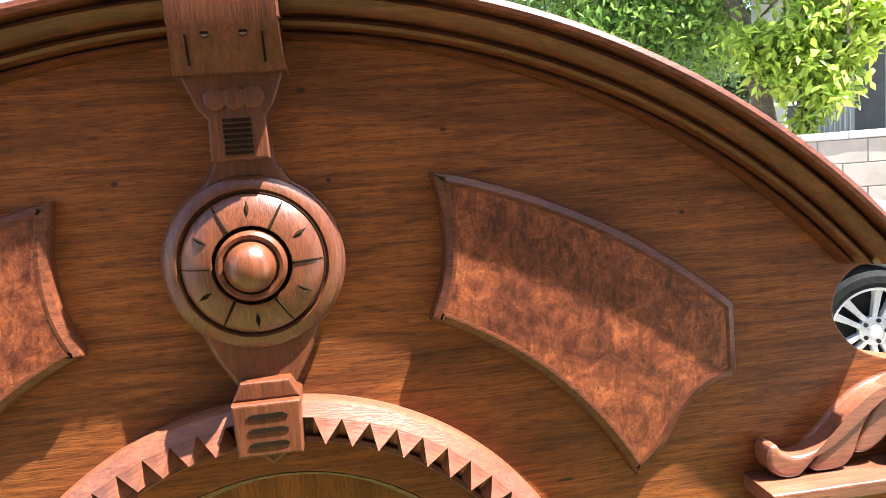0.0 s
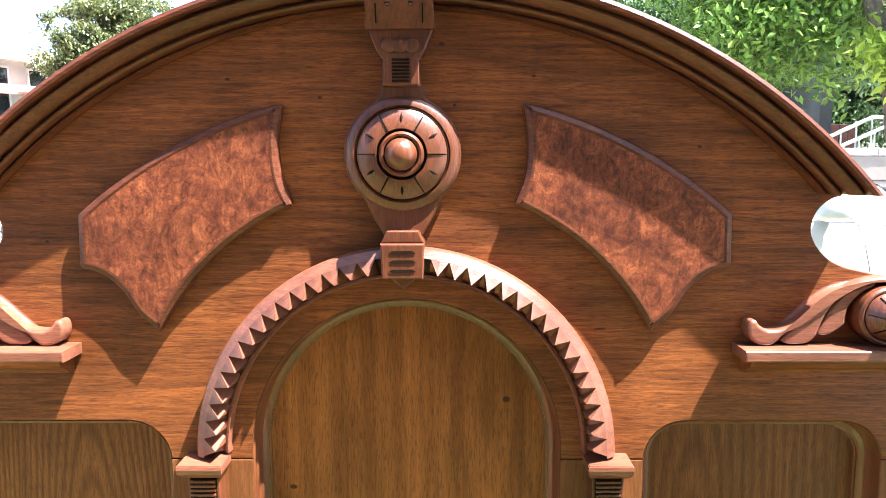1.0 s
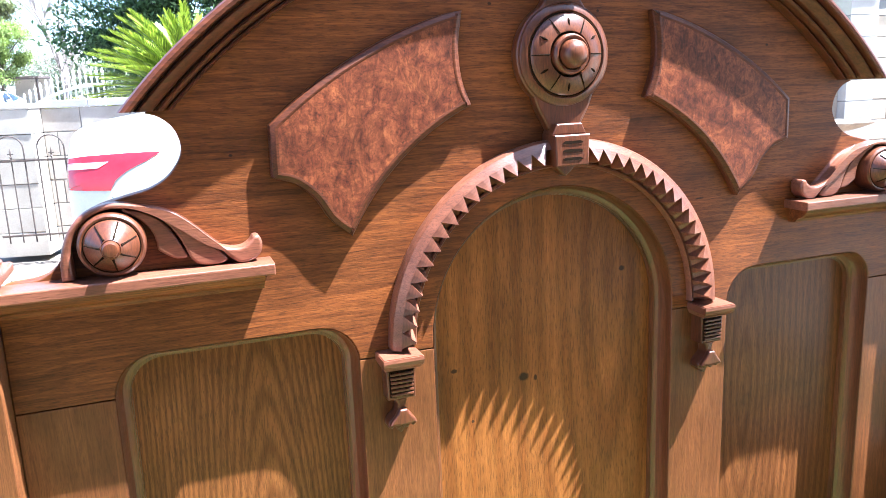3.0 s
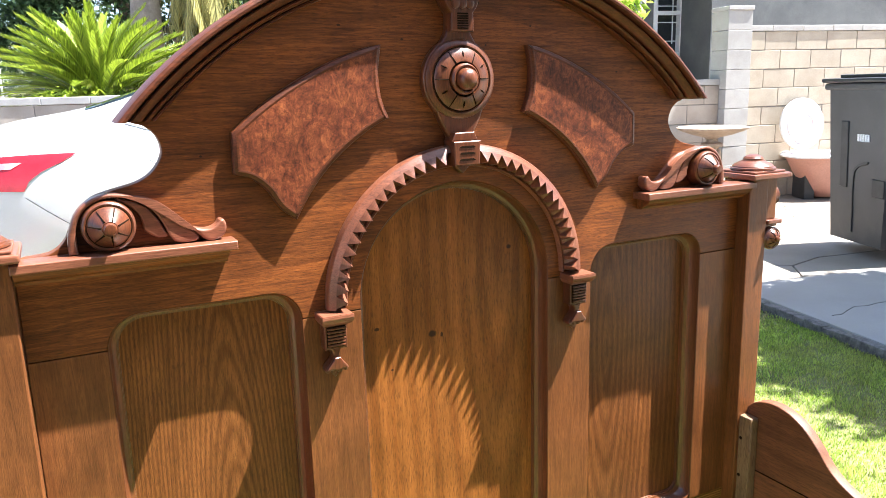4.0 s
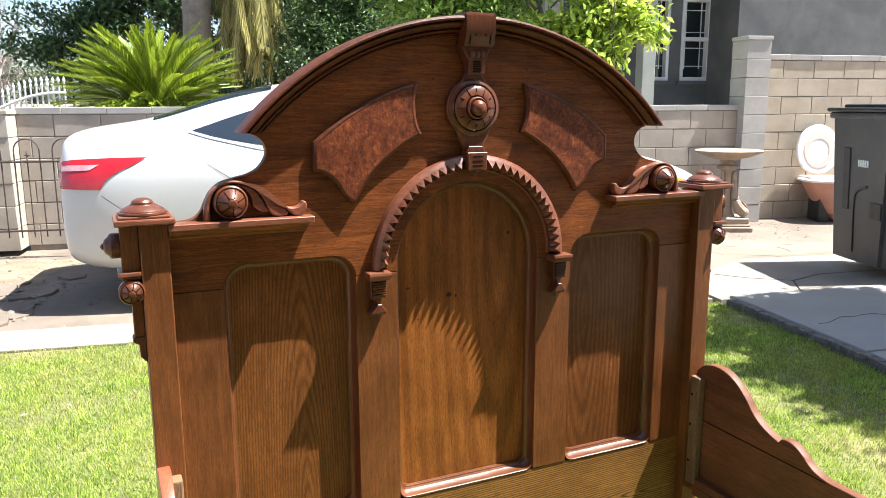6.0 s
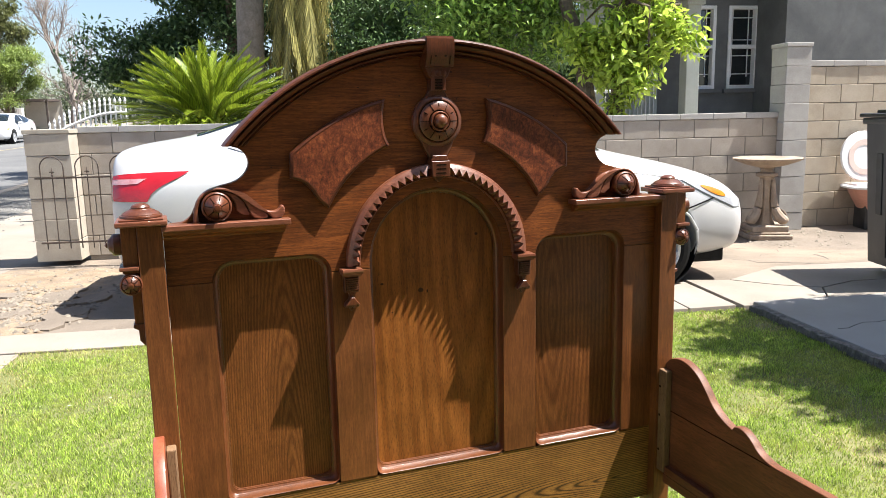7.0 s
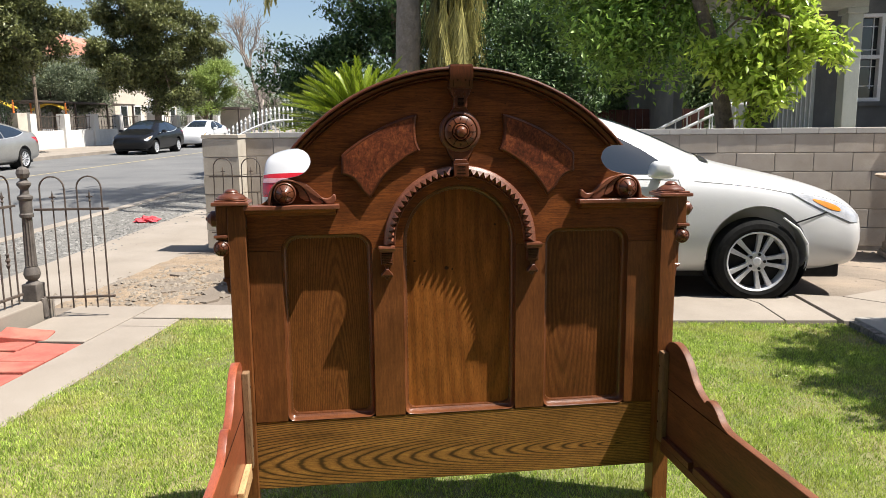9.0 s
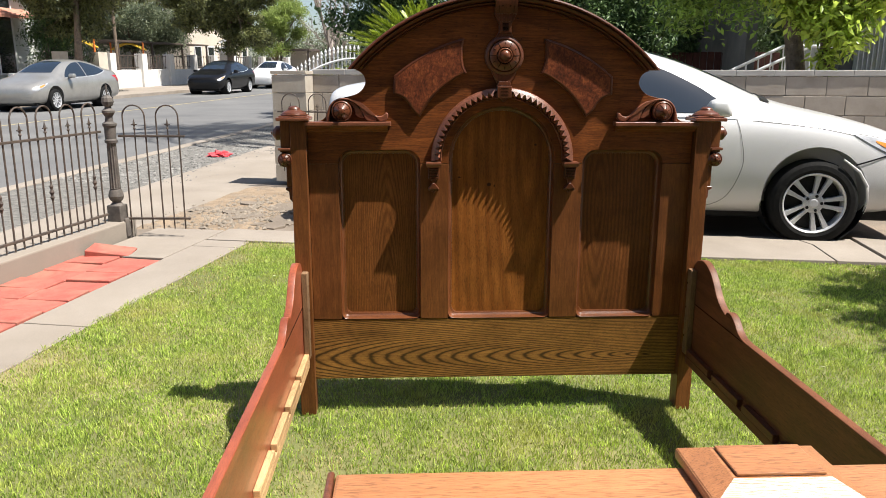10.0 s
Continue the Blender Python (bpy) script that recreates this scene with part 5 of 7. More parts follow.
for k in range(3):
    # dolphin-like figure: head low and outward, body rising, tail under the bowl
    a = radians(205 + 120 * k)
    pts = curve_through([(0.225, 0.170), (0.205, 0.190), (0.160, 0.225), (0.110, 0.30), (0.085, 0.40), (0.075, 0.52), (0.070, 0.63)], 5)
    girth = curve_through([(0.022,), (0.050,), (0.058,), (0.046,), (0.034,), (0.024,), (0.018,)], 5)
    bm = bmesh.new()
    tube(bm, [(math.cos(a) * r, math.sin(a) * r, z) for r, z in pts], [q[0] for q in girth], 12)
    sup_o = part("carved_support", bm, STONE, bath, "carved fish-like figure rising to the bowl")
    bm = bmesh.new()
    lathe(bm, [(0, -0.07), (0.022, -0.03), (0.028, 0.0), (0.020, 0.03), (0, 0.06)], 8, Matrix.Translation((math.cos(a) * 0.19, math.sin(a) * 0.19, 0.27)) @ Matrix.Rotation(a, 4, "Z") @ Matrix.Rotation(radians(-35), 4, "Y") @ Matrix.Scale(0.35, 4, (0, 1, 0)))
    part("fin", bm, STONE, sup_o)
bm = bmesh.new()
lathe(bm, [(0.095, 0.655), (0.110, 0.665), (0.105, 0.690), (0.060, 0.705), (0.055, 0.735), (0.075, 0.745), (0.075, 0.760)], 20)
part("collar", bm, STONE, bath)
bm = bmesh.new()
lathe(bm, [(0, 0.750), (0.10, 0.755), (0.20, 0.780), (0.30, 0.815), (0.345, 0.835), (0.352, 0.850), (0.338, 0.856), (0.27, 0.838), (0.16, 0.812), (0, 0.805)], 48)
part("bowl", bm, STONE, bath)

# old pink tub with an oval board behind it
PINK = plain("pink_enamel", (0.47, 0.215, 0.155), (0.54, 0.275, 0.205), 5, 0.4, 0.1, 80, coat=0.3)
WHITE_EN = plain("white_enamel", (0.70, 0.70, 0.70), (0.80, 0.79, 0.78), 6, 0.35, 0.1, 80, coat=0.3)
BLACK = plain("black_plastic", (0.012, 0.012, 0.013), (0.03, 0.03, 0.032), 20, 0.5)
tub = thing("bathtub", "old pink bathtub with white rim standing against the wall", "bathtub", at=YARD @ pose(5.95, 5.72, -0.028, 0, 0, -14))
bm = bmesh.new()
sup = lambda a, e: math.copysign(abs(a) ** e, a)
rings = []
for sx, sy, z, ox in ((0.16, 0.15, 0.02, 0.05), (0.24, 0.20, 0.10, 0.04), (0.33, 0.25, 0.30, 0.02), (0.40, 0.29, 0.47, 0.0), (0.37, 0.26, 0.47, 0.0), (0.30, 0.22, 0.25, 0.02), (0.12, 0.10, 0.10, 0.05)):
    rings.append([bm.verts.new((ox + sx * sup(math.cos(t), 0.7), sy * sup(math.sin(t), 0.7), z)) for t in [2 * math.pi * i / 36 for i in range(36)]])
for p, q in zip(rings, rings[1:]):
    for i in range(36):
        bm.faces.new((p[i], p[(i + 1) % 36], q[(i + 1) % 36], q[i]))
bm.faces.new(rings[0])
bm.faces.new(rings[-1])
part("basin", bm, PINK, tub)
bm = bmesh.new()
rings = []
for sx, sy, z in ((0.40, 0.29, 0.455), (0.445, 0.325, 0.462), (0.45, 0.33, 0.482), (0.43, 0.31, 0.498), (0.37, 0.26, 0.488), (0.36, 0.25, 0.45)):
    rings.append([bm.verts.new((sx * sup(math.cos(t), 0.7), sy * sup(math.sin(t), 0.7), z)) for t in [2 * math.pi * i / 36 for i in range(36)]])
for p, q in zip(rings, rings[1:]):
    for i in range(36):
        bm.faces.new((p[i], p[(i + 1) % 36], q[(i + 1) % 36], q[i]))
part("rim", bm, WHITE_EN, tub, "white rolled rim")
part("skid", block(-0.27, -0.15, -0.14, 0.14, 0.0, 0.30, 0.01), BLACK, tub)
oval = thing("oval_board", "white oval board with pink rings propped against the wall", "board", at=YARD @ pose(5.80, 5.885, 0.408, -6, 0, 0) @ Matrix.Scale(1.3, 4))
part("panel", plate(arc(0, 0.29, 0.22, 0, 360, 40)[:-1], -0.012, 0.012, 0.004), WHITE_EN, oval)
ring_pts = arc(0, 0.28, 0.155, 0, 360, 40)[:-1]
part("pink_ring", plate(ring_pts, -0.016, -0.0115, 0.001, holes=[arc(0, 0.28, 0.105, 360, 0, 40)[:-1]]), plain("faded_pink", (0.60, 0.47, 0.42), (0.68, 0.56, 0.50), 8, 0.5), oval)

# wheeled bin
BIN = plain("grey_bin_plastic", (0.038, 0.037, 0.038), (0.060, 0.058, 0.058), 4, 0.45, 0.12, 160, stain=(0.078, 0.073, 0.069))
LETTER = plain("white_stencil", (0.75, 0.75, 0.75), (0.85, 0.85, 0.85), 30, 0.7, 0)
bin_o = thing("wheeled_bin", "dark grey plastic wheeled bin standing on the walkway", "bin", at=pose(4.79, 2.14, 0.062, 0, 0, -111) @ Matrix.Scale(1.13, 4))
bm = bmesh.new()
lo = [bm.verts.new((x, y, 0.05)) for x, y in ((-0.30, -0.33), (0.30, -0.33), (0.30, 0.33), (-0.30, 0.33))]
hi = [bm.verts.new((x, y, 1.02)) for x, y in ((-0.352, -0.378), (0.352, -0.378), (0.352, 0.378), (-0.352, 0.378))]
for i in range(4):
    j = (i + 1) % 4
    bm.faces.new((lo[i], lo[j], hi[j], hi[i]))
bm.faces.new(lo)
bm.faces.new(hi)
bmesh.ops.bevel(bm, geom=[e for e in bm.edges if abs(e.verts[0].co.z - e.verts[1].co.z) > 0.5], offset=0.05, segments=3, affect="EDGES")
part("body", bm, BIN, bin_o)
part("rim", block(-0.36, 0.36, -0.385, 0.385, 1.0, 1.045, 0.015), BIN, bin_o)
bm = bmesh.new()
box(bm, -0.375, 0.375, -0.40, 0.40, 1.047, 1.075, 0.012)
box(bm, -0.30, 0.30, -0.32, 0.32, 1.073, 1.098, 0.011)
part("lid", bm, BLACK, bin_o, "flat black hinged lid")
m = Matrix.Translation((0, -0.3602, 0.66)) @ Matrix.Rotation(radians(2.83), 4, "X")
for x0, z0, w, h, nm in ((-0.165, -0.27, 0.075, 0.42, "grip_recess"), (0.150, -0.30, 0.115, 0.11, "side_pocket")):
    part(nm, shift(block(x0, x0 + w, -0.008, 0.01, z0, z0 + h, 0.006), m), BLACK, bin_o)
for i in range(5):
    part("number_mark", shift(block(0.000 + 0.024 * i, 0.014 + 0.024 * i, -0.006, 0.004, 0.03, 0.075, 0.0), m), LETTER, bin_o, smooth=0)
part("body_rib", shift(plate(curve_through([(x + 0.065, z) for x, z in ((-0.10, -0.55), (-0.10, -0.20), (-0.06, -0.12), (0.03, -0.09), (0.038, -0.105), (-0.05, -0.135), (-0.088, -0.21), (-0.088, -0.55))], 4), -0.008, 0.006, 0.002), m), BLACK, bin_o)
for x in (-0.27, 0.27):
    bm = bmesh.new()
    lathe(bm, [(0.0, -0.03), (0.11, -0.03), (0.125, -0.015), (0.125, 0.015), (0.11, 0.03), (0, 0.03)], 24, Matrix.Translation((x, 0.29, 0.124)) @ Matrix.Rotation(radians(90), 4, "Y"))
    part("wheel", bm, BLACK, bin_o)

# ---- house behind the wall ----
STUCCO = plain("grey_stucco", (0.098, 0.102, 0.104), (0.150, 0.153, 0.152), 2.2, 0.95, 0.6, 140, distance=0.004, stain=(0.085, 0.088, 0.09))
TRIM = plain("pale_trim_paint", (0.331, 0.360, 0.331), (0.396, 0.418, 0.389), 4, 0.6, 0.1, 90)
WHITE_P = plain("white_frame_paint", (0.68, 0.69, 0.69), (0.78, 0.78, 0.78), 6, 0.5, 0.05, 90)
PANE = flat_glass("window_pane", (0.02, 0.024, 0.026), 0.06)
ROOF_T = plain("roof_shingle", (0.12, 0.10, 0.09), (0.20, 0.17, 0.15), 6, 0.9, 0.5, 60)
house = thing("house", "grey stucco house with white sash windows and a front porch", "house")
HB = 10.2


def ypart(name, x0, x1, y0, y1, z0, z1, mat, parent, bevel=0.004, label=""):
    return part(name, shift(block(x0, x1, y0, y1, z0, z1, bevel), YARD), mat, parent, label)


wins = [(5.68, 6.215), (6.435, 6.975)]
for x0, x1 in ((4.4, 5.68), (6.215, 6.435), (6.975, 7.4)):
    ypart("wall", x0, x1, HB, HB + 0.2, -0.1, 4.4, STUCCO, house, 0.0)
for x0, x1 in wins:
    ypart("wall_below", x0, x1, HB, HB + 0.2, -0.1, 1.70, STUCCO, house, 0.0)
    ypart("wall_above", x0, x1, HB, HB + 0.2, 3.05, 4.4, STUCCO, house, 0.0)
    wf = ypart("window", x0, x1, HB + 0.10, HB + 0.11, 1.70, 3.05, PANE, house, 0.0, "dark sash window in white frame")
    for p0, p1, q0, q1 in ((x0, x0 + 0.055, 1.70, 3.05), (x1 - 0.055, x1, 1.70, 3.05), (x0 + 0.055, x1 - 0.055, 1.70, 1.76), (x0 + 0.055, x1 - 0.055, 3.0, 3.05), (x0 + 0.055, x1 - 0.055, 2.36, 2.42)):
        ypart("frame_bar", p0, p1, HB - 0.02, HB + 0.098, q0, q1, WHITE_P, wf)
    for p0, p1, q0, q1 in ((x0 + 0.12, x0 + 0.134, 1.90, 3.0), (x1 - 0.134, x1 - 0.12, 1.90, 3.0), (x0 + 0.055, x1 - 0.055, 2.86, 2.874), (x0 + 0.055, x1 - 0.055, 2.50, 2.514), (x0 + 0.055, x1 - 0.055, 2.24, 2.254), (x0 + 0.055, x1 - 0.055, 1.94, 1.954)):
        ypart("muntin", p0, p1, HB + 0.085, HB + 0.098, q0, q1, WHITE_P, wf, 0.0)
    ypart("sill", x0 - 0.06, x1 + 0.06, HB - 0.06, HB + 0.02, 1.63, 1.70, STUCCO, wf)
ypart("wing_wall", 6.94, 16.0, 9.35, 9.55, -0.1, 4.4, STUCCO, house, 0.0)
ypart("wing_return", 6.94, 7.09, 9.551, 10.199, -0.1, 4.4, STUCCO, house, 0.0)
ypart("porch_floor", 3.0, 6.9, 8.9, HB, 0.0, 0.72, STUCCO, house)
col = ypart("porch_column", 5.145, 5.36, 9.05, 9.28, 0.72, 2.98, TRIM, house, 0.012, "pale green square porch column")
ypart("column_cap", 5.11, 5.40, 9.0, 9.33, 2.90, 2.98, TRIM, col, 0.01)
col = ypart("porch_column", 3.55, 3.85, 9.05, 9.30, 0.72, 3.0, TRIM, house, 0.012)
ypart("porch_beam", 3.0, 5.40, 9.0, 9.35, 2.98, 3.20, TRIM, house, 0.01)
ypart("porch_roof", 2.6, 5.62, 8.5, 10.199, 3.20, 3.36, ROOF_T, house, 0.01)
ypart("porch_fascia", 2.6, 5.62, 8.46, 8.499, 3.12, 3.37, TRIM, house, 0.006)
# unseen overhang, added to keep the sun off the window wall
ypart("shading_eave", 5.63, 7.08, 8.9, 10.195, 3.95, 4.05, TRIM, house, 0.006)
door = ypart("door", 4.60, 5.20, HB - 0.03, HB + 0.01, 0.72, 2.75, TRIM, house, 0.006, "pale barred security door")
for i in range(8):
    ypart("door_bar", 4.65 + 0.068 * i, 4.662 + 0.068 * i, HB - 0.05, HB - 0.03, 0.80, 2.68, WHITE_P, door, 0.0)
ypart("side_wall", 3.0, 3.15, HB, 16, -0.1, 3.6, STUCCO, house, 0.0)
RAILP = plain("white_rail_paint", (0.60, 0.63, 0.66), (0.70, 0.72, 0.74), 9, 0.5)
stair = thing("stair_railing", "white metal stair railing leading to the porch", "railing")
for k in range(2):
    off = 0.35 * k
    bm = bmesh.new()
    tube(bm, [yard(2.05 + off, 8.6, 1.10), yard(3.15 + off, 8.6, 1.64), yard(3.45 + off, 8.6, 1.64)], 0.022, 8)
    part("handrail", bm, RAILP, stair)
    for i in range(8):
        u = i / 7
        bm = bmesh.new()
        tube(bm, [yard(2.05 + 1.1 * u + off, 8.6, 0.0), yard(2.05 + 1.1 * u + off, 8.6, 1.10 + 0.54 * u)], 0.011, 6)
        part("baluster", bm, RAILP, stair)
RED_FENCE = wood("red_fence_wood", (0.055, 0.022, 0.018), (0.11, 0.045, 0.035), "z", rough=0.8, coat=0, spread=7.0)
fence = thing("wooden_fence", "dark red-brown wooden picket fence behind the wall", "fence")
pk = to_mesh("picket", block(-0.058, 0.058, -0.01, 0.01, 0.0, 1.68, 0.004), RED_FENCE)
for i in range(26):
    ob = new("picket", pk)
    ob.parent = fence
    ob.matrix_basis = YARD @ pose(0.8 + 0.125 * i, 12.0, -0.03 + rng.uniform(0, 0.02))
part("fence_rail", shift(block(0.7, 4.1, -0.06, -0.02, 1.2, 1.29, 0.004), YARD @ pose(0, 12.05, 0)), RED_FENCE, fence)
# white arched picket gate
wg = thing("white_gate", "white picket gate with an arched top", "gate", at=YARD @ pose(-4.0, 9.0, 0.0))
for i in range(16):
    x = 0.06 + 0.066 * i
    h = 1.30 + 0.36 * math.sin(math.pi * min(1, (i + 1) / 14) * 0.55)
    bm = bmesh.new()
    lathe(bm, [(0.012, 0.1), (0.012, h - 0.10), (0.02, h - 0.08), (0.012, h - 0.05), (0.02, h - 0.02), (0, h + 0.03)], 8, Matrix.Translation((x, 0, 0)))
    part("picket", bm, WHITE_P, wg)
for dz in (0.0, -0.16):
    bm = bmesh.new()
    tube(bm, [(0.06 + 1.0 * i / 14, 0, 1.18 + dz * (1 + i / 10) + 0.30 * math.sin(math.pi * i / 14 * 0.55)) for i in range(15)], 0.030 if dz else 0.02, 6)
    part("arched_rail", bm, WHITE_P, wg)
part("bottom_rail", block(0.0, 1.1, -0.02, 0.02, 0.12, 0.2, 0.004), WHITE_P, wg)

# ---- cars ----
from mathutils.bvhtree import BVHTree

TYRE = plain("tyre_rubber", (0.006, 0.006, 0.006), (0.014, 0.014, 0.0135), 30, 0.8, 0.2)
RIM = plain("alloy_rim", (0.50, 0.51, 0.53), (0.62, 0.62, 0.63), 10, 0.35, 0.0, metal=0.35)
DARK_TRIM = plain("black_trim", (0.010, 0.010, 0.011), (0.022, 0.022, 0.023), 20, 0.55)
for m in (TYRE, DARK_TRIM):
    m.node_tree.nodes["Principled BSDF"].inputs["Specular IOR Level"].default_value = 0.15
CAR_GLASS = flat_glass("car_glass", (0.015, 0.022, 0.032), 0.02)
LAMP_RED = plain("tail_lamp_red", (0.42, 0.008, 0.014), (0.55, 0.015, 0.022), 12, 0.12, 0.0, coat=0.6)
LAMP_CLEAR = plain("lamp_clear", (0.26, 0.27, 0.29), (0.46, 0.47, 0.50), 14, 0.12, 0.0, coat=0.6)
TAIL_CLEAR = plain("tail_lamp_clear", (0.50, 0.20, 0.22), (0.66, 0.42, 0.43), 14, 0.12, 0.0, coat=0.6)
LAMP_AMBER = plain("lamp_amber", (0.62, 0.17, 0.012), (0.72, 0.25, 0.03), 14, 0.15, 0.0, coat=0.5)


def paint(name, c, rough=0.28):
    return plain(name, tuple(0.96 * x for x in c), c, 3.0, rough, 0.0, 200, coat=0.7)


# distance from the tail, floor, top, shoulder height, half width, roof edge width, roof edge height
STATIONS = [(0.00, 0.36, 1.10, 0.88, 0.72, 0.60, 1.075), (0.07, 0.28, 1.185, 0.92, 0.81, 0.66, 1.16), (0.30, 0.24, 1.215, 0.965, 0.88, 0.68, 1.185), (0.62, 0.22, 1.265, 0.985, 0.905, 0.655, 1.215),
            (1.00, 0.20, 1.415, 0.99, 0.915, 0.60, 1.345), (1.45, 0.19, 1.51, 0.98, 0.915, 0.58, 1.44), (2.00, 0.19, 1.54, 0.96, 0.915, 0.575, 1.47), (2.45, 0.19, 1.525, 0.945, 0.915, 0.57, 1.45),
            (2.85, 0.19, 1.43, 0.935, 0.915, 0.60, 1.365), (3.25, 0.19, 1.265, 0.93, 0.915, 0.66, 1.195), (3.60, 0.19, 1.085, 0.92, 0.915, 0.735, 1.02), (4.00, 0.19, 1.005, 0.875, 0.91, 0.74, 0.965),
            (4.40, 0.20, 0.91, 0.79, 0.87, 0.68, 0.88), (4.68, 0.22, 0.80, 0.70, 0.77, 0.55, 0.775), (4.83, 0.26, 0.66, 0.58, 0.62, 0.40, 0.64)]
FRONT, REAR, WHEEL_Z = 3.905, 1.13, 0.325


def car_shell():
    bm = bmesh.new()
    rows = []
    for s, z0, zt, zb, wb, wr, zr in STATIONS:
        sec = [(0, z0), (0.72 * wb, z0), (0.95 * wb, z0 + 0.07), (wb, min(0.50, zb - 0.12)), (0.995 * wb, zb - 0.11), (0.955 * wb, zb), (wr + 0.55 * (0.95 * wb - wr), zb + 0.5 * (zr - zb)), (wr, zr), (0.6 * wr, zt - 0.008), (0, zt)]
        rows.append([bm.verts.new((s, -w, z)) for w, z in sec] + [bm.verts.new((s, w, z)) for w, z in reversed(sec[1:-1])])
    n = len(rows[0])
    for p, q in zip(rows, rows[1:]):
        for i in range(n):
            bm.faces.new((p[i], p[(i + 1) % n], q[(i + 1) % n], q[i]))
    bm.faces.new(rows[0])
    bm.faces.new(rows[-1])
    me = to_mesh("shell", bm)
    tmp = new("shell", me)
    sub = tmp.modifiers.new("sub", "SUBSURF")
    sub.levels = 3
    cutters = []
    for x in (FRONT, REAR):
        for y in (-0.86, 0.86):
            cb = bmesh.new()
            lathe(cb, [(0.380, -0.2), (0.380, 0.2)], 48, Matrix.Translation((x, y, WHEEL_Z + 0.045)) @ Matrix.Rotation(radians(90), 4, "X"))
            c = new("cut", to_mesh("cut", cb))
            cutters.append(c)
            b = tmp.modifiers.new("cut", "BOOLEAN")
            b.object, b.operation, b.solver = c, "DIFFERENCE", "EXACT"
    plain_me = None
    dg = bpy.context.evaluated_depsgraph_get()
    out = bpy.data.meshes.new_from_object(tmp.evaluated_get(dg))
    for b in [m for m in tmp.modifiers if m.type == "BOOLEAN"]:
        tmp.modifiers.remove(b)
    dg = bpy.context.evaluated_depsgraph_get()
    plain_me = bpy.data.meshes.new_from_object(tmp.evaluated_get(dg))
    for c in cutters + [tmp]:
        bpy.data.objects.remove(c)
    out.materials.clear()
    return out, plain_me


SHELL, SHELL_PLAIN = car_shell()
_b = bmesh.new()
_b.from_mesh(SHELL_PLAIN)
SHELL_TREE = BVHTree.FromBMesh(_b)
_b.free()


def patch(loop, axis, lift=0.004, side=-1, cut=0.02):
    """A shape drawn on the side (s, z) or the top (s, y) of the shell and laid onto it."""
    tmp = plate(loop, 0.0, 0.0, 0.0)
    bm = bmesh.new()
    bm.from_mesh(tmp)
    bmesh.ops.remove_doubles(bm, verts=bm.verts[:], dist=1e-4)
    for k in range(4):
        long = [e for e in bm.edges if e.calc_length() > cut * 2.5]
        if not long:
            break
        bmesh.ops.subdivide_edges(bm, edges=long, cuts=1, use_grid_fill=False)
        bmesh.ops.triangulate(bm, faces=bm.faces[:])
    for v in bm.verts:
        s, z = v.co.x, v.co.z
        if axis == "side":
            hit = SHELL_TREE.ray_cast(Vector((s, side * 2.0, z)), Vector((0, -side, 0)))
            v.co = (hit[0] + hit[1] * lift) if hit[0] else Vector((s, side * 0.8, z))
        else:
            hit = SHELL_TREE.ray_cast(Vector((s, z, 3.0)), Vector((0, 0, -1)))
            v.co = (hit[0] + hit[1] * lift) if hit[0] else Vector((s, z, 1.0))
    return bm


def line_loop(pts, w):
    """A thin closed ribbon along an open line."""
    a, b = [], []
    for i, p in enumerate(pts):
        d = Vector(pts[min(i + 1, len(pts) - 1)]) - Vector(pts[max(i - 1, 0)])
        k = Vector((-d.y, d.x)).normalized() * w / 2
        a.append((p[0] + k.x, p[1] + k.y))
        b.append((p[0] - k.x, p[1] - k.y))
    return a + b[::-1]


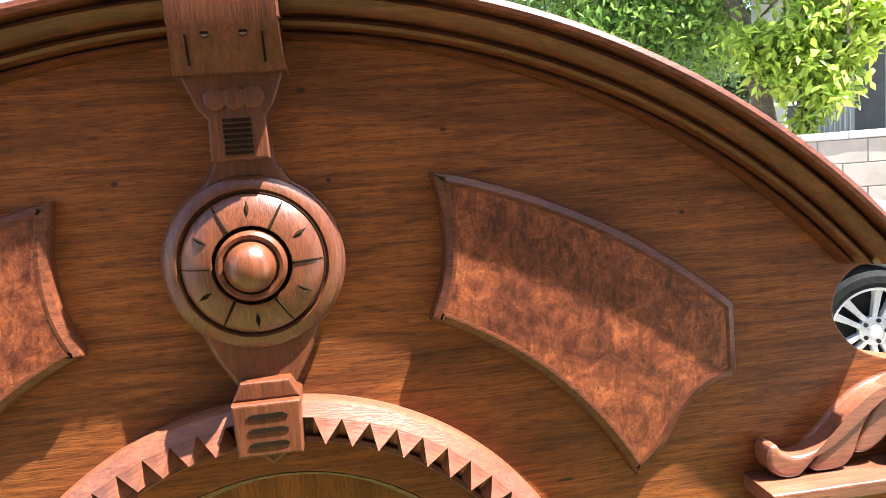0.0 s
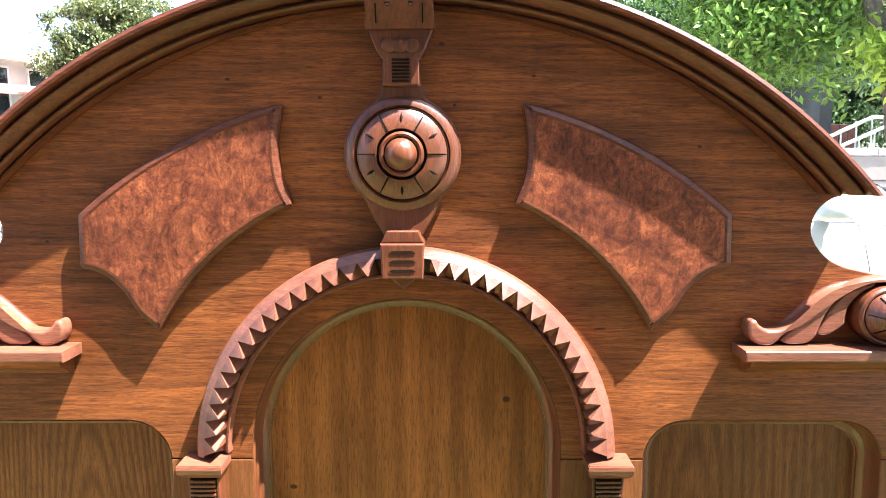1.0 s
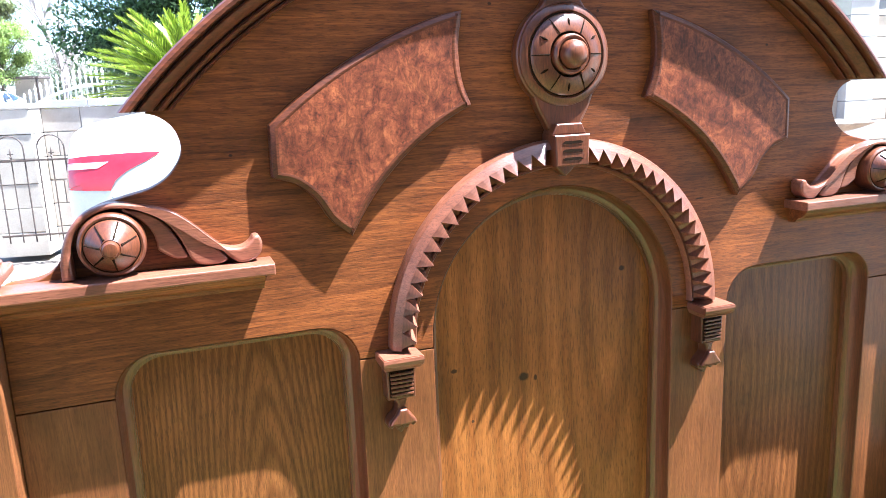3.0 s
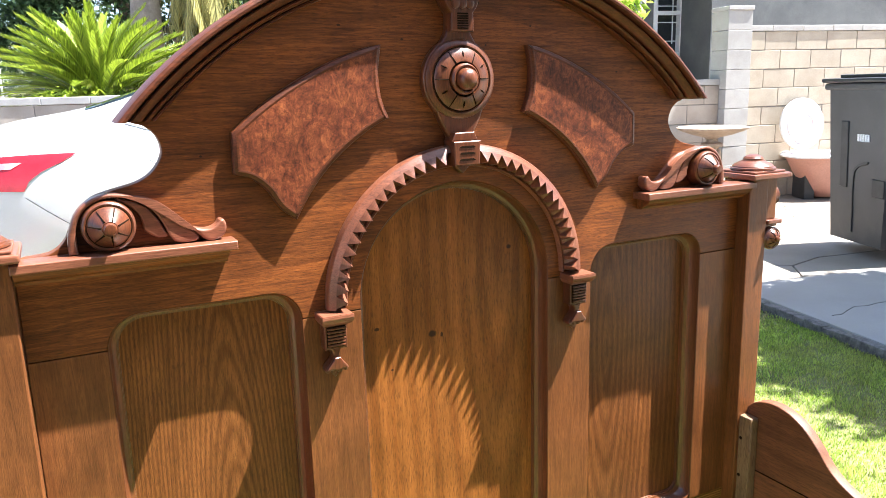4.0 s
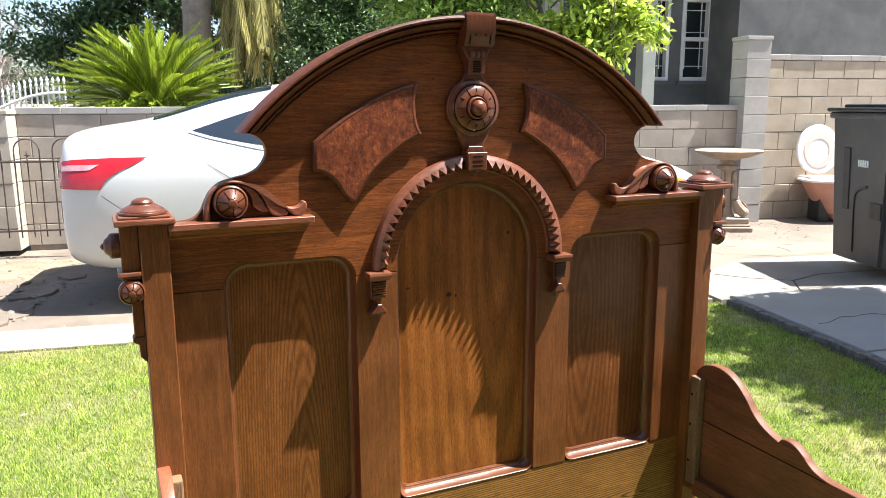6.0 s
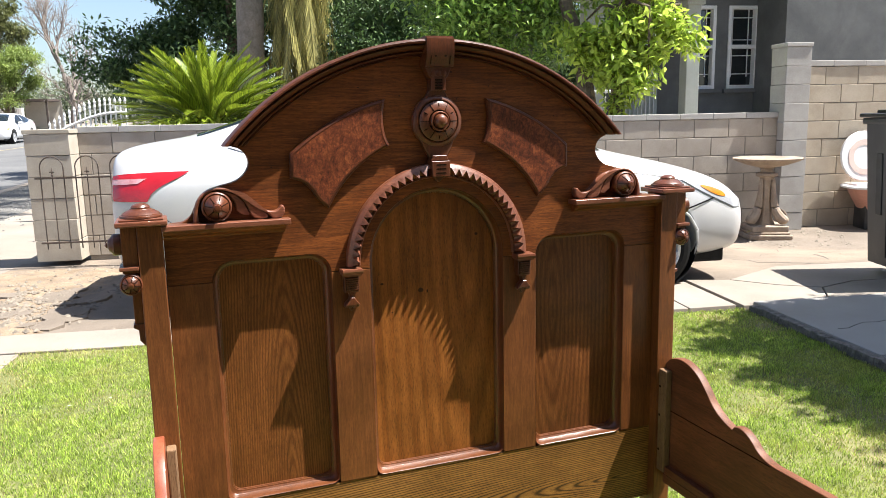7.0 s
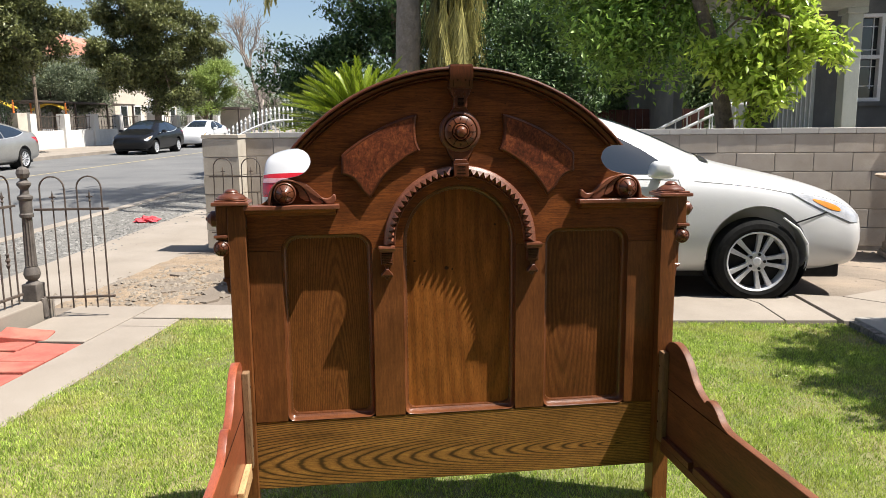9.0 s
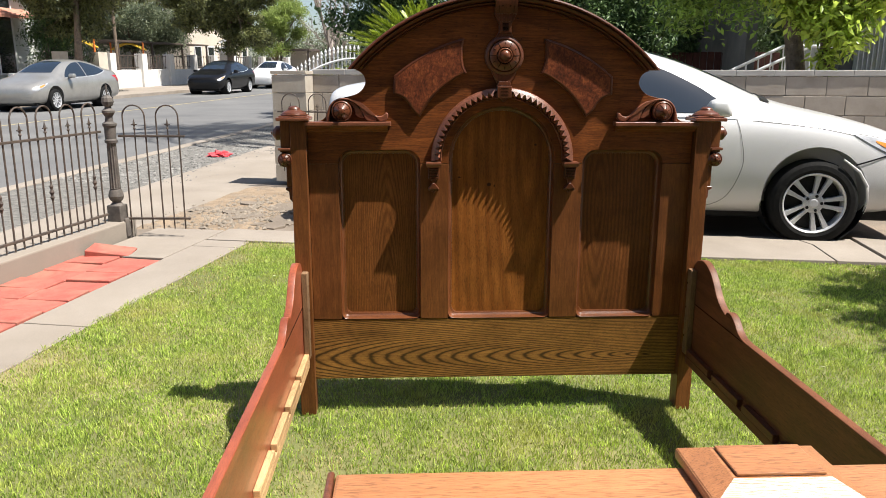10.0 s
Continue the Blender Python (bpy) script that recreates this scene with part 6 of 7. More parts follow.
def wheel(parent, x, y, spokes, name="wheel"):
    m = Matrix.Translation((x, y, WHEEL_Z)) @ Matrix.Rotation(radians(90 if y < 0 else -90), 4, "X")
    bm = bmesh.new()
    lathe(bm, [(0.222, -0.10), (0.29, -0.105), (0.315, -0.09), (0.325, -0.06), (0.3255, 0.06), (0.315, 0.09), (0.29, 0.107), (0.255, 0.112), (0.232, 0.104), (0.222, 0.098)], 56, m, None, False)
    w = part(name, bm, TYRE, parent, "black tyre on a silver alloy rim")
    bm = bmesh.new()
    lathe(bm, [(0.225, -0.09), (0.212, -0.08), (0.208, 0.06), (0.216, 0.098), (0.226, 0.106), (0.231, 0.103), (0.233, 0.09), (0.228, 0.0)], 56, m, None, False)
    part("rim", bm, RIM, w)
    bm = bmesh.new()
    lathe(bm, [(0, 0.035), (0.205, 0.03), (0.205, 0.02), (0, 0.02)], 40, m)
    part("brake_disc", bm, DARK_TRIM, w)
    for i in range(spokes):
        for d in ((-1, 1) if spokes < 9 else (0,)):
            bm = bmesh.new()
            top = [(0.040, d * 0.017 - 0.013), (0.040, d * 0.017 + 0.013), (0.130, d * 0.031 + 0.014), (0.216, d * 0.047 + 0.022), (0.216, d * 0.047 - 0.022), (0.130, d * 0.031 - 0.014)]
            up = [bm.verts.new((x, y, 0.086 + 0.02 * (x - 0.04))) for x, y in top]
            lo = [bm.verts.new((x, y, 0.048)) for x, y in top]
            bm.faces.new(up)
            bm.faces.new(lo[::-1])
            for k in range(6):
                bm.faces.new((up[k], lo[k], lo[(k + 1) % 6], up[(k + 1) % 6]))
            bmesh.ops.bevel(bm, geom=bm.edges[:], offset=0.004, segments=2, affect="EDGES")
            shift(bm, m @ Matrix.Rotation(radians(360 / spokes * i), 4, "Z"))
            part("spoke", bm, RIM, w)
    bm = bmesh.new()
    lathe(bm, [(0.074, 0.05), (0.076, 0.084), (0.066, 0.089), (0.034, 0.090), (0.032, 0.096), (0.026, 0.099), (0, 0.100)], 32, m)
    part("hub_cap", bm, RIM, w)
    for i in range(5):
        bm = bmesh.new()
        a = radians(72 * i)
        lathe(bm, [(0.012, 0.08), (0.012, 0.0945), (0.0, 0.0945)], 10, m @ Matrix.Translation((0.057 * math.cos(a), 0.057 * math.sin(a), 0)))
        part("lug_nut", bm, DARK_TRIM, w)
    return w


def sedan(label, body_paint, m, detail=True, spokes=5):
    car = thing("car", label, "car", at=m)
    part("body", SHELL.copy(), body_paint, car, smooth=40)
    for x in (FRONT, REAR):
        for y in (-0.70, 0.70):
            arch = bmesh.new()
            lathe(arch, [(0.386, -0.17), (0.386, 0.17)], 32, Matrix.Translation((x, y, WHEEL_Z + 0.043)) @ Matrix.Rotation(radians(90), 4, "X"), None, False)
            part("wheel_liner", arch, DARK_TRIM, car, "black wheel arch liner")
    part("under_tray", block(0.35, 4.6, -0.70, 0.70, 0.17, 0.30, 0.02), DARK_TRIM, car)
    for x in (FRONT, REAR):
        for y in (-0.80, 0.80):
            wheel(car, x, y, spokes)
    ws = [(2.66, -0.40), (2.66, 0.40), (3.48, 0.52), (3.53, 0.30), (3.545, 0), (3.53, -0.30), (3.48, -0.52)]
    part("windshield", patch(ws, "top"), CAR_GLASS, car, "dark windshield")
    rw = [(0.60, -0.53), (0.56, 0), (0.60, 0.53), (1.38, 0.47), (1.41, 0), (1.38, -0.47)]
    part("rear_window", patch(rw, "top"), CAR_GLASS, car, "sloping rear window")
    for sd in (-1, 1):
        part("side_window", patch(curve_through([(0.86, 1.175), (1.08, 1.25), (1.36, 1.34)], 4) + curve_through([(1.58, 1.385), (1.85, 1.43), (2.08, 1.44)], 4) + [(2.08, 1.01), (1.5, 1.045), (1.05, 1.125)], "side", 0.004, sd), CAR_GLASS, car)
        part("side_window", patch([(2.14, 1.0), (2.14, 1.435)] + curve_through([(2.40, 1.42), (2.70, 1.335), (3.02, 1.185), (3.24, 1.03), (3.28, 0.985)], 4), "side", 0.004, sd), CAR_GLASS, car)
        part("window_trim", patch(line_loop(curve_through([(0.84, 1.17), (1.05, 1.112), (1.5, 1.03), (2.4, 0.975), (3.30, 0.955)], 5), 0.016), "side", 0.006, sd), RIM, car)
        tl = patch([(0.03, 0.985)] + curve_through([(0.15, 1.000), (0.38, 1.010), (0.585, 1.012)], 3) + curve_through([(0.50, 0.965), (0.40, 0.920), (0.33, 0.870)], 3) + [(0.30, 0.815), (0.03, 0.820)], "side", 0.007, sd)
        lamp = part("tail_lamp", tl, LAMP_RED, car, "red wraparound tail lamp with a clear section")
        part("lamp_clear", patch([(0.06, 0.962), (0.30, 0.968), (0.24, 0.935), (0.06, 0.925)], "side", 0.011, sd), TAIL_CLEAR, lamp)
        hl = patch(curve_through([(4.14, 0.842), (4.32, 0.812), (4.50, 0.765), (4.64, 0.708)], 4) + [(4.72, 0.655), (4.70, 0.61), (4.62, 0.612)] + curve_through([(4.52, 0.655), (4.38, 0.715), (4.24, 0.785)], 3), "side", 0.007, sd)
        lamp = part("headlamp", hl, LAMP_CLEAR, car, "swept-back headlamp with amber marker")
        part("lamp_gap", patch(line_loop(curve_through([(4.14, 0.846), (4.32, 0.816), (4.50, 0.769), (4.64, 0.712)], 5), 0.003), "side", 0.009, sd), DARK_TRIM, lamp, smooth=0)
        part("lamp_gap", patch(line_loop(curve_through([(4.14, 0.840), (4.24, 0.783), (4.38, 0.713), (4.52, 0.652), (4.62, 0.609)], 5), 0.003), "side", 0.009, sd), DARK_TRIM, lamp, smooth=0)
        part("amber_marker", patch(curve_through([(4.30, 0.792), (4.40, 0.772), (4.50, 0.735), (4.53, 0.700), (4.46, 0.710), (4.37, 0.748)], 3, True), "side", 0.011, sd), LAMP_AMBER, lamp)
        if detail:
            lines = [[(0.30, 0.78), (0.52, 0.62), (0.66, 0.55)], [(2.11, 0.99), (2.13, 0.7), (2.10, 0.28)], [(3.30, 0.95), (3.34, 0.80), (3.36, 0.60), (3.26, 0.36), (3.10, 0.27)], [(0.95, 0.97), (1.20, 0.80), (1.52, 0.55), (1.56, 0.30)], [(3.42, 0.935), (3.9, 0.885), (4.3, 0.80)]]
            for ln in lines:
                part("panel_gap", patch(line_loop(curve_through(ln, 6), 0.0035), "side", 0.003, sd, 0.03), DARK_TRIM, car, smooth=0)
            for s0 in (1.55, 2.62):
                bm = bmesh.new()
                hit = SHELL_TREE.ray_cast(Vector((s0, sd * 2, 0.86)), Vector((0, -sd, 0)))[0]
                box(bm, s0 - 0.10, s0 + 0.10, hit.y + sd * 0.004 - 0.012, hit.y + sd * 0.004 + 0.012, 0.845, 0.872, 0.008)
                part("door_handle", bm, body_paint, car)
        bm = bmesh.new()
        bmesh.ops.create_icosphere(bm, subdivisions=3, radius=1.0)
        for v in bm.verts:
            q = Vector([math.copysign(abs(c) ** 0.55, c) for c in v.co])
            v.co = Vector((3.14 + 0.085 * q.x * (1 - 0.2 * q.z), sd * (0.995 + 0.10 * q.y), 1.03 + 0.066 * q.z))
        mir = part("mirror", bm, body_paint, car, "door mirror in body colour")
        part("mirror_stalk", block(3.11, 3.18, min(sd * 0.86, sd * 0.93), max(sd * 0.86, sd * 0.93), 0.955, 0.985, 0.008), DARK_TRIM, mir)
    part("front_grille", block(4.70, 4.80, -0.42, 0.42, 0.42, 0.58, 0.03), DARK_TRIM, car)
    part("lower_lip", block(4.30, 4.56, -0.58, 0.58, 0.165, 0.22, 0.02), DARK_TRIM, car)
    return car


WHITE_PAINT = paint("pearl_white_paint", (0.57, 0.57, 0.575))
white_car = sedan("white four-door sedan with a damaged front fender parked on the driveway", WHITE_PAINT, YARD @ pose(-1.795, 4.257, -0.028))
# torn liner and crack between fender and bumper
part("fender_gap", patch(line_loop(curve_through([(4.17, 0.62), (4.30, 0.66), (4.43, 0.70)], 5), 0.012), "side", 0.006, -1), DARK_TRIM, white_car, smooth=0)
bm = bmesh.new()
tube(bm, [(4.08, -0.905, 0.66), (4.20, -0.90, 0.57), (4.27, -0.885, 0.46), (4.29, -0.86, 0.34), (4.28, -0.84, 0.25)], [0.008, 0.012, 0.012, 0.012, 0.008], 8)
part("torn_liner", bm, WHITE_PAINT, white_car, "bent strip of fender edge")
part("cowl", patch([(3.50, -0.66), (3.57, -0.66), (3.62, 0), (3.57, 0.66), (3.50, 0.66), (3.56, 0)], "top", 0.008), DARK_TRIM, white_car, "black cowl panel under the windshield")
bm = bmesh.new()
tube(bm, [(3.52, -0.60, 1.075), (3.46, -0.35, 1.115), (3.40, -0.05, 1.15)], 0.008, 6)
part("wiper", bm, DARK_TRIM, white_car)

SILVER = plain("silver_paint", (0.30, 0.29, 0.27), (0.36, 0.35, 0.33), 3, 0.3, 0.0, 200, metal=0.5, coat=0.6)
BLACK_PAINT = plain("black_paint", (0.006, 0.006, 0.007), (0.008, 0.008, 0.009), 3.0, 0.25, 0.0, 200, coat=0.0)
BLACK_PAINT.node_tree.nodes["Principled BSDF"].inputs["Specular IOR Level"].default_value = 0.3
FAR_WHITE = paint("white_paint", (0.62, 0.62, 0.62))
sedan("silver four-door sedan parked across the street", SILVER, STREET @ pose(-9.2, 17.4, -0.045, 0, 0, -90), False, 10)
sedan("black hatchback with roof bars parked across the street", BLACK_PAINT, STREET @ pose(-8.8, 30.1, -0.045, 0, 0, -90), False, 10)
sedan("white sedan parked behind the black car", FAR_WHITE, STREET @ pose(-9.0, 38.3, -0.045, 0, 0, -90), False, 10)

# ---- plants ----
BARK = plain("rough_bark", (0.10, 0.075, 0.055), (0.22, 0.17, 0.125), 14, 0.95, 0.9, 50, distance=0.02)
PALM_BARK = plain("palm_bark", (0.17, 0.145, 0.12), (0.27, 0.235, 0.20), 9, 0.95, 0.8, 30, distance=0.02)
LEAF_SUNLIT = leafy("sunlit_leaves", (0.17, 0.27, 0.025), (0.46, 0.57, 0.095), 0.32, 0.45)
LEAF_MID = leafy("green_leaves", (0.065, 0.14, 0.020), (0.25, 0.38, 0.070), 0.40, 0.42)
LEAF_DARK = leafy("dark_leaves", (0.022, 0.050, 0.019), (0.095, 0.160, 0.052), 0.55, 0.3)
LEAF_BROWN = leafy("magnolia_leaves", (0.034, 0.044, 0.016), (0.150, 0.165, 0.055), 0.42, 0.25)
LEAF_LIME = leafy("lime_leaves", (0.12, 0.175, 0.035), (0.25, 0.32, 0.080), 0.5, 0.4)
LEAF_GREY = leafy("grey_green_leaves", (0.075, 0.10, 0.06), (0.17, 0.20, 0.115), 0.55, 0.3)
CYCAD = leafy("cycad_fronds", (0.065, 0.115, 0.012), (0.30, 0.375, 0.035), 0.32, 0.38)
DRY_FROND = leafy("drooping_fronds", (0.15, 0.145, 0.045), (0.40, 0.36, 0.13), 0.45, 0.35)
prng = np.random.default_rng(21)


def leaves(clumps, per, spread, size, narrow=0.42, droop=0.3):
    """Quads for leaves scattered round clump centres."""
    c = np.repeat(np.asarray(clumps, float), per, axis=0)
    n = len(c)
    p = c + prng.normal(0, 1, (n, 3)) * np.asarray(spread)
    d = prng.normal(0, 1, (n, 3))
    d[:, 2] -= droop
    d /= np.linalg.norm(d, axis=1)[:, None]
    up = prng.normal(0, 0.5, (n, 3)) + np.array([0, 0, 1.0])
    s = np.cross(d, up)
    s /= np.linalg.norm(s, axis=1)[:, None] + 1e-9
    ln = size * prng.uniform(0.6, 1.3, n)[:, None]
    nrm = np.cross(s, d)
    fold = ln * 0.10
    V = np.stack([p, p + d * ln * 0.5 + s * ln * narrow * 0.5 + nrm * fold, p + d * ln, p + d * ln * 0.5 - s * ln * narrow * 0.5 + nrm * fold], 1).reshape(-1, 3)
    i = np.arange(n)[:, None] * 4
    F = np.concatenate([i + np.array([[0, 1, 2]]), i + np.array([[0, 2, 3]])])
    return V, F


def crown_points(blobs, n, shell=0.55):
    """Clump centres inside ellipsoids, most of them near the skin."""
    out = []
    vol = np.array([b[3] * b[4] * b[5] for b in blobs]) ** 0.75
    for b, k in zip(blobs, np.maximum(1, (n * vol / vol.sum()).astype(int))):
        d = prng.normal(0, 1, (k, 3))
        d /= np.linalg.norm(d, axis=1)[:, None]
        r = prng.uniform(shell, 1.0, k)[:, None] * (1 + 0.16 * prng.normal(0, 1, k)[:, None])
        out.append(np.array(b[:3]) + d * r * np.array(b[3:6]))
    return np.concatenate(out)


def ragged(blobs, n, size):
    """Breaks large crown forms into many small tufts, with gaps between them."""
    pts = crown_points(blobs, n, 0.35)
    return [(*p, size * prng.uniform(0.6, 1.4), size * prng.uniform(0.6, 1.4), size * prng.uniform(0.4, 0.9)) for p in pts]


def tree(name, label, trunk, blobs, n_clump, per, spread, size, mat, limbs=9, bark=None, narrow=0.42, r0=0.14):
    """Tapered trunk with limbs that reach into the crown, and a crown of single leaves."""
    t = thing(name, label, "tree")
    bm = bmesh.new()
    tube(bm, trunk, [r0 * (1 - 0.55 * i / (len(trunk) - 1)) for i in range(len(trunk))], 12)
    part("trunk", bm, bark or BARK, t)
    pts = crown_points(blobs, n_clump)
    top = Vector(trunk[-1])
    for k in range(limbs):
        bm = bmesh.new()
        e = Vector(pts[prng.integers(len(pts))])
        s = Vector(trunk[-2]).lerp(top, prng.uniform(0, 1))
        mid = s.lerp(e, 0.5) + Vector((prng.normal(0, 0.12), prng.normal(0, 0.12), 0.2))
        tube(bm, [s, mid, e], [r0 * 0.4, r0 * 0.25, r0 * 0.08], 7)
        part("bough", bm, bark or BARK, t)
    V, F = leaves(pts, int(per * 2.4), spread, size * 0.62, narrow)
    part("crown", numpy_mesh("crown", V, F, mat), None, t, smooth=0)
    return t


def yb(a, b, z, *r):
    p = yard(a, b, z)
    return (p.x, p.y, p.z, *r)


Y3 = lambda a, b, z: tuple(yard(a, b, z))
# tree behind the wall: shaded part, and boughs in front with sunlight in their leaf colour
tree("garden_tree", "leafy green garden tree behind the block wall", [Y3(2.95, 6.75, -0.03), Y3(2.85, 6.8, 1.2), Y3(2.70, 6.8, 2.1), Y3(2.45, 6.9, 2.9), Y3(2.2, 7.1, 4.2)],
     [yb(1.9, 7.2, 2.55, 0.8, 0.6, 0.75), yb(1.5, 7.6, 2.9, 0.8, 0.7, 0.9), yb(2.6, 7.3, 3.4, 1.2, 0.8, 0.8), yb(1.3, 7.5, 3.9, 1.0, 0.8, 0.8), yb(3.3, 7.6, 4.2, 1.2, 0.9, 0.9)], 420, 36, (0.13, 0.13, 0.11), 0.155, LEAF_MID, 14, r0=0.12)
tree("sunlit_boughs", "bright yellow-green sunlit tree boughs behind the wall", [Y3(3.25, 6.55, -0.03), Y3(3.1, 6.55, 1.1), Y3(3.0, 6.5, 1.8), Y3(3.1, 6.45, 2.4), Y3(3.3, 6.4, 3.0)],
     [yb(2.85, 6.45, 1.95, 0.26, 0.25, 0.20), yb(3.10, 6.4, 1.72, 0.30, 0.28, 0.22), yb(3.38, 6.4, 1.95, 0.22, 0.2, 0.16), yb(3.05, 6.45, 2.25, 0.30, 0.28, 0.22), yb(3.45, 6.4, 2.36, 0.26, 0.22, 0.16), yb(3.72, 6.4, 2.22, 0.20, 0.18, 0.10), yb(3.92, 6.4, 2.08, 0.13, 0.12, 0.06), yb(3.30, 6.42, 2.66, 0.30, 0.25, 0.14), yb(3.05, 6.45, 3.0, 0.5, 0.3, 0.22), yb(3.09, 6.4, 1.45, 0.12, 0.12, 0.10), yb(2.55, 6.5, 2.1, 0.2, 0.2, 0.2)], 150, 17, (0.080, 0.080, 0.055), 0.19, LEAF_SUNLIT, 12, r0=0.06)
# dark trees closing the view
tree("dark_tree", "dense dark evergreen tree behind the garden", [Y3(-2.4, 17.5, -0.03), Y3(-2.4, 17.5, 2), Y3(-2.3, 17.5, 5)],
     ragged([yb(-3.2, 17, 3.0, 1.7, 1.6, 2.4), yb(-1.8, 17.5, 5.2, 2.2, 1.8, 2.4), yb(-3.7, 18, 5.6, 1.5, 1.6, 1.8), yb(-1.2, 16.5, 2.2, 1.3, 1.2, 2.0), yb(-2.2, 17.8, 8.2, 2.4, 2.0, 2.2), yb(-4.6, 17.6, 3.2, 1.1, 1.2, 2.2), yb(-1.2, 18.2, 10.0, 1.6, 1.6, 1.6)], 130, 0.6), 1150, 26, (0.17, 0.17, 0.12), 0.22, LEAF_DARK, 10, r0=0.3)
tree("dark_tree", "dense dark evergreen tree behind the garden", [Y3(1.2, 16, -0.03), Y3(1.2, 16, 2), Y3(1.3, 16, 5)],
     ragged([yb(1.2, 15.5, 2.4, 1.9, 1.5, 2.2), yb(2.9, 15.5, 2.8, 1.7, 1.4, 2.4), yb(0.0, 15.8, 4.4, 1.9, 1.5, 2.0), yb(2.2, 16, 5.2, 2.4, 1.6, 1.8), yb(4.6, 15.8, 4.0, 1.8, 1.4, 2.4)], 130, 0.6), 1150, 26, (0.17, 0.17, 0.12), 0.22, LEAF_DARK, 10, r0=0.25)
tree("dark_tree", "dense dark evergreen tree behind the garden", [Y3(7.5, 20, -0.03), Y3(7.5, 20, 2), Y3(7.5, 20, 5)],
     ragged([yb(7.5, 20, 4.0, 2.6, 1.6, 2.6), yb(10.0, 20, 4.6, 2.4, 1.6, 2.4), yb(5.6, 19.5, 3.0, 1.8, 1.4, 2.2)], 110, 0.7), 1150, 26, (0.17, 0.17, 0.12), 0.22, LEAF_DARK, 8, r0=0.25)
tree("shrub", "dark glossy shrub behind the garden wall", [Y3(0.9, 12.2, -0.03), Y3(0.9, 12.2, 0.8), Y3(1.0, 12.2, 1.8)],
     [yb(0.6, 12.0, 1.9, 0.8, 0.7, 1.1), yb(1.6, 12.1, 2.3, 0.9, 0.7, 1.1), yb(0.9, 12.4, 3.2, 1.0, 0.8, 0.8)], 260, 44, (0.15, 0.15, 0.12), 0.15, LEAF_DARK, 8, r0=0.08)

# palm trunk with hanging fronds
palm = thing("palm_tree", "tall palm with a pale trunk and drooping fronds", "palm tree")
bm = bmesh.new()
pts = [Y3(-1.50 + 0.02 * math.sin(i), 12.0, -0.03 + 0.45 * i) for i in range(25)]
tube(bm, pts, [0.25 + 0.012 * (i % 2) - 0.004 * i for i in range(25)], 18)
part("trunk", bm, PALM_BARK, palm)


def frond(path, leaflet, n, mat_width=0.020, hang=0.0, lift=0.35, ahead=0.62):
    """Rachis with paired leaflets; returns quads."""
    P = np.array(curve_through(path, 10))
    d = np.gradient(P, axis=0)
    d /= np.linalg.norm(d, axis=1)[:, None]
    V, F = [], []
    idx = np.linspace(len(P) * 0.1, len(P) - 1.01, n)
    for k, u in enumerate(idx):
        i = int(u)
        p, t = P[i] + (u - i) * (P[min(i + 1, len(P) - 1)] - P[i]), d[i]
        s = np.cross(t, (0, 0, 1.0))
        s /= np.linalg.norm(s) + 1e-9
        up = np.cross(s, t)
        env = math.sin(math.pi * (0.12 + 0.80 * k / n)) ** 0.6
        for sg in (-1, 1):
            ln = leaflet * env * prng.uniform(0.85, 1.1)
            v = t * ahead + sg * s * 0.78 + up * lift + np.array([0, 0, -hang]) + prng.normal(0, 0.05, 3)
            v /= np.linalg.norm(v)
            w = np.cross(v, up)
            w *= mat_width / 2 / (np.linalg.norm(w) + 1e-9)
            q = p + v * ln
            b = len(V)
            V += [p - w * 0.6, p + w * 0.6, p + v * ln * 0.55 + w, q, p + v * ln * 0.55 - w]
            F += [(b, b + 1, b + 2), (b, b + 2, b + 4), (b + 4, b + 2, b + 3)]
    return V, F, P


def frond_part(parent, v, f, P, mat, r, step):
    """One frond with its stem."""
    o = part("frond", numpy_mesh("frond", np.array(v), np.array(f), mat), None, parent, smooth=0)
    bm = bmesh.new()
    tube(bm, [tuple(q) for q in P[::step]], r, 5)
    part("stem", bm, mat, o)
    return o


for k in range(44):
    a0, b0 = -0.60 + prng.normal(0, 0.24), 12.0 + prng.normal(0, 0.2)
    L = prng.uniform(0.0, 1.0)
    path = [Y3(-1.35, 12.0, 6.3), Y3(-1.0 + 0.4 * (a0 + 0.55), 12, 6.4), Y3(a0, b0, 5.2), Y3(a0 + prng.normal(0, 0.12), b0, 3.6), Y3(a0 + prng.normal(0, 0.28), b0 - 0.1, 1.70 + 0.7 * L)]
    v, f, P = frond(path, 0.50, 90, 0.022, hang=1.5, lift=0.0)
    frond_part(palm, v, f, P, DRY_FROND, 0.012, 4)
for k in range(26):
    h = 2 * math.pi * k * 0.381966 + 0.4
    L = prng.uniform(2.6, 3.7)
    ca, sa, dz = math.cos(h), math.sin(h), prng.uniform(-0.6, 0.6)
    path = [Y3(-1.5 + r * L * ca, 12 + r * L * sa, z) for r, z in ((0.02, 10.7), (0.25, 11.5 + 0.4 * dz), (0.55, 11.5 + dz), (0.85, 10.4 + dz), (1.0, 9.2 + dz)) ]
    v, f, P = frond(path, 0.62, 80, 0.028, hang=0.9, lift=0.0)
    frond_part(palm, v, f, P, DRY_FROND, 0.014, 4)
